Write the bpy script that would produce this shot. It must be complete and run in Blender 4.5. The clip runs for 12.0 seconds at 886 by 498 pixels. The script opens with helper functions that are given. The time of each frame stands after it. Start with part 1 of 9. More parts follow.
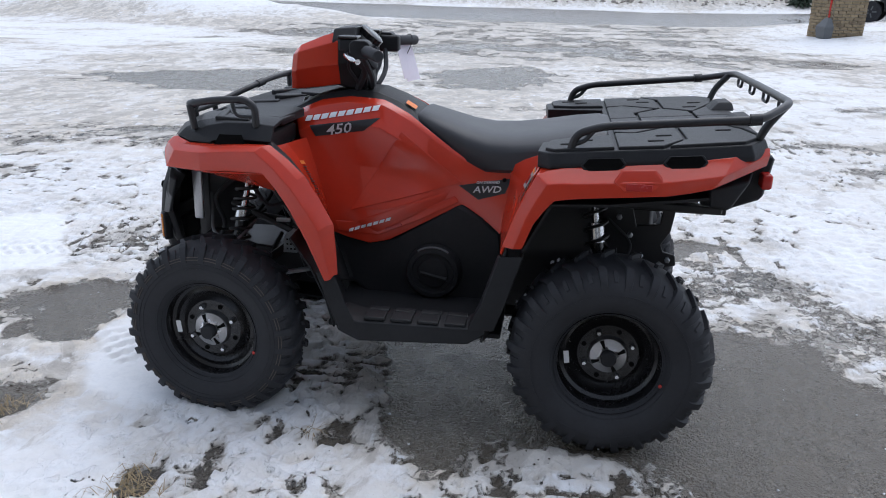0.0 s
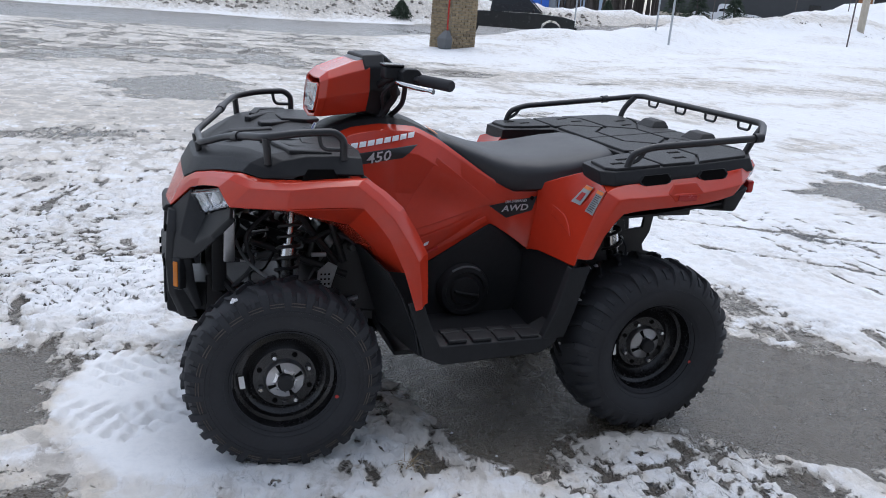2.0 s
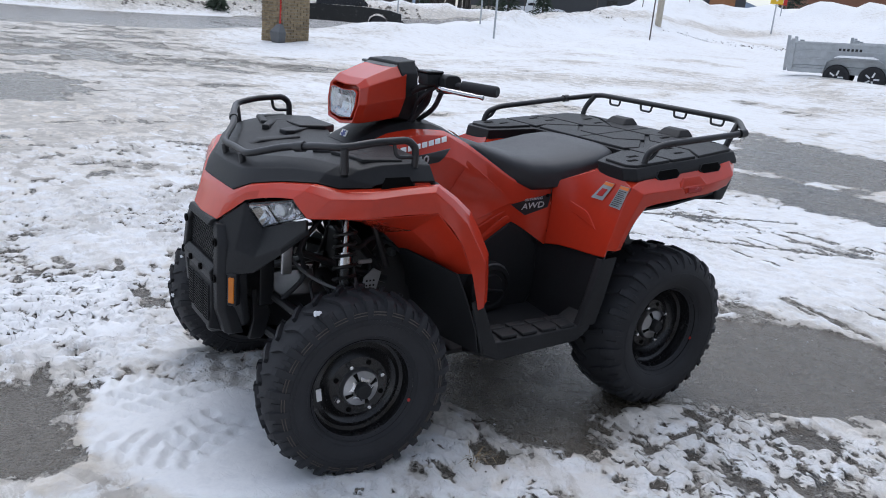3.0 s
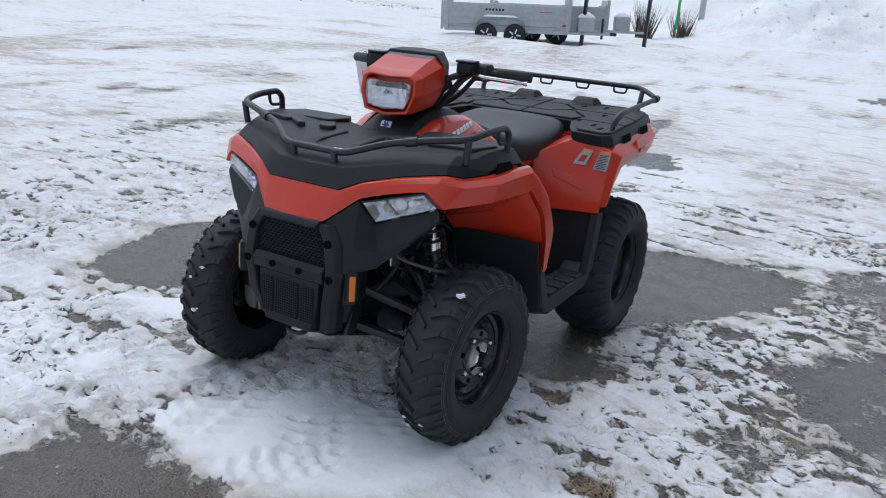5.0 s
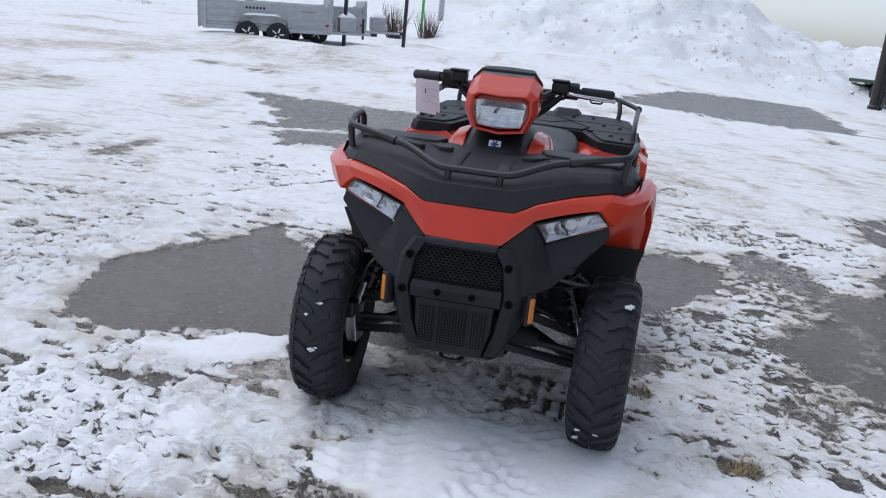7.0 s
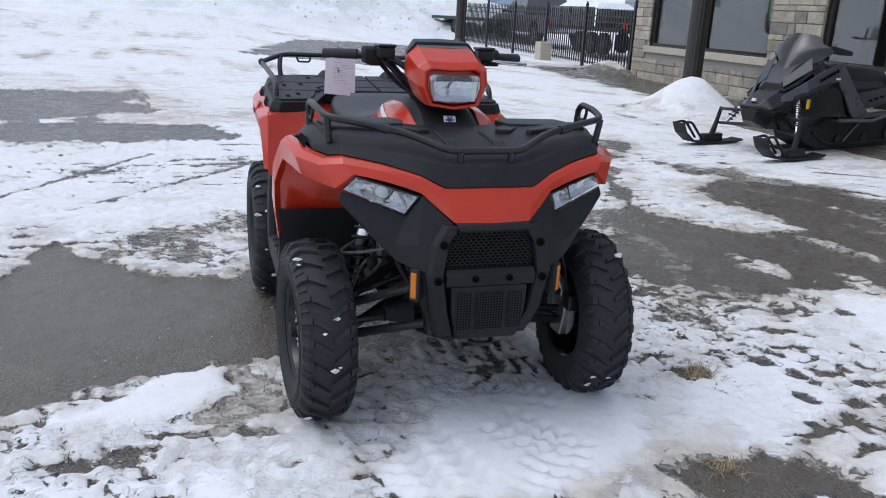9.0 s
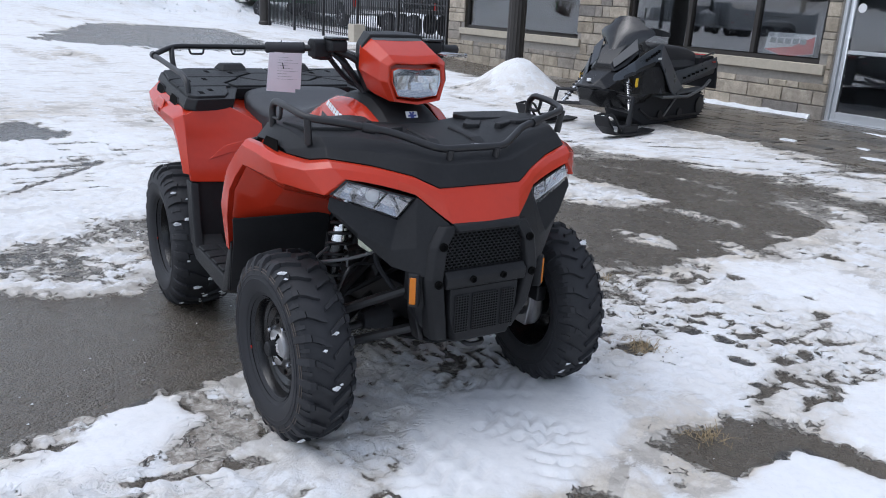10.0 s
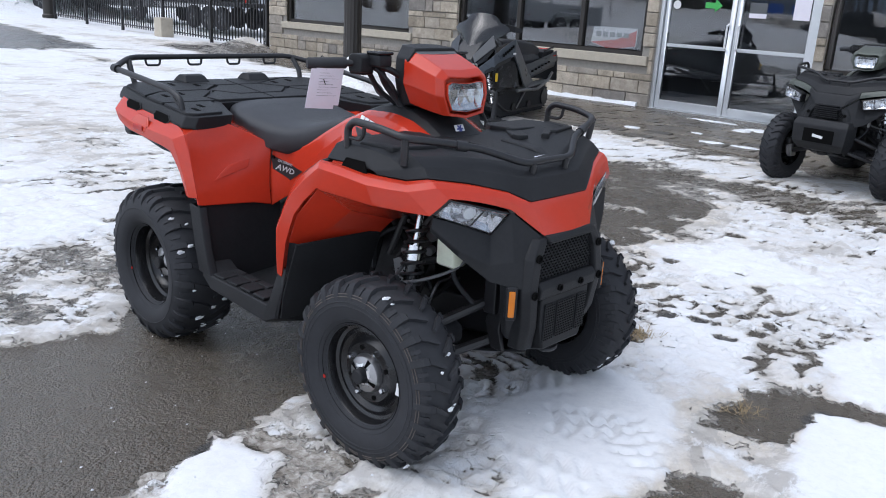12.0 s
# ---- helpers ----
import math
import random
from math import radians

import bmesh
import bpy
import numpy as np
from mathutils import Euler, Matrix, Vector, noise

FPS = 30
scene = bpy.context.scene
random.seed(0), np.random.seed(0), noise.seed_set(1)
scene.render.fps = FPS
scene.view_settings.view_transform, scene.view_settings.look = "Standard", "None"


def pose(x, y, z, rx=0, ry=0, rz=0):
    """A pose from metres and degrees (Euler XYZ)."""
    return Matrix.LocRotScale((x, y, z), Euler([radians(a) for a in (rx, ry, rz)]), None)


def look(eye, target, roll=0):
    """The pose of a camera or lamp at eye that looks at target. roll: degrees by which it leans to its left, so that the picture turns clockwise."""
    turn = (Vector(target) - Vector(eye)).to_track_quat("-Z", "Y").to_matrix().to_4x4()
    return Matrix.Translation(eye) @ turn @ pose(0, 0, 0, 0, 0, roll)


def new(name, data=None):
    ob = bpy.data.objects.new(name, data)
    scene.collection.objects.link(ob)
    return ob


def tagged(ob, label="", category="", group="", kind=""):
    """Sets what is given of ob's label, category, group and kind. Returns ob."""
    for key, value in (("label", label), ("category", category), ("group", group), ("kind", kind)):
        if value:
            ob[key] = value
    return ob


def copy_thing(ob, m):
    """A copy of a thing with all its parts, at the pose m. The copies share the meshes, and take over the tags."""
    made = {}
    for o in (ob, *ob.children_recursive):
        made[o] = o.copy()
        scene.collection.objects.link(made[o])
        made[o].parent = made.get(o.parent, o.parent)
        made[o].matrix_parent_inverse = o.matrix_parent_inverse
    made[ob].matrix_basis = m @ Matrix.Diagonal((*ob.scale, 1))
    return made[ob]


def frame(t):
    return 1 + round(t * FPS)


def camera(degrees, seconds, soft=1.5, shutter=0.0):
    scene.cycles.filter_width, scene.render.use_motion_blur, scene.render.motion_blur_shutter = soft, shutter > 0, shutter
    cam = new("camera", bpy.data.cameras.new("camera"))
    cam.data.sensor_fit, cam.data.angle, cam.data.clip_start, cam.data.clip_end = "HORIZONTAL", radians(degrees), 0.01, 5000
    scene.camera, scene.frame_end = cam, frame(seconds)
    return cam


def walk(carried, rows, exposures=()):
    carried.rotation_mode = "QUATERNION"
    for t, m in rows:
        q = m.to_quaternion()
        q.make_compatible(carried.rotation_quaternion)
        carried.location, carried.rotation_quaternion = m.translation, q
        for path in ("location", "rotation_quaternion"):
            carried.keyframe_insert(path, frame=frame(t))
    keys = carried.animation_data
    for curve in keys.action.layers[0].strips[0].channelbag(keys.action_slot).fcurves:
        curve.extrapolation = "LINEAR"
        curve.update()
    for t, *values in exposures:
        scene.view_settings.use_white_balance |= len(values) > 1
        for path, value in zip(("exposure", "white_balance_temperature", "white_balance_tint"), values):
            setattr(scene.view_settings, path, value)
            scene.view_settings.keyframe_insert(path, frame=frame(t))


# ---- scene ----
cam = camera(58.1, 12.0, 1.0)
PATH = [
    (0, (-0.436, 2.797, 1.387), (-0.173, 0.919, 0.752), 1.5),
    (0.5, (-0.113, 2.795, 1.42), (-0.122, 0.886, 0.823), 1.9),
    (1, (0.253, 2.873, 1.428), (0.048, 0.971, 0.845), 2.6),
    (1.5, (0.613, 2.816, 1.384), (0.221, 0.946, 0.793), 4.0),
    (2, (0.983, 2.737, 1.401), (0.312, 0.945, 0.822), 4.5),
    (2.5, (1.354, 2.687, 1.418), (0.467, 0.992, 0.837), 4.3),
    (3, (1.675, 2.481, 1.393), (0.609, 0.885, 0.831), 5.0),
    (5, (2.789, 1.639, 1.394), (1.139, 0.67, 0.811), 4.7),
    (5.5, (2.982, 1.393, 1.374), (1.247, 0.577, 0.805), 5.2),
    (6, (3.099, 1.057, 1.371), (1.318, 0.331, 0.821), 5.5),
    (6.5, (3.291, 0.725, 1.365), (1.449, 0.155, 0.834), 6.1),
    (8.5, (3.26, -0.571, 1.314), (1.379, -0.218, 0.735), 3.2),
    (9, (3.13, -0.859, 1.342), (1.307, -0.271, 0.767), 2.9),
    (9.5, (3.039, -1.156, 1.362), (1.326, -0.305, 0.78), 3.2),
    (10, (2.823, -1.332, 1.349), (1.208, -0.314, 0.755), 3.0),
    (10.5, (2.707, -1.518, 1.364), (1.173, -0.371, 0.79), 2.2),
    (11, (2.618, -1.731, 1.37), (1.137, -0.51, 0.809), 1.4),
    (11.5, (2.401, -1.844, 1.366), (0.979, -0.545, 0.826), 1.5),
    (12, (2.287, -1.997, 1.379), (0.983, -0.6, 0.789), 3.2),
]
walk(cam, [(t, look(eye, target, roll)) for t, eye, target, roll in PATH], [(0, 0.54, 5970, 10), (3, 0.41, 5970, 10), (5, 0.32, 5970, 10), (6.5, 0.30, 5970, 10), (8.5, 0.38, 5970, 10), (9.5, 0.42, 5970, 10), (10.5, 0.54, 5970, 10), (11, 0.58, 5970, 10), (12, 0.64, 5970, 10)])

# ---- light: an overcast winter day ----
world = bpy.data.worlds.new("overcast_sky")
scene.world = world
world.use_nodes = True
wn = world.node_tree
wn.nodes.clear()
w_sky = wn.nodes.new("ShaderNodeTexSky")
w_sky.sky_type = "NISHITA"
w_sky.sun_disc = False
w_sky.sun_elevation = radians(63)
w_sky.sun_rotation = radians(203)
w_sky.air_density = 1.0
w_sky.dust_density = 2.0
w_hsv = wn.nodes.new("ShaderNodeHueSaturation")
w_hsv.inputs["Saturation"].default_value = 0.40
w_bg = wn.nodes.new("ShaderNodeBackground")
w_bg.inputs["Strength"].default_value = 0.15
w_out = wn.nodes.new("ShaderNodeOutputWorld")
wn.links.new(w_sky.outputs["Color"], w_hsv.inputs["Color"])
wn.links.new(w_hsv.outputs["Color"], w_bg.inputs["Color"])
wn.links.new(w_bg.outputs["Background"], w_out.inputs["Surface"])

sun_data = bpy.data.lights.new("sun", "SUN")
sun_data.energy = 0.5
sun_data.angle = radians(60)
sun_data.color = (1.0, 0.985, 0.97)
sun = new("sun", sun_data)
sun.matrix_world = look((-1.8, -3.6, 13), (0, 0, 0))
scene.view_settings.exposure = 0.0

# ---- materials ----
def mat_base(name, color, rough=0.5, metal=0.0, spec=0.5):
    m = bpy.data.materials.new(name)
    m.use_nodes = True
    b = m.node_tree.nodes["Principled BSDF"]
    b.inputs["Base Color"].default_value = (*color, 1)
    b.inputs["Roughness"].default_value = rough
    b.inputs["Metallic"].default_value = metal
    b.inputs["Specular IOR Level"].default_value = spec
    return m, m.node_tree, b


def noise_node(nt, scale, detail=4.0, rough=0.55, coords=None, dist=0.0):
    n = nt.nodes.new("ShaderNodeTexNoise")
    n.inputs["Scale"].default_value = scale
    n.inputs["Detail"].default_value = detail
    n.inputs["Roughness"].default_value = rough
    n.inputs["Distortion"].default_value = dist
    if coords is None:
        tc = nt.nodes.new("ShaderNodeTexCoord")
        coords = tc.outputs["Object"]
    nt.links.new(coords, n.inputs["Vector"])
    return n


def ramp_node(nt, fac, stops):
    r = nt.nodes.new("ShaderNodeValToRGB")
    e = r.color_ramp.elements
    while len(e) < len(stops):
        e.new(0.5)
    for el, (p, c) in zip(e, stops):
        el.position = p
        el.color = (*c, 1) if len(c) == 3 else c
    nt.links.new(fac, r.inputs["Fac"])
    return r


def bump_node(nt, b, height, strength, distance, chain=None):
    bp = nt.nodes.new("ShaderNodeBump")
    bp.inputs["Strength"].default_value = strength
    bp.inputs["Distance"].default_value = distance
    nt.links.new(height, bp.inputs["Height"])
    if chain is not None:
        nt.links.new(chain.outputs["Normal"], bp.inputs["Normal"])
    nt.links.new(bp.outputs["Normal"], b.inputs["Normal"])
    return bp


def mix_rgb(nt, fac, a, b, mode="MIX"):
    m = nt.nodes.new("ShaderNodeMix")
    m.data_type = "RGBA"
    m.blend_type = mode
    for sock, v in ((m.inputs[0], fac), (m.inputs[6], a), (m.inputs[7], b)):
        if isinstance(v, (int, float)):
            sock.default_value = v
        elif isinstance(v, tuple):
            sock.default_value = (*v, 1)
        else:
            nt.links.new(v, sock)
    return m.outputs[2]


def math_node(nt, op, a, b=None, clamp=False):
    m = nt.nodes.new("ShaderNodeMath")
    m.operation = op
    m.use_clamp = clamp
    for i, v in enumerate((a, b)):
        if v is None:
            continue
        if isinstance(v, (int, float)):
            m.inputs[i].default_value = v
        else:
            nt.links.new(v, m.inputs[i])
    return m.outputs[0]


def plain(name, color, rough=0.5, metal=0.0, var=0.12, scale=9.0, grain=0.0, gscale=400.0, spec=0.5, rvar=0.12):
    """A surface with blotches of tone, uneven gloss and, if asked, a fine grain."""
    m, nt, b = mat_base(name, color, rough, metal, spec)
    n1 = noise_node(nt, scale, 5.0, 0.6)
    n2 = noise_node(nt, scale * 9, 3.0, 0.6)
    both = math_node(nt, "MULTIPLY_ADD", n1.outputs["Fac"], 0.65)
    nt.nodes[-1].inputs[2].default_value = 0.0
    s = math_node(nt, "ADD", both, math_node(nt, "MULTIPLY", n2.outputs["Fac"], 0.35))
    dark = tuple(c * (1 - var) for c in color)
    lite = tuple(min(1, c * (1 + var)) for c in color)
    r = ramp_node(nt, s, [(0.3, dark), (0.7, lite)])
    nt.links.new(r.outputs["Color"], b.inputs["Base Color"])
    rr = math_node(nt, "ADD", math_node(nt, "MULTIPLY", s, 2 * rvar), rough - rvar)
    nt.links.new(rr, b.inputs["Roughness"])
    if grain:
        g = noise_node(nt, gscale, 2.0, 0.5)
        bump_node(nt, b, g.outputs["Fac"], grain, 0.001)
    return m


M = {}
M["red"] = plain("orange_red_plastic", (0.50, 0.036, 0.014), 0.19, 0, 0.07, 5, 0.03, 260, 0.5, 0.06)
M["black"] = plain("black_moulded_plastic", (0.0190, 0.0196, 0.0215), 0.50, 0, 0.25, 8, 0.30, 700, 0.22, 0.08)
M["gloss_black"] = plain("gloss_black_paint", (0.008, 0.008, 0.009), 0.25, 0, 0.2, 10)
M["steel_black"] = plain("black_powder_coated_steel", (0.015, 0.015, 0.017), 0.42, 0.0, 0.25, 14, 0.12, 500)
M["seat"] = plain("dark_grey_vinyl", (0.028, 0.029, 0.033), 0.50, 0, 0.12, 6, 0.30, 380, 0.45)
M["rubber"] = plain("tyre_rubber", (0.025, 0.026, 0.030), 0.66, 0, 0.3, 12, 0.25, 220, 0.35)
M["chrome"] = plain("bright_metal", (0.62, 0.62, 0.63), 0.18, 1.0, 0.1, 12)
M["alu"] = plain("cast_aluminium", (0.42, 0.42, 0.43), 0.38, 1.0, 0.15, 18, 0.1, 200)
M["amber"] = plain("amber_reflector", (0.58, 0.17, 0.008), 0.2, 0, 0.05, 20)
M["redlens"] = plain("red_reflector", (0.40, 0.02, 0.015), 0.25, 0, 0.05, 20)
M["white_paint"] = plain("white_paint", (0.78, 0.78, 0.78), 0.45, 0, 0.05, 10)
M["paper"] = plain("hang_tag_paper", (0.80, 0.76, 0.83), 0.6, 0, 0.04, 12)
M["ink"] = plain("printed_ink", (0.012, 0.012, 0.014), 0.5)
# near-black that paints the shade inside openings; also black screws and name bars
M["hole"] = plain("recess_shade_and_black", (0.003, 0.003, 0.003), 0.9, 0, 0.1, 9, 0, 1, 0.1)
M["reflector"] = plain("mirrored_plastic", (0.60, 0.60, 0.62), 0.12, 0.92, 0.05, 30)
M["slate"] = plain("slate_grey_plastic", (0.030, 0.034, 0.041), 0.36, 0.0, 0.12, 8, 0.1, 300)
M["gravel_snow"] = plain("gritty_roadside_snow", (0.26, 0.235, 0.205), 0.9, 0, 0.5, 5, 0.4, 60)
M["label_grey"] = plain("printed_label", (0.30, 0.33, 0.33), 0.5)
M["orange_ink"] = plain("orange_label", (0.75, 0.20, 0.03), 0.5)
M["red_print"] = plain("red_print", (0.62, 0.07, 0.06), 0.45)
M["storm"] = plain("storm_grey_plastic", (0.046, 0.054, 0.065), 0.30, 0.0, 0.12, 8, 0.1, 300)
M["green"] = plain("green_vinyl", (0.07, 0.42, 0.09), 0.5)
M["blue"] = plain("blue_print", (0.05, 0.07, 0.30), 0.4)
M["cream"] = plain("translucent_plastic_tank", (0.70, 0.74, 0.60), 0.45)
M["grey_plastic"] = plain("grey_plastic", (0.10, 0.105, 0.11), 0.45, 0, 0.15, 9, 0.2, 500)
M["galv"] = plain("galvanised_steel", (0.42, 0.44, 0.46), 0.42, 0.7, 0.18, 7, 0.05, 60)
M["olive"] = plain("sage_green_plastic", (0.070, 0.080, 0.067), 0.45, 0, 0.1, 6, 0.05, 260)
M["frame_brown"] = plain("dark_bronze_aluminium", (0.035, 0.031, 0.028), 0.42, 0.3, 0.12, 8)
M["door_alu"] = plain("clear_anodised_aluminium", (0.66, 0.68, 0.70), 0.35, 0.55, 0.05, 8)
M["stone_sill"] = plain("cast_stone_sill", (0.46, 0.41, 0.33), 0.8, 0, 0.12, 10, 0.4, 150)
M["mortar"] = plain("mortar", (0.30, 0.28, 0.25), 0.9, 0, 0.15, 18, 0.5, 120)
M["interior"] = plain("dim_interior_wall", (0.22, 0.22, 0.23), 0.8, 0, 0.15, 1.5)
M["dark_wall"] = plain("charcoal_cladding", (0.045, 0.047, 0.05), 0.6, 0, 0.15, 2)
M["wood_clad"] = plain("cedar_cladding", (0.30, 0.13, 0.05), 0.55, 0, 0.2, 3)
M["brick_red"] = plain("brown_brick", (0.19, 0.09, 0.055), 0.8, 0, 0.2, 4)
M["trunk"] = plain("grey_bark", (0.10, 0.085, 0.075), 0.9, 0, 0.3, 12)
M["needles"] = plain("evergreen_needles", (0.025, 0.04, 0.022), 0.8, 0, 0.4, 6)
M["twig"] = plain("bare_twigs", (0.13, 0.09, 0.07), 0.9, 0, 0.3, 6)
# blue haze of distance is mixed straight into the hills' colour
M["hill"] = plain("haze_tinted_hills", (0.20, 0.25, 0.32), 1.0, 0, 0.15, 0.01)
M["truck_black"] = plain("dark_car_paint", (0.015, 0.017, 0.019), 0.25, 0.2, 0.1, 5)
M["truck_white"] = plain("white_car_paint", (0.65, 0.66, 0.68), 0.3, 0.0, 0.06, 5)
M["truck_grey"] = plain("grey_car_paint", (0.12, 0.125, 0.13), 0.3, 0.3, 0.06, 5)
M["sign_blue"] = plain("blue_sign", (0.02, 0.12, 0.55), 0.4)
M["yellow"] = plain("yellow_paint", (0.75, 0.48, 0.02), 0.45)
M["straw"] = plain("dead_grass_straw", (0.34, 0.26, 0.15), 0.85, 0, 0.35, 40)
M["tail_brown"] = plain("frozen_mud", (0.075, 0.062, 0.046), 0.9)


def brick_mat(name, a, b, c, rough=0.85):
    """Stone or brick pieces: each object takes its own tone, with grain, stains and pits."""
    m, nt, bs = mat_base(name, a, rough)
    oi = nt.nodes.new("ShaderNodeObjectInfo")
    r = ramp_node(nt, oi.outputs["Random"], [(0.0, a), (0.5, b), (1.0, c)])
    tc = nt.nodes.new("ShaderNodeTexCoord")
    g = nt.nodes.new("ShaderNodeNewGeometry")
    n1 = noise_node(nt, 7.0, 5, 0.65, g.outputs["Position"])
    n2 = noise_node(nt, 60.0, 4, 0.6, g.outputs["Position"])
    d = ramp_node(nt, n1.outputs["Fac"], [(0.3, (0.62, 0.6, 0.58)), (0.7, (1.12, 1.1, 1.08))])
    col = mix_rgb(nt, 1.0, r.outputs["Color"], d.outputs["Color"], "MULTIPLY")
    f = ramp_node(nt, n2.outputs["Fac"], [(0.3, (0.8, 0.8, 0.8)), (0.7, (1.1, 1.1, 1.1))])
    col = mix_rgb(nt, 1.0, col, f.outputs["Color"], "MULTIPLY")
    nt.links.new(col, bs.inputs["Base Color"])
    b1 = bump_node(nt, bs, n1.outputs["Fac"], 0.5, 0.02)
    bump_node(nt, bs, n2.outputs["Fac"], 0.5, 0.006, b1)
    return m


M["stone"] = brick_mat("tan_stone_veneer", (0.35, 0.305, 0.24), (0.56, 0.495, 0.40), (0.25, 0.235, 0.22))
M["sandbrick"] = brick_mat("weathered_sand_brick", (0.27, 0.21, 0.13), (0.33, 0.26, 0.16), (0.22, 0.17, 0.11))
M["paver"] = brick_mat("wet_concrete_paver", (0.14, 0.122, 0.10), (0.21, 0.185, 0.15), (0.085, 0.08, 0.072), 0.34)


def glass_mat(name, tint=(0.9, 0.93, 0.94), rough=0.02, gain=1.8, base=0.12):
    m = bpy.data.materials.new(name)
    m.use_nodes = True
    nt = m.node_tree
    nt.nodes.clear()
    out = nt.nodes.new("ShaderNodeOutputMaterial")
    tr = nt.nodes.new("ShaderNodeBsdfTransparent")
    tr.inputs["Color"].default_value = (*tint, 1)
    gl = nt.nodes.new("ShaderNodeBsdfGlossy")
    gl.inputs["Roughness"].default_value = rough
    fr = nt.nodes.new("ShaderNodeLayerWeight")
    fr.inputs["Blend"].default_value = 0.5
    schlick = math_node(nt, "MULTIPLY_ADD", math_node(nt, "POWER", fr.outputs["Facing"], 5.0), 0.96)
    nt.nodes[-1].inputs[2].default_value = 0.04
    mx = nt.nodes.new("ShaderNodeMixShader")
    k = math_node(nt, "MULTIPLY_ADD", schlick, gain)
    nt.nodes[-1].inputs[2].default_value = base
    nt.nodes[-1].use_clamp = True
    nt.links.new(k, mx.inputs[0])
    nt.links.new(tr.outputs[0], mx.inputs[1])
    nt.links.new(gl.outputs[0], mx.inputs[2])
    nt.links.new(mx.outputs[0], out.inputs["Surface"])
    return m


M["glass"] = glass_mat("window_glass", (0.78, 0.80, 0.82), 0.02, 1.35, 0.09)
M["lens"] = glass_mat("clear_lens", (0.95, 0.96, 0.97), 0.03, 1.0, 0.0)
M["windshield"] = glass_mat("smoked_windshield", (0.13, 0.13, 0.14), 0.05, 0.7, 0.05)


def ground_mat():
    """Asphalt, slush and snow in one sheet: the share of snow and of dirt come with the mesh."""
    m, nt, b = mat_base("snowy_asphalt", (0.5, 0.5, 0.5), 0.6)
    g = nt.nodes.new("ShaderNodeNewGeometry")
    pos = g.outputs["Position"]

    def attr(name):
        a = nt.nodes.new("ShaderNodeAttribute")
        a.attribute_name = name
        return a.outputs["Fac"]

    def band(v, lo, hi):
        r = nt.nodes.new("ShaderNodeMapRange")
        r.interpolation_type = "SMOOTHSTEP"
        r.inputs[1].default_value, r.inputs[2].default_value = lo, hi
        nt.links.new(v, r.inputs[0])
        return r.outputs[0]
    cov, drt, calm, chop, mush = attr("snow"), attr("dirt"), attr("calm"), attr("chop"), attr("mush")
    n_big = noise_node(nt, 1.3, 4, 0.6, pos)
    n_mid = noise_node(nt, 7, 6, 0.65, pos, 0.4)
    n_fine = noise_node(nt, 34, 6, 0.7, pos, 0.5)
    n_grit = noise_node(nt, 170, 4, 0.7, pos)
    n_chip = noise_node(nt, 75, 4, 0.75, pos, 0.8)
    agg = nt.nodes.new("ShaderNodeTexVoronoi")
    agg.inputs["Scale"].default_value = 190
    nt.links.new(pos, agg.inputs["Vector"])
    agg2 = nt.nodes.new("ShaderNodeTexVoronoi")
    agg2.inputs["Scale"].default_value = 88
    nt.links.new(pos, agg2.inputs["Vector"])
    # asphalt: stones in tar, wet and dry blotches, grey-brown silt
    asp = ramp_node(nt, agg.outputs["Color"], [(0.0, (0.032, 0.032, 0.033)), (0.6, (0.066, 0.065, 0.064)), (0.93, (0.12, 0.117, 0.113)), (1.0, (0.26, 0.25, 0.24))])
    stain = ramp_node(nt, n_mid.outputs["Fac"], [(0.30, (0.68, 0.67, 0.66)), (0.70, (1.30, 1.26, 1.20))])
    asp_c = mix_rgb(nt, 1.0, asp.outputs["Color"], stain.outputs["Color"], "MULTIPLY")
    silt = band(n_big.outputs["Fac"], 0.54, 0.70)
    asp_c = mix_rgb(nt, math_node(nt, "MULTIPLY", silt, 0.7), asp_c, (0.15, 0.128, 0.10))
    asp_c = mix_rgb(nt, math_node(nt, "MULTIPLY", band(drt, 0.6, 1.1), 0.75), asp_c, (0.118, 0.097, 0.071))
    # slush: grey-brown half-melted grains
    sl = ramp_node(nt, n_fine.outputs["Fac"], [(0.34, (0.17, 0.145, 0.118)), (0.52, (0.38, 0.35, 0.31)), (0.68, (0.62, 0.60, 0.565))])
    # snow, clean and dirty
    sn = ramp_node(nt, n_fine.outputs["Fac"], [(0.25, (0.73, 0.745, 0.77)), (0.50, (0.805, 0.815, 0.83)), (0.8, (0.845, 0.85, 0.86))])
    brown = ramp_node(nt, n_mid.outputs["Fac"], [(0.32, (0.36, 0.30, 0.23)), (0.55, (0.62, 0.57, 0.50)), (0.75, (0.80, 0.78, 0.75))])
    dk = math_node(nt, "MULTIPLY", drt, band(math_node(nt, "ADD", n_mid.outputs["Fac"], math_node(nt, "MULTIPLY", drt, 0.12)), 0.42, 0.66))
    sn_c = mix_rgb(nt, dk, sn.outputs["Color"], brown.outputs["Color"])
    # thin trodden snow through which the tar and silt show
    mp = nt.nodes.new("ShaderNodeMapping")
    mp.inputs["Scale"].default_value = (1.0, 0.55, 1.0)
    mp.inputs["Rotation"].default_value = (0, 0, 0.35)
    nt.links.new(pos, mp.inputs["Vector"])
    n_thin = noise_node(nt, 4.2, 9, 0.74, mp.outputs["Vector"], 0.6)
    thin = math_node(nt, "MULTIPLY", band(math_node(nt, "ADD", n_thin.outputs["Fac"], math_node(nt, "MULTIPLY", drt, 0.10)), 0.555, 0.635), math_node(nt, "MULTIPLY", drt, 1.15))
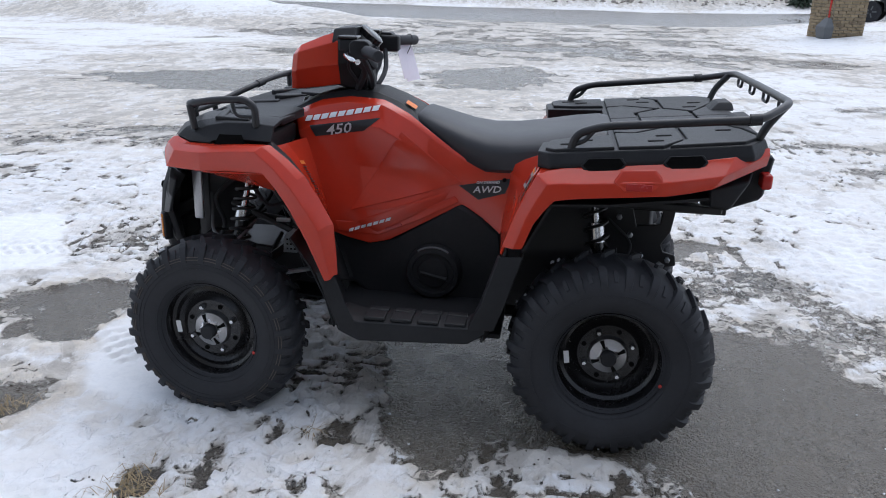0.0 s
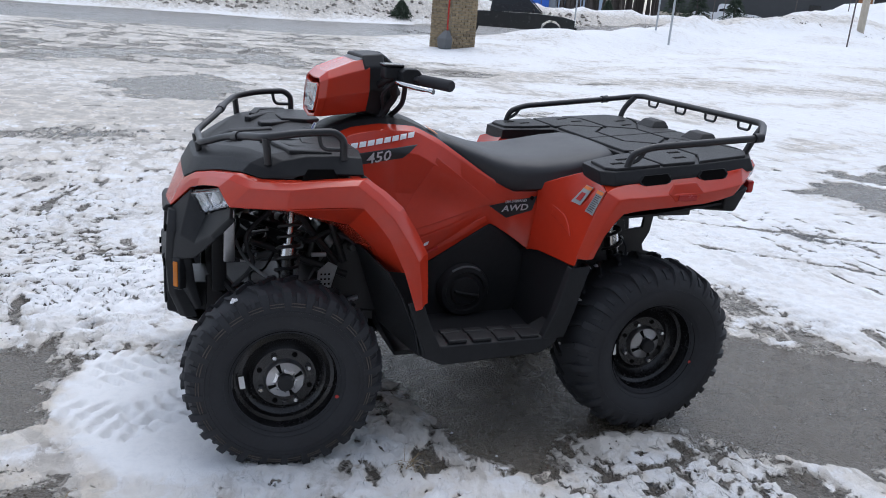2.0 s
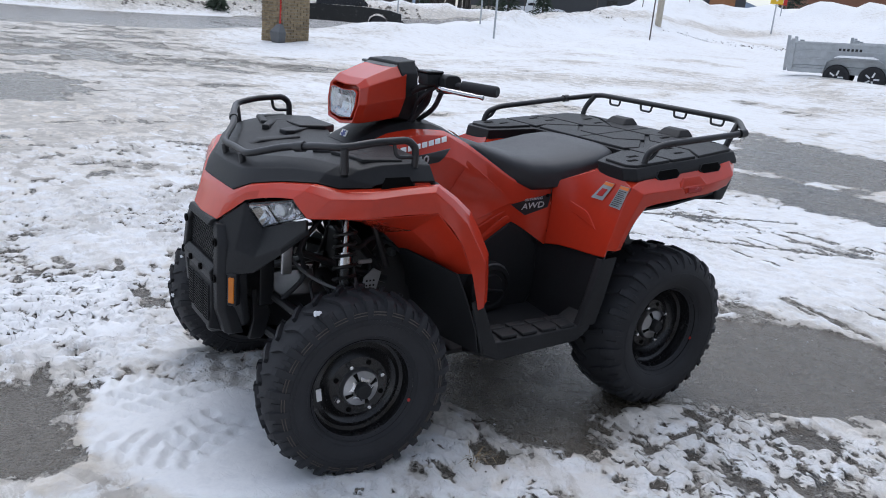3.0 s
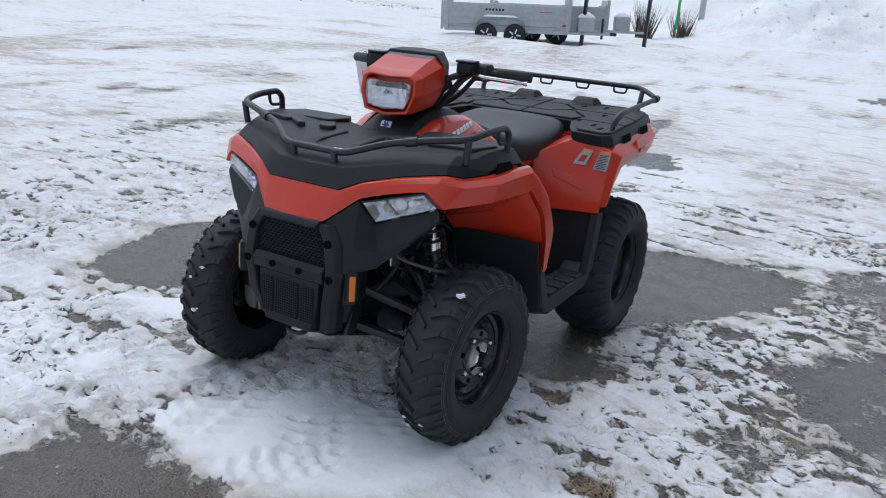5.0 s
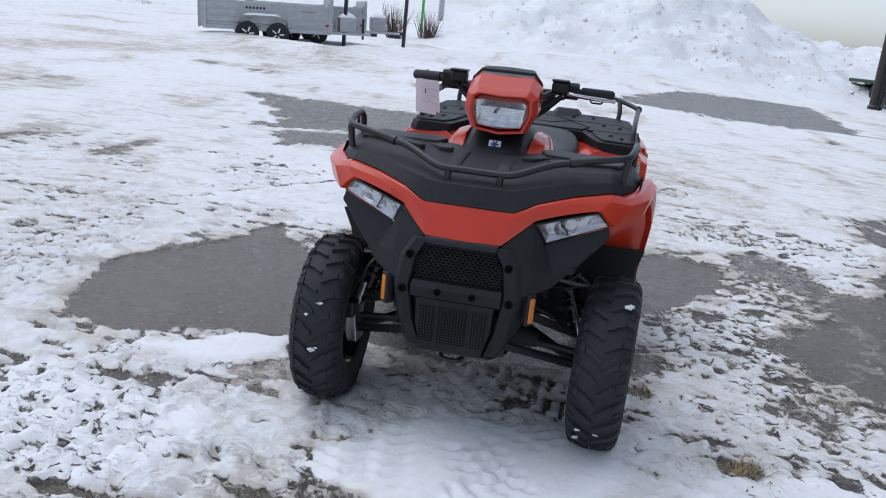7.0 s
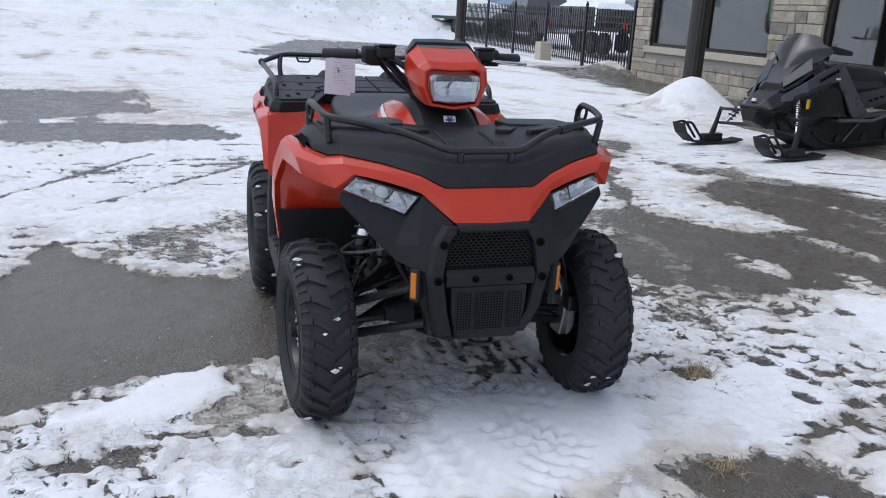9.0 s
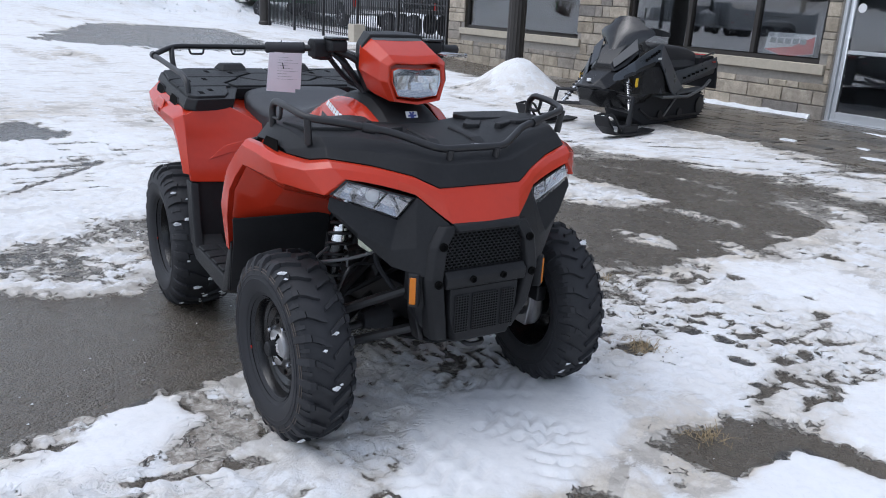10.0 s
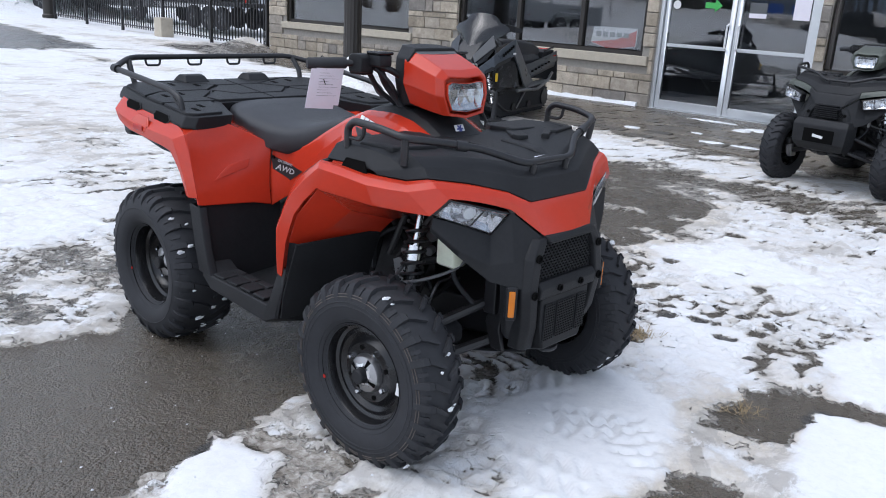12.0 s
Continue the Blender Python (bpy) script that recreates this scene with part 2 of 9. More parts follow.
    thin_c = ramp_node(nt, n_mid.outputs["Fac"], [(0.35, (0.34, 0.31, 0.27)), (0.65, (0.56, 0.535, 0.50))])
    sn_c = mix_rgb(nt, math_node(nt, "MINIMUM", thin, 0.85), sn_c, thin_c.outputs["Color"])
    # share of snow with broken edges at three scales
    c = math_node(nt, "ADD", cov, math_node(nt, "MULTIPLY", math_node(nt, "SUBTRACT", n_mid.outputs["Fac"], 0.5), 0.36))
    c = math_node(nt, "ADD", c, math_node(nt, "MULTIPLY", math_node(nt, "SUBTRACT", n_fine.outputs["Fac"], 0.5), 0.62))
    c = math_node(nt, "ADD", c, math_node(nt, "MULTIPLY", math_node(nt, "SUBTRACT", n_grit.outputs["Fac"], 0.5), 0.20))
    # small pits kicked into chopped snow
    mp2 = nt.nodes.new("ShaderNodeMapping")
    mp2.inputs["Scale"].default_value = (1.0, 0.62, 1.0)
    mp2.inputs["Rotation"].default_value = (0, 0, -0.5)
    nt.links.new(pos, mp2.inputs["Vector"])
    n_pit = noise_node(nt, 27, 3, 0.55, mp2.outputs["Vector"], 0.9)
    pits = math_node(nt, "MULTIPLY", band(n_pit.outputs["Fac"], 0.535, 0.635), chop)
    c = math_node(nt, "SUBTRACT", c, math_node(nt, "MULTIPLY", pits, 0.35))
    f_sl = math_node(nt, "MAXIMUM", band(c, 0.36, 0.44), band(math_node(nt, "ADD", mush, math_node(nt, "MULTIPLY", math_node(nt, "SUBTRACT", n_mid.outputs["Fac"], 0.5), 0.9)), 0.42, 0.62))
    f_sn = band(c, 0.462, 0.510)
    col = mix_rgb(nt, f_sl, asp_c, sl.outputs["Color"])
    col = mix_rgb(nt, f_sn, col, sn_c)
    crumbs = math_node(nt, "MULTIPLY", band(n_grit.outputs["Fac"], 0.66, 0.72), band(n_big.outputs["Fac"], 0.42, 0.6))
    col = mix_rgb(nt, math_node(nt, "MULTIPLY", crumbs, 0.55), col, (0.17, 0.14, 0.11))
    nt.links.new(col, b.inputs["Base Color"])
    # gloss: wet tar, damp slush, dull snow
    wr = ramp_node(nt, n_mid.outputs["Fac"], [(0.38, (0.13, 0.13, 0.13)), (0.64, (0.44, 0.44, 0.44))])
    r1 = nt.nodes.new("ShaderNodeMix")
    nt.links.new(f_sl, r1.inputs[0])
    nt.links.new(wr.outputs["Color"], r1.inputs[2])
    r1.inputs[3].default_value = 0.50
    r2 = nt.nodes.new("ShaderNodeMix")
    nt.links.new(f_sn, r2.inputs[0])
    nt.links.new(r1.outputs[0], r2.inputs[2])
    r2.inputs[3].default_value = 0.85
    nt.links.new(r2.outputs[0], b.inputs["Roughness"])
    b.inputs["Specular IOR Level"].default_value = 0.45
    grain = math_node(nt, "MULTIPLY", math_node(nt, "SUBTRACT", 1.0, agg.outputs["Distance"]), math_node(nt, "SUBTRACT", 1.0, f_sl))
    lumps = math_node(nt, "MULTIPLY", n_fine.outputs["Fac"], f_sn)
    rough_k = math_node(nt, "SUBTRACT", 1.0, math_node(nt, "MULTIPLY", calm, 0.88))

    def relief(height, strength, distance, chain):
        bp = bump_node(nt, b, height, strength, distance, chain)
        nt.links.new(math_node(nt, "MULTIPLY", rough_k, strength), bp.inputs["Strength"])
        return bp
    coarse = math_node(nt, "MULTIPLY", math_node(nt, "SUBTRACT", 1.0, agg2.outputs["Distance"]), math_node(nt, "SUBTRACT", 1.0, f_sl))
    b1 = bump_node(nt, b, grain, 0.8, 0.0032, bump_node(nt, b, coarse, 0.85, 0.0055))
    crisp = math_node(nt, "MULTIPLY", n_chip.outputs["Fac"], f_sn)
    b0 = relief(crisp, 0.45, 0.008, b1)
    b2 = relief(lumps, 0.65, 0.013, b0)
    edge_h = math_node(nt, "ADD", f_sn, math_node(nt, "MULTIPLY", f_sl, 0.4))
    b4 = bump_node(nt, b, math_node(nt, "SUBTRACT", 1.0, pits), 0.7, 0.012, b2)
    bump_node(nt, b, edge_h, 0.85, 0.013, b4)
    return m


M["ground"] = ground_mat()


def snow_mat(name, dirt=0.25):
    m, nt, b = mat_base(name, (0.8, 0.81, 0.83), 0.7)
    g = nt.nodes.new("ShaderNodeNewGeometry")
    n1 = noise_node(nt, 1.1, 6, 0.65, g.outputs["Position"])
    n2 = noise_node(nt, 16, 5, 0.65, g.outputs["Position"])
    base = ramp_node(nt, n2.outputs["Fac"], [(0.3, (0.72, 0.74, 0.77)), (0.7, (0.86, 0.87, 0.88))])
    dirty = ramp_node(nt, n2.outputs["Fac"], [(0.34, (0.30, 0.25, 0.20)), (0.5, (0.70, 0.67, 0.63))])
    k = ramp_node(nt, n1.outputs["Fac"], [(0.62 - dirt * 0.5, (0, 0, 0)), (0.75, (dirt * 2, dirt * 2, dirt * 2))])
    col = mix_rgb(nt, k.outputs["Color"], base.outputs["Color"], dirty.outputs["Color"])
    nt.links.new(col, b.inputs["Base Color"])
    b1 = bump_node(nt, b, n1.outputs["Fac"], 0.5, 0.15)
    bump_node(nt, b, n2.outputs["Fac"], 0.6, 0.03, b1)
    return m


M["snow"] = snow_mat("clean_snow", 0.05)
M["snow_dirty"] = snow_mat("ploughed_snow", 0.35)

from mathutils.bvhtree import BVHTree

# ---- shaping helpers ----
def finish(bm, sharp=38.0, bevel=0.0, seg=1, crease=16.0):
    bmesh.ops.remove_doubles(bm, verts=bm.verts, dist=1e-5)
    bmesh.ops.recalc_face_normals(bm, faces=bm.faces)
    if bevel:
        es = [e for e in bm.edges if len(e.link_faces) == 2 and e.calc_face_angle(0) > radians(crease)]
        bmesh.ops.bevel(bm, geom=es, offset=bevel, segments=seg, affect="EDGES", profile=0.6, clamp_overlap=True)
    for f in bm.faces:
        f.smooth = True
    for e in bm.edges:
        if len(e.link_faces) == 2 and e.calc_face_angle(0) > radians(sharp):
            e.smooth = False
    return bm


def mesh_of(name, bm, mat):
    me = bpy.data.meshes.new(name)
    bm.to_mesh(me)
    bm.free()
    for m in mat if isinstance(mat, (list, tuple)) else [mat]:
        me.materials.append(m)
    return me


def part(name, bm, material, parent=None, label="", bevel=0.0, sharp=38.0, seg=1, raw=False, crease=16.0):
    if not raw:
        finish(bm, max(sharp, 50.0) if bevel else sharp, bevel, seg, crease)
    ob = new(name, mesh_of(name, bm, material))
    if bevel:
        wn_ = ob.modifiers.new("weighted_normals", "WEIGHTED_NORMAL")
        wn_.keep_sharp = True
        wn_.weight = 90
    if parent is not None:
        ob.parent = parent
    if label:
        tagged(ob, label)
    return ob


def thing(name, label, category, group="", kind="", at=None):
    ob = new(name)
    ob.empty_display_size = 0.1
    if at is not None:
        ob.matrix_world = at
    return tagged(ob, label, category, group, kind)


def put_box(bm, c, s, m=None):
    """A box of the size s about c."""
    mm = Matrix.Translation(c) @ Matrix.Diagonal((s[0], s[1], s[2], 1))
    if m is not None:
        mm = m @ mm
    bmesh.ops.create_cube(bm, size=1.0, matrix=mm)
    return bm


def box(c, s, m=None):
    return put_box(bmesh.new(), c, s, m)


def span(a, b):
    """A box from corner a to corner b."""
    a, b = Vector(a), Vector(b)
    d = b - a
    return box((a + b) / 2, (abs(d.x), abs(d.y), abs(d.z)))


def put_span(bm, a, b):
    a, b = Vector(a), Vector(b)
    d = b - a
    return put_box(bm, (a + b) / 2, (abs(d.x), abs(d.y), abs(d.z)))


def put_loft(bm, rings, cap=True, closed=True):
    """Skin between rings of equal count."""
    vs = [[bm.verts.new(p) for p in r] for r in rings]
    n = len(vs[0])
    for a, b in zip(vs, vs[1:]):
        for i in range(n if closed else n - 1):
            j = (i + 1) % n
            q = [a[i], a[j], b[j], b[i]]
            if len({v.index if v.index >= 0 else id(v) for v in q}) >= 3:
                try:
                    bm.faces.new(q)
                except ValueError:
                    pass
    if cap and closed:
        for r in (vs[0], vs[-1]):
            try:
                bm.faces.new(r)
            except ValueError:
                pass
    return bm


def loft(rings, cap=True, closed=True):
    return put_loft(bmesh.new(), rings, cap, closed)


def sheet(rows, thick=0.008):
    """A skin through rows of points, given a thickness."""
    bm = bmesh.new()
    vs = [[bm.verts.new(p) for p in r] for r in rows]
    for a, b in zip(vs, vs[1:]):
        for i in range(len(a) - 1):
            bm.faces.new([a[i], a[i + 1], b[i + 1], b[i]])
    bmesh.ops.recalc_face_normals(bm, faces=bm.faces)
    if thick:
        bmesh.ops.solidify(bm, geom=bm.faces[:], thickness=thick)
    return bm


def curve_pts(pts, steps=6):
    """Catmull-Rom through points."""
    p = [Vector(q) for q in pts]
    p = [p[0] * 2 - p[1]] + p + [p[-1] * 2 - p[-2]]
    out = []
    for i in range(1, len(p) - 2):
        a, b, c, d = p[i - 1], p[i], p[i + 1], p[i + 2]
        for k in range(steps):
            t = k / steps
            out.append(0.5 * (2 * b + (c - a) * t + (2 * a - 5 * b + 4 * c - d) * t * t + (3 * b - a - 3 * c + d) * t ** 3))
    out.append(p[-2])
    return out


def fillet(pts, r=0.03, steps=4):
    """A polyline with its corners rounded."""
    p = [Vector(q) for q in pts]
    out = [p[0]]
    for a, b, c in zip(p, p[1:], p[2:]):
        u, v = (a - b), (c - b)
        k = min(r, u.length * 0.45, v.length * 0.45)
        s, e = b + u.normalized() * k, b + v.normalized() * k
        for i in range(steps + 1):
            t = i / steps
            out.append((1 - t) ** 2 * s + 2 * t * (1 - t) * b + t * t * e)
    out.append(p[-1])
    return out


def put_tube(bm, pts, r, seg=10, closed=False):
    pts = [Vector(p) for p in pts]
    n = len(pts)
    rings, up = [], None
    for i, p in enumerate(pts):
        if closed:
            d = pts[(i + 1) % n] - pts[i - 1]
        else:
            d = pts[min(i + 1, n - 1)] - pts[max(i - 1, 0)]
        d.normalize()
        if up is None:
            up = d.orthogonal().normalized()
        up = (up - d * up.dot(d))
        up = up.normalized() if up.length > 1e-6 else d.orthogonal().normalized()
        w = d.cross(up)
        rr = r[i] if isinstance(r, (list, tuple)) else r
        rings.append([p + (up * math.cos(2 * math.pi * k / seg) + w * math.sin(2 * math.pi * k / seg)) * rr for k in range(seg)])
    if closed:
        rings.append(rings[0])
    return put_loft(bm, rings, cap=not closed)


def tube(pts, r, seg=10, closed=False):
    return put_tube(bmesh.new(), pts, r, seg, closed)


def put_lathe(bm, prof, seg=32, m=None, axis="y"):
    """Turn a profile of (radius, along) round an axis."""
    m = m or Matrix()
    rings = []
    for r, a in prof:
        ring = []
        for k in range(seg):
            t = 2 * math.pi * k / seg
            if axis == "y":
                q = (r * math.cos(t), a, r * math.sin(t))
            elif axis == "z":
                q = (r * math.cos(t), r * math.sin(t), a)
            else:
                q = (a, r * math.cos(t), r * math.sin(t))
            ring.append(m @ Vector(q))
        rings.append(ring)
    return put_loft(bm, rings, cap=True)


def lathe(prof, seg=32, m=None, axis="y"):
    return put_lathe(bmesh.new(), prof, seg, m, axis)


def flip(pts):
    """The same points on the other side of the machine."""
    return [(x, -y, z) for x, y, z in pts]


def prism(outline, lo, hi, axis="z"):
    """A flat outline pushed out along an axis."""
    def at(p, h):
        return {"z": (p[0], p[1], h), "y": (p[0], h, p[1]), "x": (h, p[0], p[1])}[axis]
    return loft([[at(p, lo) for p in outline], [at(p, hi) for p in outline]])


def letters(name, text, size, m, mat, parent, depth=0.0006, shear=0.0, label="", bold=0.0):
    cu = bpy.data.curves.new(name, "FONT")
    cu.body = text
    cu.size = size
    cu.shear = shear
    cu.offset = bold
    cu.extrude = depth
    cu.align_x, cu.align_y = "CENTER", "CENTER"
    cu.resolution_u = 2
    tmp = bpy.data.objects.new(name, cu)
    scene.collection.objects.link(tmp)
    dg = bpy.context.evaluated_depsgraph_get()
    me = bpy.data.meshes.new_from_object(tmp.evaluated_get(dg))
    bpy.data.objects.remove(tmp)
    me.transform(m)
    me.materials.clear()
    me.materials.append(mat)
    ob = new(name, me)
    ob.parent = parent
    if label:
        tagged(ob, label)
    return ob


def skin(*obs):
    """Trees of the parts' faces, for laying decals on them."""
    return [BVHTree.FromPolygons([v.co.copy() for v in o.data.vertices], [tuple(q.vertices) for q in o.data.polygons]) for o in obs]


def drop_on(trees, p, ray, lift):
    """The outermost point that a ray from p meets, lifted back by a little."""
    d = Vector(ray).normalized()
    best = None
    for t in trees:
        hit = t.ray_cast(Vector(p), d)
        if hit[0] is not None and (best is None or hit[3] < best[1]):
            best = (hit[0], hit[3])
    return (best[0] if best else Vector(p) + d * 0.3) - d * lift


def put_decal(bm, trees, quad, ray, lift=0.0012, n=4, m=2, thick=0.0008):
    """A thin decal laid on a skin along a ray: four corners, one after the other."""
    a, b, c, d = [Vector(q) for q in quad]
    o = -Vector(ray).normalized() * thick
    lo, hi = [], []
    for j in range(m + 1):
        for i in range(n + 1):
            u, v = i / n, j / m
            p = drop_on(trees, (a.lerp(b, u)).lerp(d.lerp(c, u), v), ray, lift)
            lo.append(bm.verts.new(p))
            hi.append(bm.verts.new(p + o))
    w = n + 1
    for j in range(m):
        for i in range(n):
            k = [j * w + i, j * w + i + 1, (j + 1) * w + i + 1, (j + 1) * w + i]
            bm.faces.new([hi[q] for q in k])
            bm.faces.new([lo[q] for q in k[::-1]])
    rim = [(j * w, (j + 1) * w) for j in range(m)] + [(j * w + n, (j + 1) * w + n) for j in range(m)] + [(i, i + 1) for i in range(n)] + [(m * w + i, m * w + i + 1) for i in range(n)]
    for p, q in rim:
        bm.faces.new((lo[p], lo[q], hi[q], hi[p]))
    return bm


def facets(quad, n, depth, nu, nv, seed, jitter=0.006):
    """A shallow faceted bowl inside four corners."""
    rng = random.Random(seed)
    a, b, c, d = [Vector(q) for q in quad]
    bm = bmesh.new()
    vs = []
    for j in range(nv + 1):
        for i in range(nu + 1):
            u, v = i / nu, j / nv
            rim_ = i in (0, nu) or j in (0, nv)
            e = depth * (1 - (2 * u - 1) ** 2) ** 0.5 * (1 - (2 * v - 1) ** 2) ** 0.5
            vs.append(bm.verts.new(a.lerp(b, u).lerp(d.lerp(c, u), v) - Vector(n) * (e + (0 if rim_ else rng.uniform(-jitter, jitter)))))
    for j in range(nv):
        for i in range(nu):
            k = j * (nu + 1) + i
            bm.faces.new((vs[k], vs[k + 1], vs[k + nu + 2], vs[k + nu + 1]))
    bmesh.ops.triangulate(bm, faces=bm.faces)
    return bm

# ---- ground: one sheet of asphalt, slush and snow ----
RNG = np.random.RandomState(7)
PERM = np.concatenate([RNG.permutation(512)] * 2)
GRAD = RNG.uniform(0, 2 * math.pi, 512)


def pnoise(x, y, seed=0):
    """Gradient noise, about -0.7 to 0.7."""
    xi, yi = np.floor(x).astype(int), np.floor(y).astype(int)
    xf, yf = x - xi, y - yi
    u, v = xf ** 3 * (xf * (xf * 6 - 15) + 10), yf ** 3 * (yf * (yf * 6 - 15) + 10)

    def corner(i, j):
        a = GRAD[PERM[(PERM[(xi + i + seed * 37) % 512] + yi + j) % 512]]
        return np.cos(a) * (xf - i) + np.sin(a) * (yf - j)
    top = corner(0, 0) * (1 - u) + corner(1, 0) * u
    bot = corner(0, 1) * (1 - u) + corner(1, 1) * u
    return top * (1 - v) + bot * v


def fbm(x, y, f, octaves=4, seed=0, gain=0.5):
    s, a = 0, 1.0
    for k in range(octaves):
        s = s + a * pnoise(x * f + 13.7 * k, y * f - 7.1 * k, seed + k)
        f, a = f * 2.03, a * gain
    return s


def smooth(a, b, v):
    t = np.clip((v - a) / (b - a), 0, 1)
    return t * t * (3 - 2 * t)


def inside(px, py, poly):
    """Signed distance to an outline, positive inside."""
    d = np.full(px.shape, 1e9)
    inn = np.zeros(px.shape, bool)
    n = len(poly)
    for i in range(n):
        (ax, ay), (bx, by) = poly[i], poly[(i + 1) % n]
        ex, ey = bx - ax, by - ay
        t = np.clip(((px - ax) * ex + (py - ay) * ey) / (ex * ex + ey * ey + 1e-9), 0, 1)
        d = np.minimum(d, np.hypot(px - ax - t * ex, py - ay - t * ey))
        cross = ((ay > py) != (by > py)) & (px < (bx - ax) * (py - ay) / (by - ay + 1e-12) + ax)
        inn ^= cross
    return np.where(inn, d, -d)


# bare patches: wet asphalt under and round the machine, and farther off
BARE_MAIN = [(0.14, -0.12), (0.08, 0.34), (0.02, 0.68), (-0.11, 0.74), (-0.31, 0.54), (-0.55, 0.62), (-0.84, 0.6), (-1.09, 0.93),
             (-1.44, 1.07), (-2.15, 1.28), (-2.2, 0.8), (-2.1, 0.37), (-1.84, 0.21), (-1.5, -0.25), (-1.3, -0.45), (-0.95, -0.56),
             (-0.72, -0.66), (-0.82, -1.05), (-1.0, -1.2), (-1.45, -1.6), (-0.8, -1.8), (-0.45, -2.05), (0.07, -1.96), (0.45, -1.8),
             (0.48, -1.5), (0.35, -1.04), (0.25, -0.8), (0.2, -0.5)]
BARE_SHOP = [(-0.33, 1.42), (-0.75, 1.52), (-1.54, 1.9), (-1.77, 2.2), (-1.49, 2.42), (-1.30, 2.62), (-1.10, 2.75), (-1.2, 3.18), (-1.57, 3.22), (-1.9, 3.06),
             (-2.51, 3.07), (-2.87, 3.71), (-2.3, 4.3), (-1.22, 4.05), (-0.24, 3.77), (-0.12, 3.0), (-0.07, 2.0), (-0.2, 1.65)]
BARE_SEAM = [(1.78, -0.32), (1.60, -0.48), (1.46, -0.48), (1.43, -0.25), (1.40, 0.05), (1.37, 0.16), (1.45, 0.24), (1.58, 0.15), (1.66, -0.02)]
BARE_PATCH = [(1.33, 0.55), (1.27, 0.88), (1.40, 1.00), (1.78, 1.10), (1.80, 1.02), (1.48, 0.93), (1.50, 0.60)]
BARE_STRIP = [(-4.64, 2.8), (-5.29, 3.43), (-4.79, 3.84), (-3.99, 3.39), (-3.73, 2.90), (-3.27, 2.86), (-2.4, 2.45), (-1.75, 2.25), (-1.75, 2.10), (-3.13, 2.60), (-3.91, 2.64)]
LINES = [((1.45, -0.29), (0.74, -0.5), 0.010), ((0.82, 0.71), (1.36, 0.28), 0.007), ((2.1, -0.53), (2.14, -0.96), 0.014), ((1.87, -0.2), (1.6, 0.06), 0.012),
         ((0.61, 1.9), (0.95, 2.45), 0.035), ((-4.2, -1.2), (-1.6, -2.6), 0.03), ((-4.6, 0.3), (-2.2, -1.6), 0.03)]
PRINTS = [(0.79, 1.41, 0.05), (0.96, 1.3, 0.06), (0.91, 1.6, 0.035), (0.96, 1.72, 0.03), (1.04, 1.48, 0.03), (0.76, 1.75, 0.03), (1.15, 1.35, 0.04), (0.64, 1.36, 0.06),
          (0.60, 1.47, 0.04), (0.61, 2.26, 0.04), (0.21, 3.04, 0.06), (1.06, 1.58, 0.03), (1.14, 1.18, 0.035), (0.99, 1.82, 0.05), (1.03, 1.62, 0.03), (0.13, 1.99, 0.05), (0.23, 2.17, 0.05)]
BARE_FAR = [
    [(6.3, -8.2), (3.75, -9.6), (3.0, -7.3), (4.26, -6.9), (5.2, -7.4)],
    [(1.65, -10.0), (0.2, -11.4), (-0.14, -10.25), (0.27, -8.3), (0.83, -8.4)],
    [(-7.3, -4.16), (-8.66, -5.0), (-8.44, -1.6), (-6.93, -1.4), (-5.9, -3.6)],
    [(-5.32, -3.35), (-6.26, -2.04), (-5.89, -0.58), (-5.08, -0.58), (-4.79, -2.84)],
    [(-15.8, 0.4), (-21.5, 2.2), (-22.0, 5.8), (-14.4, 5.4), (-14.0, 3.2)],
]
SLUSH_BAND = [(-0.85, -0.62), (-1.5, -0.32), (-1.95, 0.12), (-2.25, 0.25), (-2.4, -0.05), (-1.9, -0.45), (-1.75, -1.3), (-1.5, -1.75), (-1.1, -1.3), (-0.9, -1.0)]
SLUSH = [[(0.26, -0.76), (0.50, -0.74), (0.60, -0.90), (0.74, -0.80), (0.60, -0.60), (0.34, -0.60)], [(-0.95, -0.5), (-1.4, -0.3), (-1.9, 0.1), (-2.1, -0.4), (-1.8, -1.0), (-1.4, -1.5), (-1.0, -1.2)],
         [(-2.4, 1.2), (-1.2, 1.45), (0.0, 1.35), (0.2, 1.8), (-0.4, 2.0), (-1.6, 2.1), (-2.6, 1.7)],
         [(1.30, -0.40), (1.6, -0.7), (2.1, -0.2), (1.7, 0.3), (1.55, 0.55), (1.42, 1.2), (1.26, 1.0), (1.30, 0.5), (1.34, 0.2)],
         [(1.25, 1.0), (1.2, 1.2), (1.35, 1.9), (1.50, 1.6), (1.40, 1.2)]]

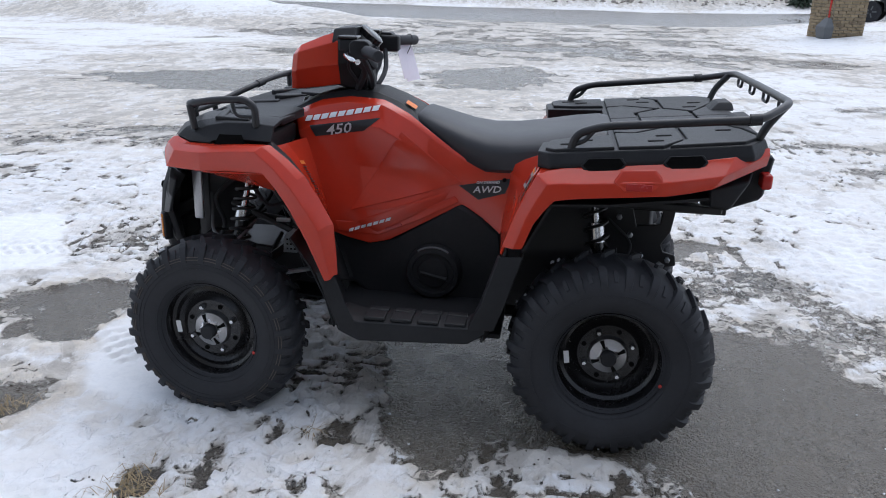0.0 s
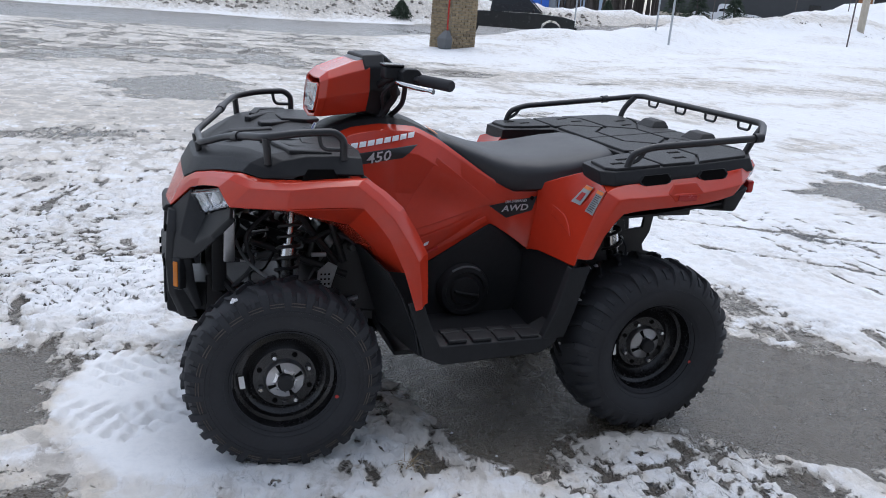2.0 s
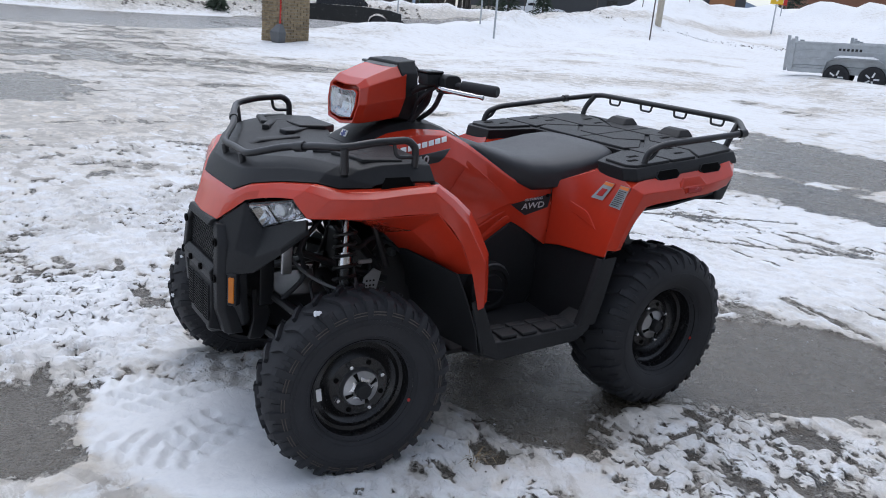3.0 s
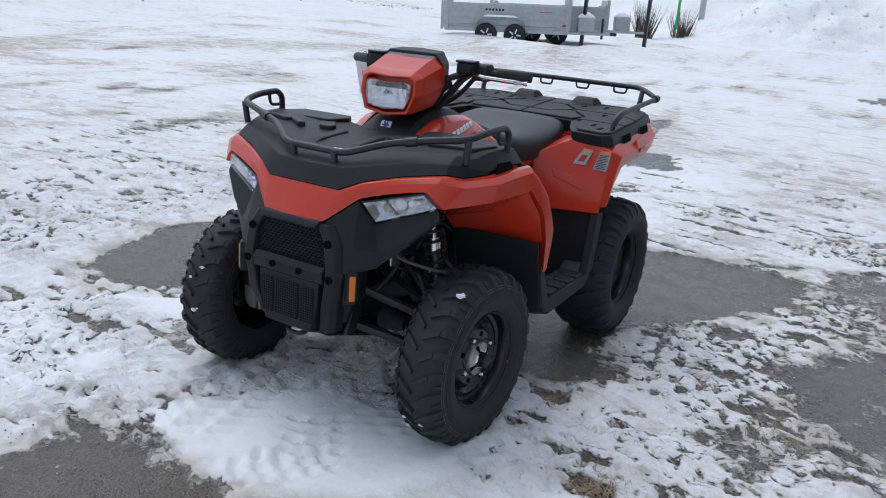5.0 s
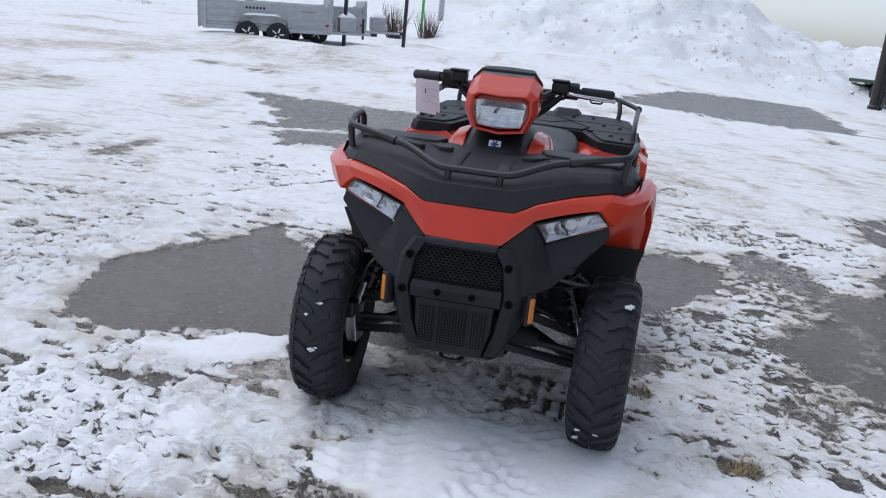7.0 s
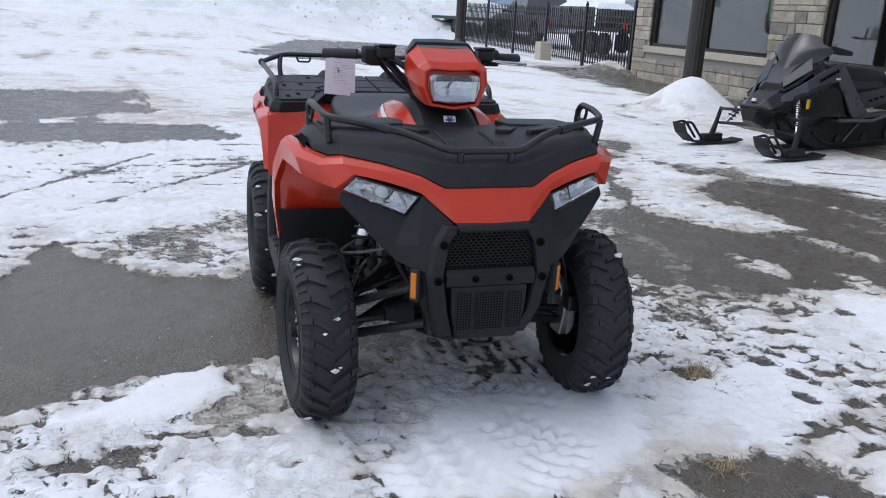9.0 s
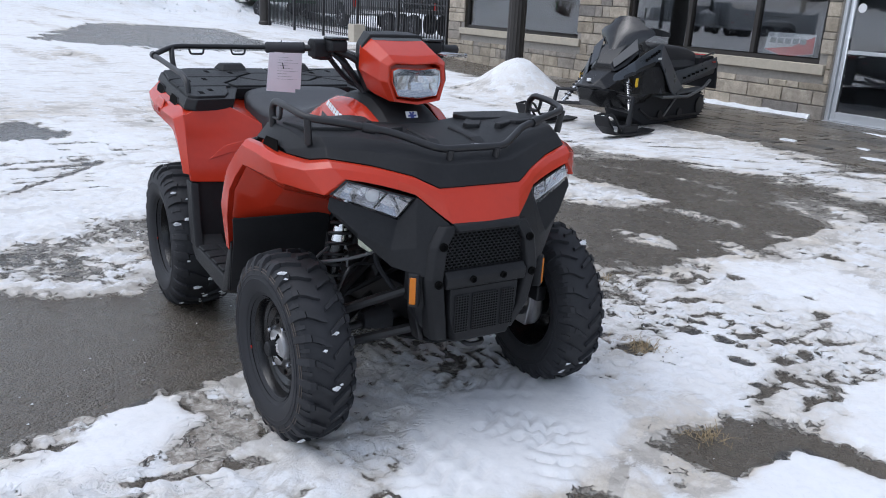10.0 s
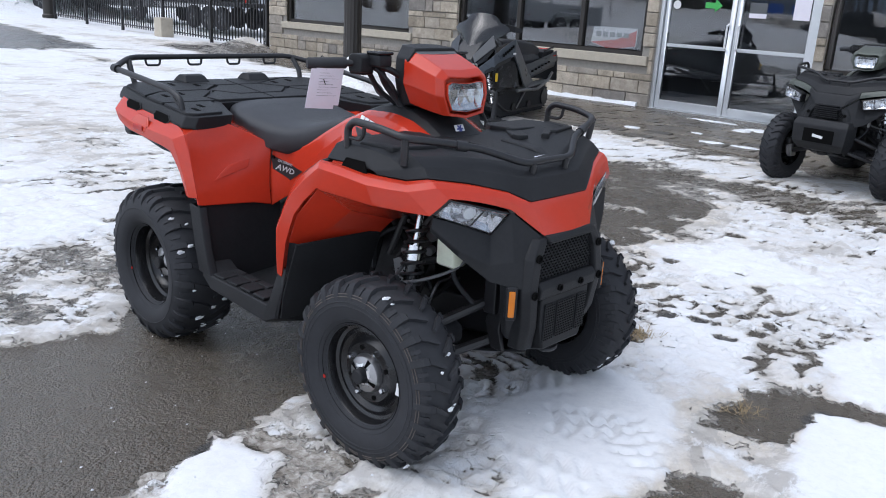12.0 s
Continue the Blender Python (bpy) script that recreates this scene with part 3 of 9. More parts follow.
# snow chopped up by wheels and boots
CHOPPED = [([(0.61, -0.39), (0.16, -0.12), (0.05, 0.49), (0.16, 0.74), (0.49, 0.44)], 0.5), ([(0.47, -0.21), (0.28, 0.41), (0.74, 0.36), (0.88, -0.14)], 0.35),
           ([(1.1, -1.4), (1.12, -0.58), (1.3, -0.22), (1.55, -0.67), (1.5, -1.3)], 0.7), ([(0.95, -1.05), (1.33, -0.53), (0.66, -0.79)], 0.6), ([(0.55, 0.75), (0.1, 0.8), (0.3, 1.4), (1.1, 1.9), (1.3, 1.2)], 0.55),
           ([(0.9, -0.95), (0.7, -1.4), (1.6, -2.0), (2.2, -1.2), (1.9, -0.6), (1.4, -0.75)], 0.85), ([(-0.3, -2.2), (0.6, -2.0), (1.0, -3.2), (-0.5, -3.4)], 0.7), ([(-0.9, 0.75), (-0.2, 0.72), (0.2, 1.3), (-0.4, 1.6), (-1.2, 1.2)], 0.8)]


def rise(x, y):
    """The lot climbs gently away from the shop's end of the road."""
    f = np.clip((12 - y) / 14, 0.22, 1)
    return (0.024 * np.clip(-x - 6.5, 0, 14) + 0.046 * np.clip(-x - 20.5, 0, 50)) * f + 0.004 * np.clip(-y - 25, 0, 60)


def mound(x, y, cx, cy, rx, ry, h, turn=0.0):
    c, s = math.cos(turn), math.sin(turn)
    u, v = ((x - cx) * c + (y - cy) * s) / rx, ((y - cy) * c - (x - cx) * s) / ry
    return h * np.exp(-(u * u + v * v))


def banks(x, y):
    w = 1 + 0.35 * fbm(x, y, 0.35, 3, 5)
    b = mound(x, y, -10.5, -25.6, 5.5, 2.2, 0.30)
    b += mound(x, y, -21, -28.0, 10, 2.0, 0.30, 0.35)
    b += mound(x, y, 14.5, -24.0, 8.0, 3.4, 1.0, -0.25)
    b += mound(x, y, 17.0, -14.0, 6.0, 2.2, 0.55, -0.8)
    b += mound(x, y, -18.6, -9.6, 5.0, 1.3, 0.32, 1.15)
    b += mound(x, y, -26.0, -30.0, 14, 3.0, 0.9, 0.45)
    b += mound(x, y, -47, -43, 30, 4.0, 1.2, 0.72)
    # far rises that close the view
    b += mound(x, y, -2, -50.2, 34, 2.8, 2.3)
    b += mound(x, y, -62, -24, 26, 9, 3.0, 1.9)
    b += mound(x, y, -50, 30, 9, 7, 3.2)
    # ploughed snow against the trailers
    b += mound(x, y, -20.9, -6.6, 2.2, 0.6, 0.26, 2.04)
    b += mound(x, y, -24.5, -2.5, 4.0, 1.6, 0.35, 2.2)
    # the small heap beside the shop's pillar
    b += mound(x, y, -7.55, 6.42, 0.62, 0.52, 0.58)
    b += mound(x, y, -14.4, 8.7, 0.5, 0.5, 0.35)
    return b * w


def tread_marks(x, y, a, b, width, pitch, lean):
    """Lug prints along a line, 0 to 1."""
    ax, ay = a
    dx, dy = b[0] - ax, b[1] - ay
    n = math.hypot(dx, dy)
    u = ((x - ax) * dx + (y - ay) * dy) / n
    v = (-(x - ax) * dy + (y - ay) * dx) / n
    inn = smooth(width, width * 0.8, np.abs(v)) * smooth(0, 0.08, u) * smooth(n, n - 0.08, u)
    ph = (u + lean * np.abs(v)) / pitch
    lug = smooth(0.15, 0.5, np.sin(2 * math.pi * ph) * np.abs(np.sin(math.pi * (v / width * 1.6 + 0.25))) + 0.25 * pnoise(x * 22, y * 22, 9))
    return inn * lug


def near_line(x, y, a, b):
    ex, ey = b[0] - a[0], b[1] - a[1]
    t = np.clip(((x - a[0]) * ex + (y - a[1]) * ey) / (ex * ex + ey * ey), 0, 1)
    return np.hypot(x - a[0] - t * ex, y - a[1] - t * ey)


def fields(x, y):
    """Height, share of snow, dirt and smoothness of the ground."""
    wob = 0.10 * fbm(x, y, 2.2, 4, 1) + 0.035 * fbm(x, y, 13, 2, 3)
    r = np.hypot(x, y)
    # streaks that wheels and wind have drawn, and clumps between them
    streak = fbm(x * 0.55 + 0.25 * y, y * 1.7 - 0.2 * x, 1.1, 4, 17)
    cov = 0.80 + 0.24 * fbm(x, y, 0.45, 4, 11) + 0.26 * streak + 0.15 * fbm(x, y, 3.1, 3, 21) + 0.12 * fbm(x, y, 11, 3, 4, 0.6) * smooth(7, 4, r)
    # small holes trodden and blown through the crust, longer than wide
    turn = 0.5 * fbm(x, y, 0.35, 2, 29)
    specks = smooth(0.20, 0.36, fbm(x * 1.5 + turn * y, y * 0.62 - turn * x, 6.5, 3, 31, 0.5))
    cov -= 0.42 * specks * smooth(0.30, -0.15, fbm(x, y, 0.7, 3, 33)) * smooth(8, 4.5, r)
    for poly in SLUSH:
        cov -= 0.27 * smooth(-0.18, 0.16, inside(x, y, poly) + 2.2 * wob)
    mush = np.zeros_like(x)
    for k, poly in enumerate(SLUSH):
        mush = np.maximum(mush, (0.9, 0.2, 0.36, 0.25, 0.25)[k] * smooth(-0.08, 0.06, inside(x, y, poly) + 1.4 * wob))
    band_ = smooth(-0.06, 0.05, inside(x, y, SLUSH_BAND) + 1.3 * wob)
    mush = np.maximum(mush, 0.45 * band_)
    for px, py, pr in ((0.36, -1.08, 0.075), (0.52, -0.68, 0.05)):
        mush = np.maximum(mush, smooth(1.2, 0.8, np.hypot((x - px) / pr, (y - py) / (0.7 * pr))))
    cov -= 0.16 * smooth(-0.06, 0.05, inside(x, y, SLUSH[0]) + 1.0 * wob)
    chop = smooth(-0.05, 0.2, fbm(x, y, 0.9, 3, 57)) * 0.50 * smooth(8, 4, r)
    for poly, top in CHOPPED:
        chop = np.maximum(chop, top * smooth(-0.07, 0.07, inside(x, y, poly) + 1.2 * wob))
    dent = smooth(0.10, 0.27, fbm(x * 0.8 + 0.3 * y, y * 1.15 - 0.2 * x, 16.5, 2, 55))
    bare = np.zeros_like(x)
    skirt = np.zeros_like(x)
    for poly, top in ((BARE_MAIN, 1.0), (BARE_SHOP, 0.90), (BARE_SEAM, 0.68), (BARE_PATCH, 0.95), (BARE_STRIP, 0.85)):
        d = inside(x, y, poly)
        bare = np.maximum(bare, top * smooth(-0.045, 0.045, d + 0.9 * wob))
        skirt = np.maximum(skirt, smooth(-0.24, -0.02, d + 2.0 * wob))
    bare *= 1 - 0.6 * smooth(2.0, 1.6, y) * smooth(1.05, 1.3, y) * smooth(-0.2, 0.1, fbm(x, y, 2.4, 3, 119))
    bare *= 1 - 0.75 * smooth(0.10, 0.34, fbm(x * 0.8 + 0.5 * y, y * 2.2 - 0.6 * x, 1.6, 4, 111)) * smooth(1.0, 1.6, y)
    for poly in BARE_FAR:
        bare = np.maximum(bare, smooth(-0.35, 0.2, inside(x, y, poly) + 5 * wob))
    # smooth untouched slabs of snow
    keep = np.zeros_like(x)
    for poly, top in (([(0.75, 0.62), (0.62, 0.35), (0.75, -0.05), (1.2, -0.36), (1.33, 0.1), (1.25, 0.34), (0.95, 0.62)], 1.0),
                      ([(1.50, 0.90), (1.80, 1.00), (2.2, 0.6), (1.75, 0.10), (1.56, 0.42)], 1.0),
                      ([(0.45, -1.12), (0.30, -1.0), (0.24, -0.82), (0.47, -0.77), (0.56, -0.9), (0.66, -1.05), (0.60, -1.3)], 1.0),
                      ([(1.0, 0.75), (0.7, 1.0), (0.6, 1.6), (1.0, 1.4), (1.25, 1.0)], 0.55),
                      ([(1.5, 1.1), (1.3, 1.6), (1.6, 2.0), (2.2, 1.7), (1.9, 1.1)], 0.8),
                      ([(0.65, 2.0), (0.95, 2.5), (0.3, 2.9), (0.0, 2.3)], 0.6),
                      ([(1.9, -0.55), (2.6, -0.2), (3.2, -0.7), (2.5, -1.5)], 0.9),
                      ([(-6, -3.2), (-6.2, 0.1), (-2.5, 0.25), (-2.0, -0.9), (-1.7, -2.5), (-3, -3.4)], 0.30),
                      ([(1.0, -0.75), (1.5, -0.8), (1.6, -1.5), (0.9, -1.6)], 0.7)):
        keep = np.maximum(keep, top * smooth(-0.05, 0.05, inside(x, y, poly) + 0.8 * wob))
    cov = cov + keep * (0.92 - cov) * 0.9
    chop = chop * (1 - 0.9 * keep * smooth(0.7, 0.5, chop))
    cov -= 0.46 * dent * chop + 0.20 * skirt * (1 - 0.7 * keep) * smooth(-0.15, 0.25, fbm(x, y, 2.0, 3, 97))
    # driveway to the road and the road itself
    lane = smooth(-2.5, 1.5, inside(x, y, [(9, -20), (4, -30), (-8, -30), (-4.5, -20), (-5, -14), (4, -13)]) + 8 * wob)
    road = smooth(-1.2, 0.8, inside(x, y, [(90, -31), (-10, -29.5), (-60, -60), (-75, -80), (-80, -95), (-66, -74), (-12, -43), (90, -46)]) + 4 * wob)
    path = smooth(1.9, 0.3, np.abs(y + 15.5 + 0.35 * x + 1.5 * pnoise(x * 0.1, y * 0.1, 6))) * smooth(-30, -10, x)
    ruts = smooth(0.15, 0.5, fbm(x * 0.4 + 0.2 * y, y * 1.2 - 0.25 * x, 0.9, 3, 37)) * smooth(2.5, 6, r) * smooth(40, 20, r)
    # shop apron
    apron = smooth(-0.5, 0.3, inside(x, y, [(-16, 7.4), (-7.5, 7.2), (-5.6, 7.5), (-2.6, 6.3), (0.5, 5.9), (12, 5.7), (12, 9.4), (-16, 9.4)]) + 5 * wob)
    wetlane = smooth(-0.3, 0.3, inside(x, y, [(-3.2, 3.4), (-1.5, 4.1), (0.8, 4.2), (6, 4.4), (6, 5.0), (0.4, 4.9), (-1.6, 4.9), (-3.4, 4.2)]) + 4 * wob)
    tracks = smooth(-1.2, 0.6, inside(x, y, [(6, -3.2), (8, -13), (1, -18), (-4, -14), (-2, -7.5), (2, -3.4)]) + 5 * wob)
    cov -= 0.13 * tracks * smooth(-0.2, 0.25, fbm(x * 0.5 - 0.2 * y, y * 1.3, 0.9, 3, 101))
    cov -= 0.50 * apron + 0.38 * wetlane
    cov -= 0.22 * lane + 0.12 * path + 0.10 * ruts
    for a, b, w_ in LINES:
        cov -= 0.27 * np.exp(-(near_line(x, y, a, b) / (w_ * (1 + 4 * np.abs(wob)))) ** 2)
    for px, py, pr in PRINTS:
        cov -= 0.62 * np.exp(-(((x - px) / pr) ** 2 + ((y - py) / (pr * 0.75)) ** 2) ** 1.5)
    tread = 0
    for a, b, w_, lean in (((0.86, -0.30), (1.28, -0.22), 0.20, 0.6), ((0.75, -0.95), (2.0, -1.2), 0.15, 0.6), ((0.2, -0.35), (0.62, 0.5), 0.30, 0.5),
                           ((1.0, 0.30), (1.35, 0.05), 0.10, 0.2), ((2.0, -0.9), (2.9, -0.6), 0.14, 0.6), ((0.85, 0.05), (1.15, 0.25), 0.12, 0.3)):
        tread = np.maximum(tread, tread_marks(x, y, a, b, w_, 0.066, lean))
    broken = smooth(0.85, 0.55, x) * smooth(0.75, 0.55, np.abs(y - 0.05))
    cov -= tread * (0.06 + 0.42 * broken * smooth(-0.2, 0.3, fbm(x, y, 5, 2, 77)))
    cov = cov * (1 - bare) + (0.10 + 0.22 * fbm(x, y, 4, 4, 41, 0.6)) * bare
    cov = cov * (1 - road) + (0.12 + 0.1 * streak) * road
    big = banks(x, y)
    cov = np.clip(cov + 0.8 * smooth(0.15, 0.4, big), 0, 1.2)
    depth = smooth(0.40, 0.62, cov)
    z = rise(x, y) + big + 0.011 * depth + 0.006 * smooth(0.6, 0.95, cov)
    z += depth * (0.010 * fbm(x, y, 5, 3, 61) * (1 - 0.7 * keep) + 0.015 * fbm(x, y, 15, 3, 63, 0.6) * (1 - 0.95 * keep) * smooth(6, 3.5, r)) + 0.05 * fbm(x, y, 0.25, 2, 71) * smooth(4, 12, r)
    z += (0.30 * fbm(x, y, 0.7, 4, 81) + 0.10 * np.abs(fbm(x, y, 2.2, 3, 83))) * smooth(0.4, 1.5, big)
    z -= 0.013 * tread * depth * (0.5 + keep)
    z -= 0.015 * dent * chop * depth
    z -= 0.004
    dirt = 0.42 - 0.14 * smooth(6, 13, r) + 0.45 * tracks + 0.25 * fbm(x, y, 0.5, 3, 93) + 0.6 * lane + 0.5 * path + 0.4 * ruts + 0.4 * smooth(0.15, 0.5, fbm(x, y, 0.22, 3, 91)) + 0.55 * smooth(0.70, 0.45, cov) + 0.35 * skirt
    dirt += 0.9 * smooth(3.0, 0.6, near_line(x, y, (-9, -27.2), (-45, -33.5)) + 8 * wob)
    dirt += 1.6 * smooth(2.6, 0.6, np.abs(y + 47.6)) * smooth(-42, -30, x)
    dirt += 0.55 * np.maximum(apron, wetlane) + 0.5 * smooth(-0.4, 0.3, inside(x, y, BARE_SHOP) + 3 * wob)
    dirt *= (1 - 0.9 * keep) * (1 - 0.35 * smooth(0.2, 0.6, big))
    return z, cov, np.clip(dirt, 0, 1), keep, chop, mush


def grow(fine, step, far, ratio):
    a = list(np.arange(0, fine + 1e-6, step))
    d = step
    while a[-1] < far:
        d *= ratio
        a.append(a[-1] + d)
    return np.array(a)


def build_ground():
    gx = grow(2.6, 0.0155, 900, 1.03)
    xs = np.concatenate([-gx[:0:-1], gx])
    ys = np.concatenate([-gx[:0:-1], gx])
    X, Y = np.meshgrid(xs, ys)
    z, cov, dirt, calm, chop, mush = fields(X, Y)
    n, m = X.shape
    co = np.stack([X, Y, z], -1).reshape(-1, 3)
    idx = np.arange(n * m).reshape(n, m)
    quads = np.stack([idx[:-1, :-1], idx[:-1, 1:], idx[1:, 1:], idx[1:, :-1]], -1).reshape(-1, 4)
    me = bpy.data.meshes.new("ground")
    me.vertices.add(len(co))
    me.vertices.foreach_set("co", co.astype(np.float32).ravel())
    me.loops.add(quads.size)
    me.loops.foreach_set("vertex_index", quads.astype(np.int32).ravel())
    me.polygons.add(len(quads))
    me.polygons.foreach_set("loop_start", np.arange(0, quads.size, 4, dtype=np.int32))
    me.polygons.foreach_set("loop_total", np.full(len(quads), 4, np.int32))
    me.polygons.foreach_set("use_smooth", np.ones(len(quads), bool))
    me.update()
    for name, v in (("snow", cov), ("dirt", dirt), ("calm", calm), ("chop", chop), ("mush", mush)):
        at = me.attributes.new(name, "FLOAT", "POINT")
        at.data.foreach_set("value", v.astype(np.float32).ravel())
    me.materials.append(M["ground"])
    return tagged(new("ground", me), "parking lot of wet asphalt under patchy trodden snow and slush", "ground", kind="structure")


def ground_z(x, y):
    return float(fields(np.array([float(x)]), np.array([float(y)]))[0][0])


ground = build_ground()


# ---- the heap that the plough has pushed up across the lot ----
def build_heap():
    xs, ys = np.arange(-50, -25, 0.16), np.arange(-11, 22, 0.16)
    X, Y = np.meshgrid(xs, ys)
    h = mound(X, Y, -37.0, 1.2, 6.6, 6.6, 3.3) + mound(X, Y, -38.0, 8.6, 6.0, 5.0, 1.55) + mound(X, Y, -35.0, 13.0, 4.0, 3.0, 0.9) + mound(X, Y, -34.5, -4.8, 4.2, 3.0, 0.8)
    h = h * (1 + 0.22 * fbm(X, Y, 0.30, 3, 5))
    on = smooth(0.1, 0.8, h)
    h += on * (0.38 * fbm(X, Y, 0.55, 4, 81) + 0.16 * np.abs(fbm(X, Y, 1.7, 3, 83)) + 0.10 * fbm(X, Y, 4.5, 3, 85, 0.6))
    z = rise(X, Y) + h - 0.14
    n, m = X.shape
    idx = np.arange(n * m).reshape(n, m)
    keep_ = (h[:-1, :-1] > 0.03).ravel()
    quads = np.stack([idx[:-1, :-1], idx[:-1, 1:], idx[1:, 1:], idx[1:, :-1]], -1).reshape(-1, 4)[keep_]
    me = bpy.data.meshes.new("snow_mound")
    me.from_pydata(np.stack([X, Y, z], -1).reshape(-1, 3).tolist(), [], quads.tolist())
    for f in me.polygons:
        f.use_smooth = True
    me.materials.append(M["snow_dirty"])
    return tagged(new("snow_mound", me), "tall mound of ploughed snow flecked with dirt", "snow mound"), h


heap, _ = build_heap()


def heap_z(x, y):
    hit = HEAP_TREE[0].ray_cast(Vector((x, y, 20)), Vector((0, 0, -1)))
    return hit[0].z if hit[0] is not None else ground_z(x, y)


HEAP_TREE = skin(heap)

# ---- the shop: stone front with dark window frames and a double door ----
WY = 9.10
wall_bm = bmesh.new()
OPEN = [(-13.3, -9.3, 0.78, 2.6), (-8.0, -4.16, 0.76, 2.6), (-3.95, -1.64, 0.0, 2.6), (-1.5, 3.2, 0.74, 2.6)]
WX0, WX1, WH = -13.95, 9.0, 5.2
edge = WX0
for x0, x1, z0, z1 in OPEN:
    put_span(wall_bm, (edge, WY, -0.3), (x0, WY + 0.3, WH))
    if z0 > 0:
        put_span(wall_bm, (x0, WY, -0.3), (x1, WY + 0.3, z0 - 0.1))
    put_span(wall_bm, (x0, WY, z1), (x1, WY + 0.3, WH))
    edge = x1
put_span(wall_bm, (edge, WY, -0.3), (WX1, WY + 0.3, WH))
wall_front = tagged(part("wall_south", wall_bm, M["mortar"]), "shop wall faced with tan ashlar stone", "wall", kind="structure")
side_bm = span((WX0, WY + 0.3, -0.3), (WX0 + 0.3, 16, WH))
put_span(side_bm, (WX1 - 0.3, WY + 0.3, -0.3), (WX1, 16, WH))
tagged(part("wall_east", side_bm, M["mortar"]), "plain end walls of the shop", "wall", kind="structure")
tagged(part("wall_north", span((WX0 + 0.3, 15.7, -0.3), (WX1 - 0.3, 16, WH)), M["interior"]), "dim back wall inside the shop", "wall", kind="structure")
tagged(part("floor", span((WX0 + 0.3, WY + 0.3, -0.3), (WX1 - 0.3, 15.7, 0.01)), M["grey_plastic"]), "dark floor inside the shop", "floor", kind="structure")
tagged(part("ceiling", span((WX0, WY, WH), (WX1, 16, WH + 0.25)), M["interior"]), "flat roof slab of the shop", "ceiling", kind="structure")


def window(name, x0, x1, z0, z1, mullions, label):
    """A fixed window: bronze frame, panes of glass and a cast stone sill."""
    w = thing(name, label, "window", kind="structure")
    f = 0.07
    fy0, fy1 = WY + 0.05, WY + 0.15
    bm = bmesh.new()
    for a, b in (((x0, fy0, z0), (x1, fy1, z0 + f)), ((x0, fy0, z1 - f), (x1, fy1, z1)),
                 ((x0, fy0, z0 + f), (x0 + f, fy1, z1 - f)), ((x1 - f, fy0, z0 + f), (x1, fy1, z1 - f))):
        put_span(bm, a, b)
    part("window_frame", bm, M["frame_brown"], w, bevel=0.006)
    for mx in mullions:
        part("mullion", span((mx - 0.04, fy0 - 0.004, z0 + f), (mx + 0.04, fy1, z1 - f)), M["frame_brown"], w, bevel=0.006)
    edges = [x0 + f] + [q for mx in mullions for q in (mx - 0.04, mx + 0.04)] + [x1 - f]
    for a, b in zip(edges[::2], edges[1::2]):
        g = part("pane", span((a, WY + 0.095, z0 + f), (b, WY + 0.103, z1 - f)), M["glass"], w)
        g.visible_shadow = False
    part("window_sill", span((x0 - 0.12, WY - 0.07, z0 - 0.14), (x1 + 0.12, WY + 0.12, z0)), M["stone_sill"], w, "cast stone sill", bevel=0.008)
    return w


window("window_1", *OPEN[0], [-11.3], "fixed shop window in a dark bronze frame")
window("window_2", *OPEN[1], [-6.65, -5.35], "three-pane shop window in a dark bronze frame")
window("window_3", *OPEN[3], [-0.1, 1.5], "wide shop window in a dark bronze frame")


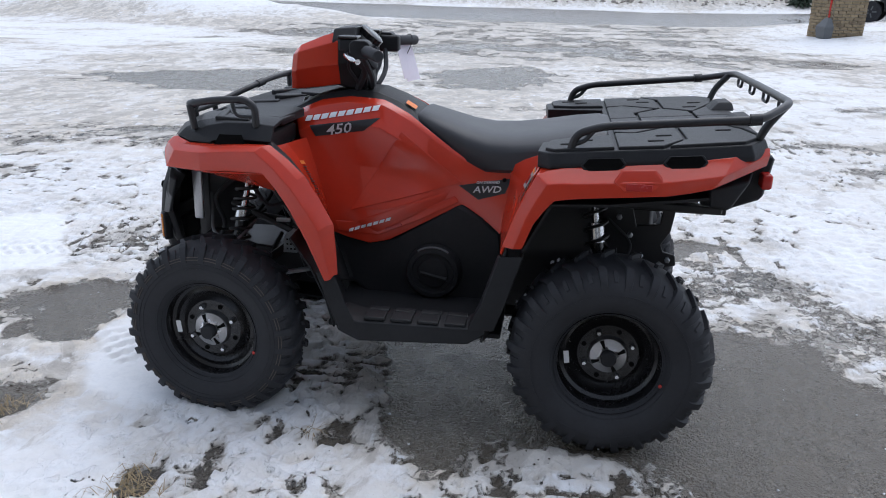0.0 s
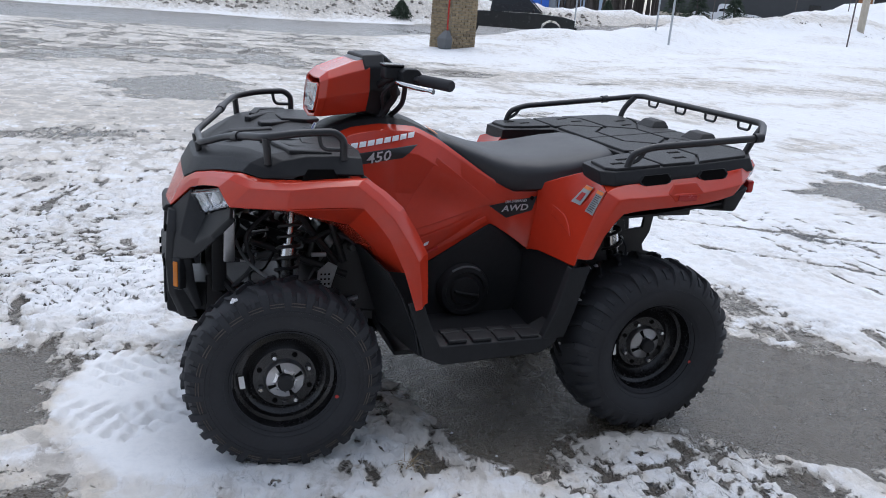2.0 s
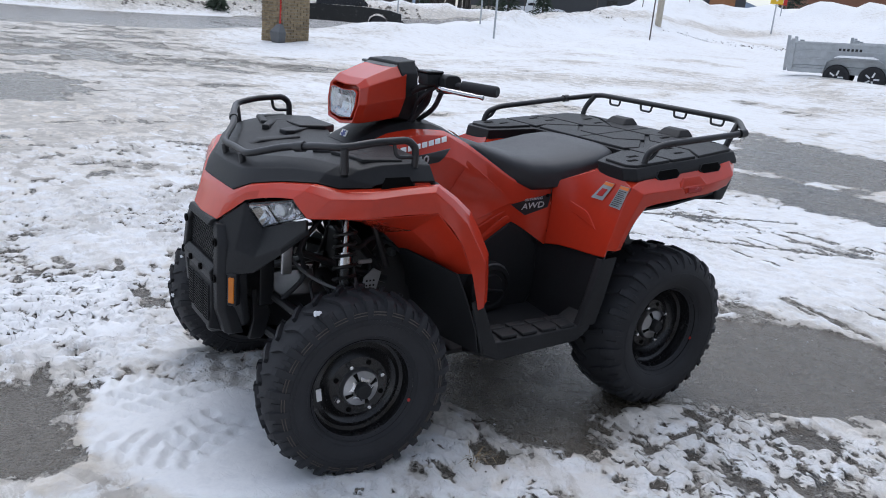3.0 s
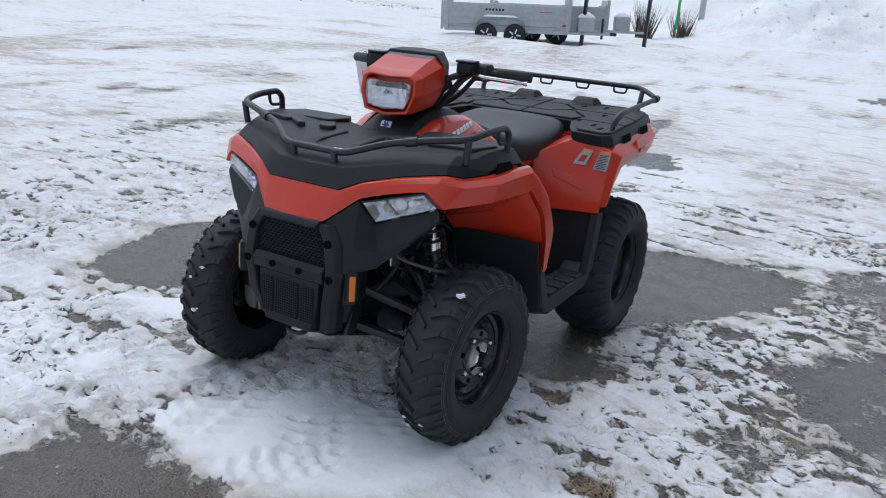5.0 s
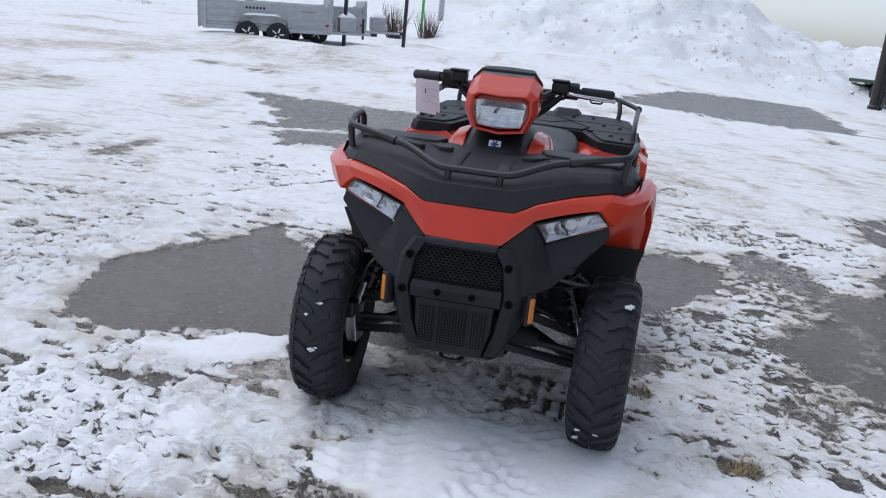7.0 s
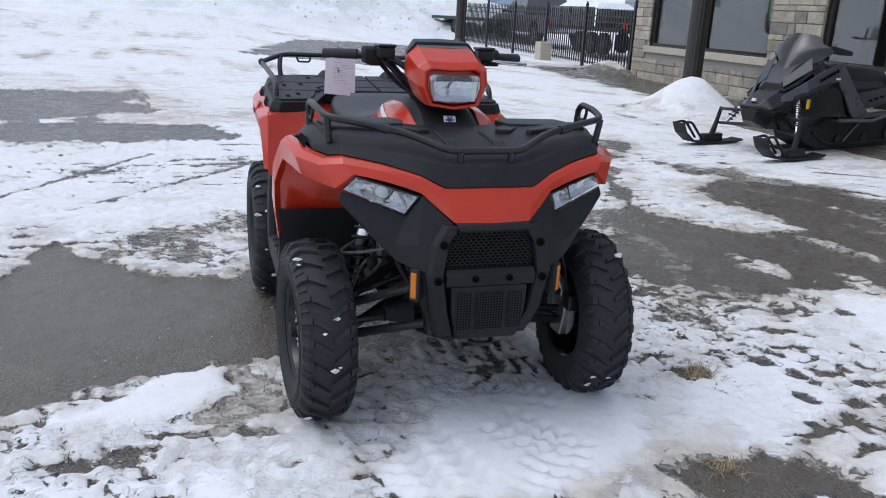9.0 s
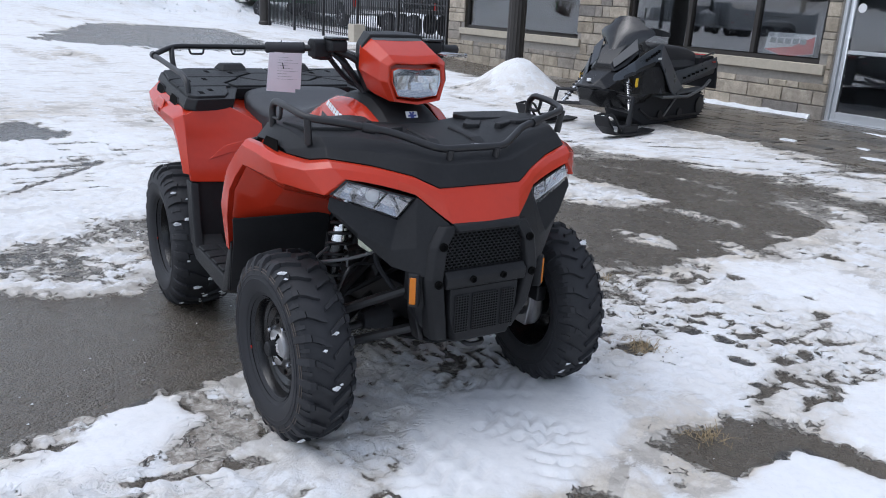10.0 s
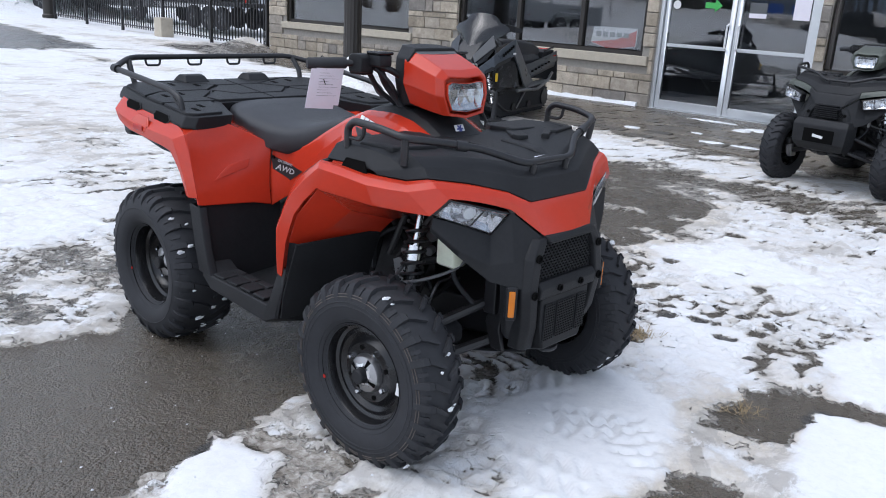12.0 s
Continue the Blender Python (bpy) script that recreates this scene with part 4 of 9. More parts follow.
def shop_door():
    d = thing("door_1", "closed double door of clear aluminium and glass", "door", kind="structure")
    x0, x1, z1 = -3.95, -1.64, 2.25
    bm = bmesh.new()
    for a, b in (((x0, WY + 0.02, 0), (x0 + 0.06, WY + 0.14, 2.6)), ((x1 - 0.06, WY + 0.02, 0), (x1, WY + 0.14, 2.6)),
                 ((x0 + 0.06, WY + 0.02, z1), (x1 - 0.06, WY + 0.14, z1 + 0.08)), ((x0 + 0.06, WY + 0.02, 2.54), (x1 - 0.06, WY + 0.14, 2.6))):
        put_span(bm, a, b)
    part("door_frame", bm, M["door_alu"], d, bevel=0.005)
    part("transom_pane", span((x0 + 0.06, WY + 0.07, z1 + 0.08), (x1 - 0.06, WY + 0.078, 2.54)), M["glass"], d)
    part("threshold", span((x0, WY - 0.03, 0.0), (x1, WY + 0.2, 0.02)), M["door_alu"], d)
    mid = (x0 + x1) / 2
    for a, b, hx in ((x0 + 0.066, mid - 0.004, mid - 0.10), (mid + 0.004, x1 - 0.066, mid + 0.06)):
        bm = bmesh.new()
        s = 0.075
        for p, q in (((a, WY + 0.05, 0.025), (a + s, WY + 0.1, z1 - 0.005)), ((b - s, WY + 0.05, 0.025), (b, WY + 0.1, z1 - 0.005)),
                     ((a + s, WY + 0.05, 0.025), (b - s, WY + 0.1, 0.15)), ((a + s, WY + 0.05, z1 - 0.1), (b - s, WY + 0.1, z1 - 0.005)),
                     ((a + s, WY + 0.055, 0.93), (b - s, WY + 0.095, 0.98))):
            put_span(bm, p, q)
        leaf = part("door_leaf", bm, M["door_alu"], d, bevel=0.004)
        for z0, z2 in ((0.15, 0.93), (0.98, z1 - 0.1)):
            g = part("pane", span((a + s, WY + 0.07, z0), (b - s, WY + 0.078, z2)), M["glass"], leaf)
            g.visible_shadow = False
        part("pull_handle", tube([(hx + 0.02, WY + 0.05, 0.95), (hx + 0.02, WY - 0.01, 0.97), (hx + 0.02, WY - 0.01, 1.28), (hx + 0.02, WY + 0.05, 1.3)], 0.014, 8), M["white_paint"], leaf, "pale vertical pull handle")
    ar = [(-3.28, 1.50), (-3.13, 1.50), (-3.13, 1.45), (-3.02, 1.54), (-3.13, 1.63), (-3.13, 1.58), (-3.28, 1.58)]
    part("arrow_sticker", prism(ar, WY + 0.064, WY + 0.068, "y"), M["green"], d, "green arrow sticker")
    bm = lathe([(0.001, 0), (0.06, 0), (0.06, 0.003), (0.001, 0.003)], 20, pose(-3.72, WY + 0.064, 1.53))
    part("round_sticker", bm, M["white_paint"], d, "small white round sticker")
    part("notice", span((-2.02, WY + 0.064, 1.4), (-1.80, WY + 0.067, 1.72)), M["paper"], d, "pale printed notice")
    part("notice", span((-2.62, WY + 0.064, 1.46), (-2.38, WY + 0.067, 1.60)), M["truck_grey"], d, "small dark printed sticker")
    part("notice", span((-2.62, WY + 0.064, 1.40), (-2.38, WY + 0.067, 1.46)), M["paper"], d, "small pale printed sticker")


shop_door()

# the sign behind the shop window: a white board with a red lozenge, its lettering drawn as bars
sg = thing("window_sign", "white and red trade sign behind the window pane", "sign")
part("board", prism([(-5.15, 1.15), (-4.36, 1.15), (-4.36, 0.88), (-4.82, 0.80), (-5.19, 0.90)], WY + 0.125, WY + 0.13, "y"), M["white_paint"], sg)
part("lozenge", prism([(-5.18, 0.905), (-4.82, 0.81), (-4.37, 0.885), (-4.37, 1.12), (-4.72, 0.965)], WY + 0.117, WY + 0.122, "y"), M["red_print"], sg, "red lozenge")
for k in range(5):
    part("letter_bar", span((-5.09 + k * 0.125, WY + 0.110, 1.0), (-4.995 + k * 0.125, WY + 0.115, 1.075)), M["label_grey"], sg)

pil = thing("pillar", "dark bronze fluted pillar in front of the shop", "pillar", at=pose(-8.74, 7.22, 0))
part("shaft", loft([[((0.145 + 0.010 * (k % 2)) * math.cos(2 * math.pi * k / 32), (0.145 + 0.010 * (k % 2)) * math.sin(2 * math.pi * k / 32), z) for k in range(32)] for z in (0.1, 4.9)]), M["frame_brown"], pil)
part("base", lathe([(0.2, -0.1), (0.2, 0.08), (0.17, 0.12)], 24, None, "z"), M["frame_brown"], pil)

# ---- the four-wheeler: x ahead, y to its left, z up, about the middle of its wheelbase ----
def tyre_bm(R, w, rim, lugs):
    """A tyre round the y axis: rounded carcass, curved chevron lugs and shoulder blocks."""
    bm = bmesh.new()
    h = w / 2
    prof = [(rim - 0.004, -h * 0.66), (rim + 0.010, -h * 0.80), (rim + 0.030, -h * 0.94), (rim + 0.062, -h), (R - 0.072, -h * 0.995),
            (R - 0.048, -h * 0.93), (R - 0.030, -h * 0.80), (R - 0.020, -h * 0.58), (R - 0.014, -h * 0.28), (R - 0.012, 0)]
    prof = prof + [(r, -a) for r, a in prof[-2::-1]]
    put_lathe(bm, prof, 72)
    bm.faces.ensure_lookup_table()
    # the caps close the bore; take them out
    caps = [f for f in bm.faces if len(f.verts) > 4]
    bmesh.ops.delete(bm, geom=caps, context="FACES")
    crown = [(0.0, 0.012), (0.28, 0.014), (0.58, 0.020), (0.80, 0.030), (0.93, 0.048), (1.0, 0.072), (1.1, 0.10)]

    def skin(v):
        a = min(abs(v) / h, 1.09)
        for (a0, d0), (a1, d1) in zip(crown, crown[1:]):
            if a <= a1:
                return R - d0 - (d1 - d0) * (a - a0) / (a1 - a0)
        return R - 0.10

    def lug(t0, line, tw, top):
        """A curved block along a line of (round, across) points, tw wide."""
        base, crest = [], []
        for k, (u, v) in enumerate(line):
            wd = tw[k] / 2
            for ring, lift, g in ((base, -0.008, 1.0), (crest, top, 0.74)):
                r = skin(v) + lift
                pair = []
                for sg in (-1, 1):
                    a = t0 + (u + sg * wd * g) / R
                    pair.append((r * math.cos(a), v * (1.0 if g == 1.0 else 0.995), r * math.sin(a)))
                ring.append(pair)
        put_loft(bm, [[b[0], c[0], c[1], b[1]] for b, c in zip(base, crest)])
    for k in range(lugs):
        t = 2 * math.pi * k / lugs
        for sgn, tt in ((1, t), (-1, t + math.pi / lugs)):
            lug(tt, [(0.0, sgn * h * 0.03), (0.010, sgn * h * 0.22), (0.024, sgn * h * 0.42), (0.032, sgn * h * 0.60)], (0.014, 0.020, 0.022, 0.024), 0.0125)
            lug(tt, [(0.034, sgn * h * 0.64), (0.037, sgn * h * 0.80), (0.038, sgn * h * 0.92), (0.038, sgn * h * 0.985)], (0.030, 0.032, 0.032, 0.028), 0.0160)
            lug(tt + math.pi / lugs, [(0.034, sgn * h * 0.70), (0.036, sgn * h * 0.84), (0.037, sgn * h * 0.93)], (0.016, 0.018, 0.016), 0.006)
    # fine rings moulded on the side wall
    for sgn in (1, -1):
        for r in (R - 0.082, rim + 0.075, rim + 0.02):
            put_tube(bm, [(r * math.cos(2 * math.pi * k / 48), sgn * h * (0.992 if r > rim + 0.03 else 0.86), r * math.sin(2 * math.pi * k / 48)) for k in range(48)], 0.0022, 5, True)
    return bm


def make_wheel(at, parent, side, w, R, rear):
    """side +1: the outer face looks along +y."""
    whl = part("wheel", lathe([(0.06, -0.04), (0.06, 0.02), (0.02, 0.02)], 20), M["steel_black"], parent)
    whl.matrix_local = at
    s = side
    h = w / 2
    rim = 0.160
    part("tyre", tyre_bm(R, w, rim, 24 if rear else 26), M["rubber"], whl, "black knobbly off-road tyre", sharp=30)
    dsk = 0.020 if rear else 0.030
    prof = [(0.166, s * h * 0.80), (0.168, s * h * 0.72), (0.160, s * h * 0.70), (0.154, s * h * 0.60), (0.150, s * h * 0.34), (0.140, s * h * 0.28), (0.132, s * (h * 0.28 + 0.002)),
            (0.126, s * dsk), (0.112, s * (dsk - 0.012)), (0.094, s * (dsk + 0.004)), (0.058, s * (dsk + 0.006)),
            (0.058, s * (dsk - 0.006)), (0.092, s * (dsk - 0.010)), (0.118, s * (dsk - 0.022)), (0.134, s * -0.02), (0.150, s * -h * 0.5), (0.158, s * -h * 0.74), (0.166, s * -h * 0.8), (0.160, s * -h * 0.66), (0.146, s * 0.0)]
    bm = lathe(prof, 48)
    bmesh.ops.delete(bm, geom=[f for f in bm.faces if len(f.verts) > 4], context="FACES")
    rm = part("rim", bm, M["gloss_black"], whl, "black stamped steel rim")
    part("hub", lathe([(0.062, s * (dsk - 0.03)), (0.063, s * (dsk + 0.006)), (0.056, s * (dsk + 0.022)), (0.034, s * (dsk + 0.030)), (0.030, s * (dsk + 0.028))], 24), M["alu"], whl, "bright cast hub")
    for k in range(4):
        a = 2 * math.pi * k / 4 + 0.35
        c, z = math.cos(a), math.sin(a)
        bm = loft([[((rr * math.cos(a + q)), s * yy, rr * math.sin(a + q)) for rr, q, yy in ((0.026, -0.5, dsk + 0.029), (0.058, -0.52, dsk + 0.012), (0.058, 0.52, dsk + 0.012), (0.026, 0.5, dsk + 0.029))],
                   [((rr * math.cos(a + q)), s * yy, rr * math.sin(a + q)) for rr, q, yy in ((0.028, -0.45, dsk + 0.035), (0.056, -0.48, dsk + 0.020), (0.056, 0.48, dsk + 0.020), (0.028, 0.45, dsk + 0.035))]])
        part("hub_rib", bm, M["alu"] if rear else M["chrome"], whl, bevel=0.002)
        a += math.pi / 4
        # hub pockets are not cut: thin near-black plates paint their shade
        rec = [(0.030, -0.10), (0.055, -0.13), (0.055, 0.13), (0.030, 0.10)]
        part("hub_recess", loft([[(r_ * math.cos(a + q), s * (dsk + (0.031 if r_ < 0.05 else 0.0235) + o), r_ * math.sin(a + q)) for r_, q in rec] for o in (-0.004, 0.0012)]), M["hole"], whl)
        nut = lathe([(0.010, s * dsk), (0.010, s * (dsk + 0.016)), (0.006, s * (dsk + 0.021))], 6, pose(0.078 * math.cos(a), 0, 0.078 * math.sin(a)))
        part("wheel_nut", nut, M["chrome"], whl)
        hole = lathe([(0.008, s * (dsk + 0.003)), (0.008, s * (dsk + 0.0075))], 10, pose(0.080 * math.cos(a + 0.8), 0, 0.080 * math.sin(a + 0.8)))
        part("bolt_hole", hole, M["hole"], whl)
    if not rear:
        for dr, dv in ((0.046, 0.935), (0.054, 0.965)):
            part("mould_line", tube([((R - dr) * math.cos(2 * math.pi * k / 64), s * h * dv, (R - dr) * math.sin(2 * math.pi * k / 64)) for k in range(64)], 0.0016, 5, True), M["trunk"], whl, "thin brown mould line")
    part("axle_cap", lathe([(0.024, s * (dsk + 0.02)), (0.024, s * (dsk + 0.050)), (0.020, s * (dsk + 0.054))], 20), M["black"], whl)
    part("balance_sticker", box((0, 0, 0), (0.016, 0.002, 0.040), pose(0.126, s * (h * 0.36), -0.012, 0, 8, 0)), M["white_paint"], whl, "white balance sticker")
    part("paint_dot", lathe([(0.006, s * (h * 0.80)), (0.006, s * (h * 0.815))], 10, pose(-0.155, 0, -0.055)), M["redlens"], whl, "red paint dot")
    return whl


def snow_clumps(whl, R, w_, n, seed, side):
    rng = random.Random(seed)
    for k in range(n):
        a = math.radians(rng.uniform(-60, 70))
        v = rng.uniform(-0.35, 0.48) * w_ * side
        q = rng.uniform(0.004, 0.012)
        bm = bmesh.new()
        bmesh.ops.create_icosphere(bm, subdivisions=2, radius=1.0)
        for vt in bm.verts:
            vt.co *= 1 + 1.0 * noise.noise(vt.co * 2.4 + Vector((seed * 3.7, k * 5.3, 0)))
            vt.co = Vector((vt.co.x * q * 0.4, vt.co.y * q * 1.3, vt.co.z * q * 0.7))
        bm.transform(pose(0, 0, 0, 0, -math.degrees(a), 0) @ Matrix.Translation((R - 0.004, v, 0)))
        part("snow_clump", bm, M["snow"], whl, "clump of snow caught in the tread")


def coil_pts(a, b, r, turns, n=14):
    a, b = Vector(a), Vector(b)
    d = (b - a).normalized()
    u = d.orthogonal().normalized()
    w = d.cross(u)
    k = int(turns * n)
    return [a + (b - a) * (i / k) + (u * math.cos(2 * math.pi * i / n) + w * math.sin(2 * math.pi * i / n)) * r for i in range(k + 1)]


def shock(parent, top, bot, r=0.034):
    s = part("shock_absorber", tube([top, Vector(top).lerp(Vector(bot), 0.5)], 0.012, 12), M["chrome"], parent)
    part("damper_body", tube([Vector(top).lerp(Vector(bot), 0.30), bot], 0.022, 14), M["gloss_black"], s)
    part("collar", tube([Vector(top).lerp(Vector(bot), 0.30), Vector(top).lerp(Vector(bot), 0.44)], 0.027, 14), M["chrome"], s, "bright threaded collar")
    part("lower_eye", tube([Vector(top).lerp(Vector(bot), 0.88), Vector(bot)], 0.020, 12), M["chrome"], s, "bright lower shock eye")
    part("spring", tube(coil_pts(Vector(top).lerp(Vector(bot), 0.08), Vector(top).lerp(Vector(bot), 0.84), r, 7.5), 0.0055, 7), M["steel_black"], s, "black coil spring")
    part("spring_seat", tube([Vector(top).lerp(Vector(bot), 0.83), Vector(top).lerp(Vector(bot), 0.87)], r + 0.006, 16), M["steel_black"], s)
    return s


def bars(parent, name, spots, mat, label=""):
    """Short raised bars that stand for lettering too small to read, or for a maker's name."""
    bm = bmesh.new()
    for c, s, m in spots:
        put_box(bm, c, s, m)
    return part(name, bm, mat, parent, label)


def patch(corners, out, thick=0.0012):
    """A thin decal on a skin: its corners pushed out by a little."""
    o = Vector(out).normalized()
    a = [Vector(c) + o * 0.004 for c in corners]
    return loft([a, [c + o * thick for c in a]])


def ease(pts, k=3):
    """A smooth run through a row of points, ends kept."""
    P_ = [Vector(p) for p in pts]
    out = []
    for i in range(len(P_) - 1):
        a, b, c, d = P_[max(i - 1, 0)], P_[i], P_[i + 1], P_[min(i + 2, len(P_) - 1)]
        m0, m1 = (c - a) * 0.17, (d - b) * 0.17
        for j in range(k):
            t = j / k
            t2, t3 = t * t, t * t * t
            out.append(tuple(b * (2 * t3 - 3 * t2 + 1) + m0 * (t3 - 2 * t2 + t) + c * (-2 * t3 + 3 * t2) + m1 * (t3 - t2)))
    out.append(tuple(P_[-1]))
    return out


def build_atv(name, label, at, red, rack=True, older=False):
    A = thing(name, label, "quad bike", at=at)
    both = (1, -1)

    def mir(pts, s):
        return [(x, s * y, z) for x, y, z in pts]

    # ---------- wheels
    for s in both:
        wf = make_wheel(pose(0.632, s * 0.494, 0.294, 0, 0, (-3.8 if s > 0 else 3.0) if not older else 0), A, s, 0.182, 0.304, False)
        wr = make_wheel(pose(-0.638, s * 0.482, 0.310), A, s, 0.262, 0.316, True)
        if not older:
            snow_clumps(wf, 0.304, 0.17, 7 if s < 0 else 6, 3 + s, s)
            snow_clumps(wr, 0.316, 0.25, 28 if s < 0 else 5, 8 + s, s)

    # ---------- chassis
    bm = bmesh.new()
    put_span(bm, (-0.75, -0.17, 0.30), (0.20, 0.17, 0.42))
    put_loft(bm, [[(0.20, y, z) for y, z in ((-0.17, 0.30), (0.17, 0.30), (0.17, 0.44), (-0.17, 0.44))], [(0.92, y, z) for y, z in ((-0.10, 0.36), (0.10, 0.36), (0.10, 0.46), (-0.10, 0.46))]])
    part("frame", bm, M["steel_black"], A, bevel=0.01)
    part("engine", loft([[(x, y * k, z) for y, z in ((-0.17, 0.34), (0.17, 0.34), (0.19, 0.52), (0.12, 0.80), (-0.12, 0.80), (-0.19, 0.52))] for x, k in ((0.30, 0.7), (0.18, 1), (-0.62, 1), (-0.78, 0.8))]), M["steel_black"], A, bevel=0.02)
    for s in both:
        # front suspension
        for z0, z1 in ((0.36, 0.27), (0.50, 0.38)):
            bm = bmesh.new()
            put_tube(bm, [(0.80, s * 0.12, z0), (0.65, s * 0.40, z1)], 0.016, 8)
            put_tube(bm, [(0.46, s * 0.12, z0), (0.63, s * 0.40, z1)], 0.016, 8)
            part("suspension_arm", bm, M["steel_black"], A)
        part("knuckle", loft([[(0.60, s * 0.39, 0.22), (0.68, s * 0.39, 0.22), (0.68, s * 0.43, 0.22), (0.60, s * 0.43, 0.22)],
                              [(0.59, s * 0.40, 0.32), (0.69, s * 0.40, 0.32), (0.69, s * 0.46, 0.32), (0.59, s * 0.46, 0.32)],
                              [(0.61, s * 0.37, 0.45), (0.66, s * 0.37, 0.45), (0.66, s * 0.40, 0.45), (0.61, s * 0.40, 0.45)]]), M["alu"], A, "cast aluminium knuckle", bevel=0.006)
        bt = part("axle_boot", lathe([(0.045 - 0.004 * (k % 2) - 0.002 * k, 0.16 + 0.012 * k) for k in range(9)], 20, pose(0.636, 0, 0.335) @ Matrix.Diagonal((1, s, 1, 1))), M["rubber"], A)
        part("half_shaft", tube([(0.636, s * 0.1, 0.34), (0.636, s * 0.44, 0.306)], 0.014, 10), M["steel_black"], A)
        part("tie_rod", tube([(0.56, s * 0.06, 0.48), (0.55, s * 0.40, 0.36)], 0.009, 8), M["steel_black"], A)
        part("brake_disc", lathe([(0.05, s * 0.0), (0.095, s * 0.0), (0.095, s * 0.005), (0.05, s * 0.005)], 28, pose(0.636, s * 0.42, 0.306)), M["alu"], A)
        part("brake_caliper", box((0.70, s * 0.415, 0.36), (0.07, 0.045, 0.06)), M["steel_black"], A, bevel=0.008)
        part("brake_hose", tube(curve_pts([(0.60, s * 0.10, 0.58), (0.66, s * 0.22, 0.54), (0.72, s * 0.34, 0.555), (0.70, s * 0.40, 0.40)]), 0.005, 6), M["steel_black"], A)
        shock(A, (0.585, s * 0.285, 0.745), (0.622, s * 0.375, 0.425))
        # rear suspension
        for dx in (-0.1, 0.1):
            part("suspension_arm", tube([(-0.62 + dx, s * 0.12, 0.37), (-0.638 + dx * 0.4, s * 0.40, 0.26)], 0.017, 8), M["steel_black"], A)
        part("suspension_arm", tube([(-0.72, s * 0.12, 0.50), (-0.66, s * 0.38, 0.42)], 0.015, 8), M["steel_black"], A)
        part("half_shaft", tube([(-0.638, s * 0.1, 0.34), (-0.638, s * 0.42, 0.31)], 0.016, 10), M["steel_black"], A)
        part("knuckle", box((-0.638, s * 0.39, 0.32), (0.09, 0.06, 0.22)), M["steel_black"], A, bevel=0.01)
        shock(A, (-0.56, s * 0.27, 0.80), (-0.62, s * 0.36, 0.36), 0.036)
    part("tow_hook", tube(fillet([(0.84, 0.035, 0.345), (0.93, 0.035, 0.325), (0.93, -0.035, 0.325), (0.84, -0.035, 0.345)], 0.03), 0.008, 8), M["steel_black"], A)
    part("coolant_bottle", loft([[(x, y - 0.255, z) for x, y in ((0.66, -0.035), (0.74, -0.035), (0.74, 0.03), (0.66, 0.03))] for z, in ((0.60,), (0.70,))]), M["cream"], A, "translucent coolant bottle", bevel=0.01)
    part("radiator_guard", box((0.775, 0.275, 0.67), (0.035, 0.012, 0.17)), M["alu"], A, bevel=0.004)
    part("radiator", box((0.80, 0.0, 0.60), (0.05, 0.36, 0.30)), M["steel_black"], A, bevel=0.006)
    for k, (p, q) in enumerate((((0.70, 0.16, 0.62), (0.38, 0.20, 0.50)), ((0.60, 0.18, 0.78), (0.42, 0.22, 0.55)), ((0.52, 0.12, 0.40), (0.35, 0.22, 0.72)))):
        for s in both:
            part("frame_tube", tube([(p[0], s * p[1], p[2]), (q[0], s * q[1], q[2])], 0.013, 8), M["steel_black"], A)
    for s in both:
        part("steering_link", tube([(0.47, s * 0.2, 0.78), (0.40, s * 0.24, 0.56)], 0.012, 8), M["steel_black"], A)
        part("brake_hose", tube(curve_pts([(0.56, s * 0.30, 0.60), (0.60, s * 0.40, 0.555), (0.68, s * 0.37, 0.57), (0.73, s * 0.27, 0.60), (0.76, s * 0.20, 0.66)]), 0.0055, 7), M["grey_plastic"], A)
        part("wiring_loom", tube(curve_pts([(0.64, s * 0.22, 0.74), (0.72, s * 0.25, 0.66), (0.70, s * 0.24, 0.56), (0.76, s * 0.20, 0.47)]), 0.008, 7), M["rubber"], A)
        part("subframe_bracket", loft([mir(r, s) for r in ([(0.80, 0.135, 0.50), (0.84, 0.135, 0.50), (0.84, 0.155, 0.50), (0.80, 0.155, 0.50)], [(0.78, 0.15, 0.42), (0.84, 0.15, 0.40), (0.84, 0.17, 0.40), (0.78, 0.17, 0.42)], [(0.80, 0.14, 0.33), (0.85, 0.14, 0.33), (0.85, 0.16, 0.33), (0.80, 0.16, 0.33)])]), M["steel_black"], A, bevel=0.004)

    # ---------- red front bodywork, left and right halves
    U = [(0.902, 0, 0.829), (0.900, 0.144, 0.829), (0.866, 0.212, 0.862), (0.806, 0.314, 0.886), (0.752, 0.432, 0.904), (0.700, 0.464, 0.893), (0.614, 0.502, 0.899), (0.410, 0.540, 0.913), (0.300, 0.556, 0.828), (0.214, 0.556, 0.684), (0.203, 0.558, 0.522)]
    Rg = [(0.930, 0, 0.780), (0.925, 0.131, 0.779), (0.885, 0.214, 0.836), (0.836, 0.312, 0.866), (0.790, 0.430, 0.884), (0.738, 0.496, 0.872), (0.630, 0.556, 0.880), (0.446, 0.580, 0.898), (0.336, 0.596, 0.800), (0.252, 0.594, 0.668), (0.224, 0.572, 0.508)]
    L = [(0.957, 0, 0.732), (0.945, 0.121, 0.731), (0.886, 0.213, 0.811), (0.851, 0.310, 0.839), (0.816, 0.405, 0.856), (0.790, 0.456, 0.808), (0.640, 0.536, 0.820), (0.428, 0.572, 0.832), (0.345, 0.592, 0.736), (0.292, 0.586, 0.630), (0.244, 0.568, 0.500)]
    In = [(x - 0.02, max(0, y - 0.03), z - 0.006) for x, y, z in L]
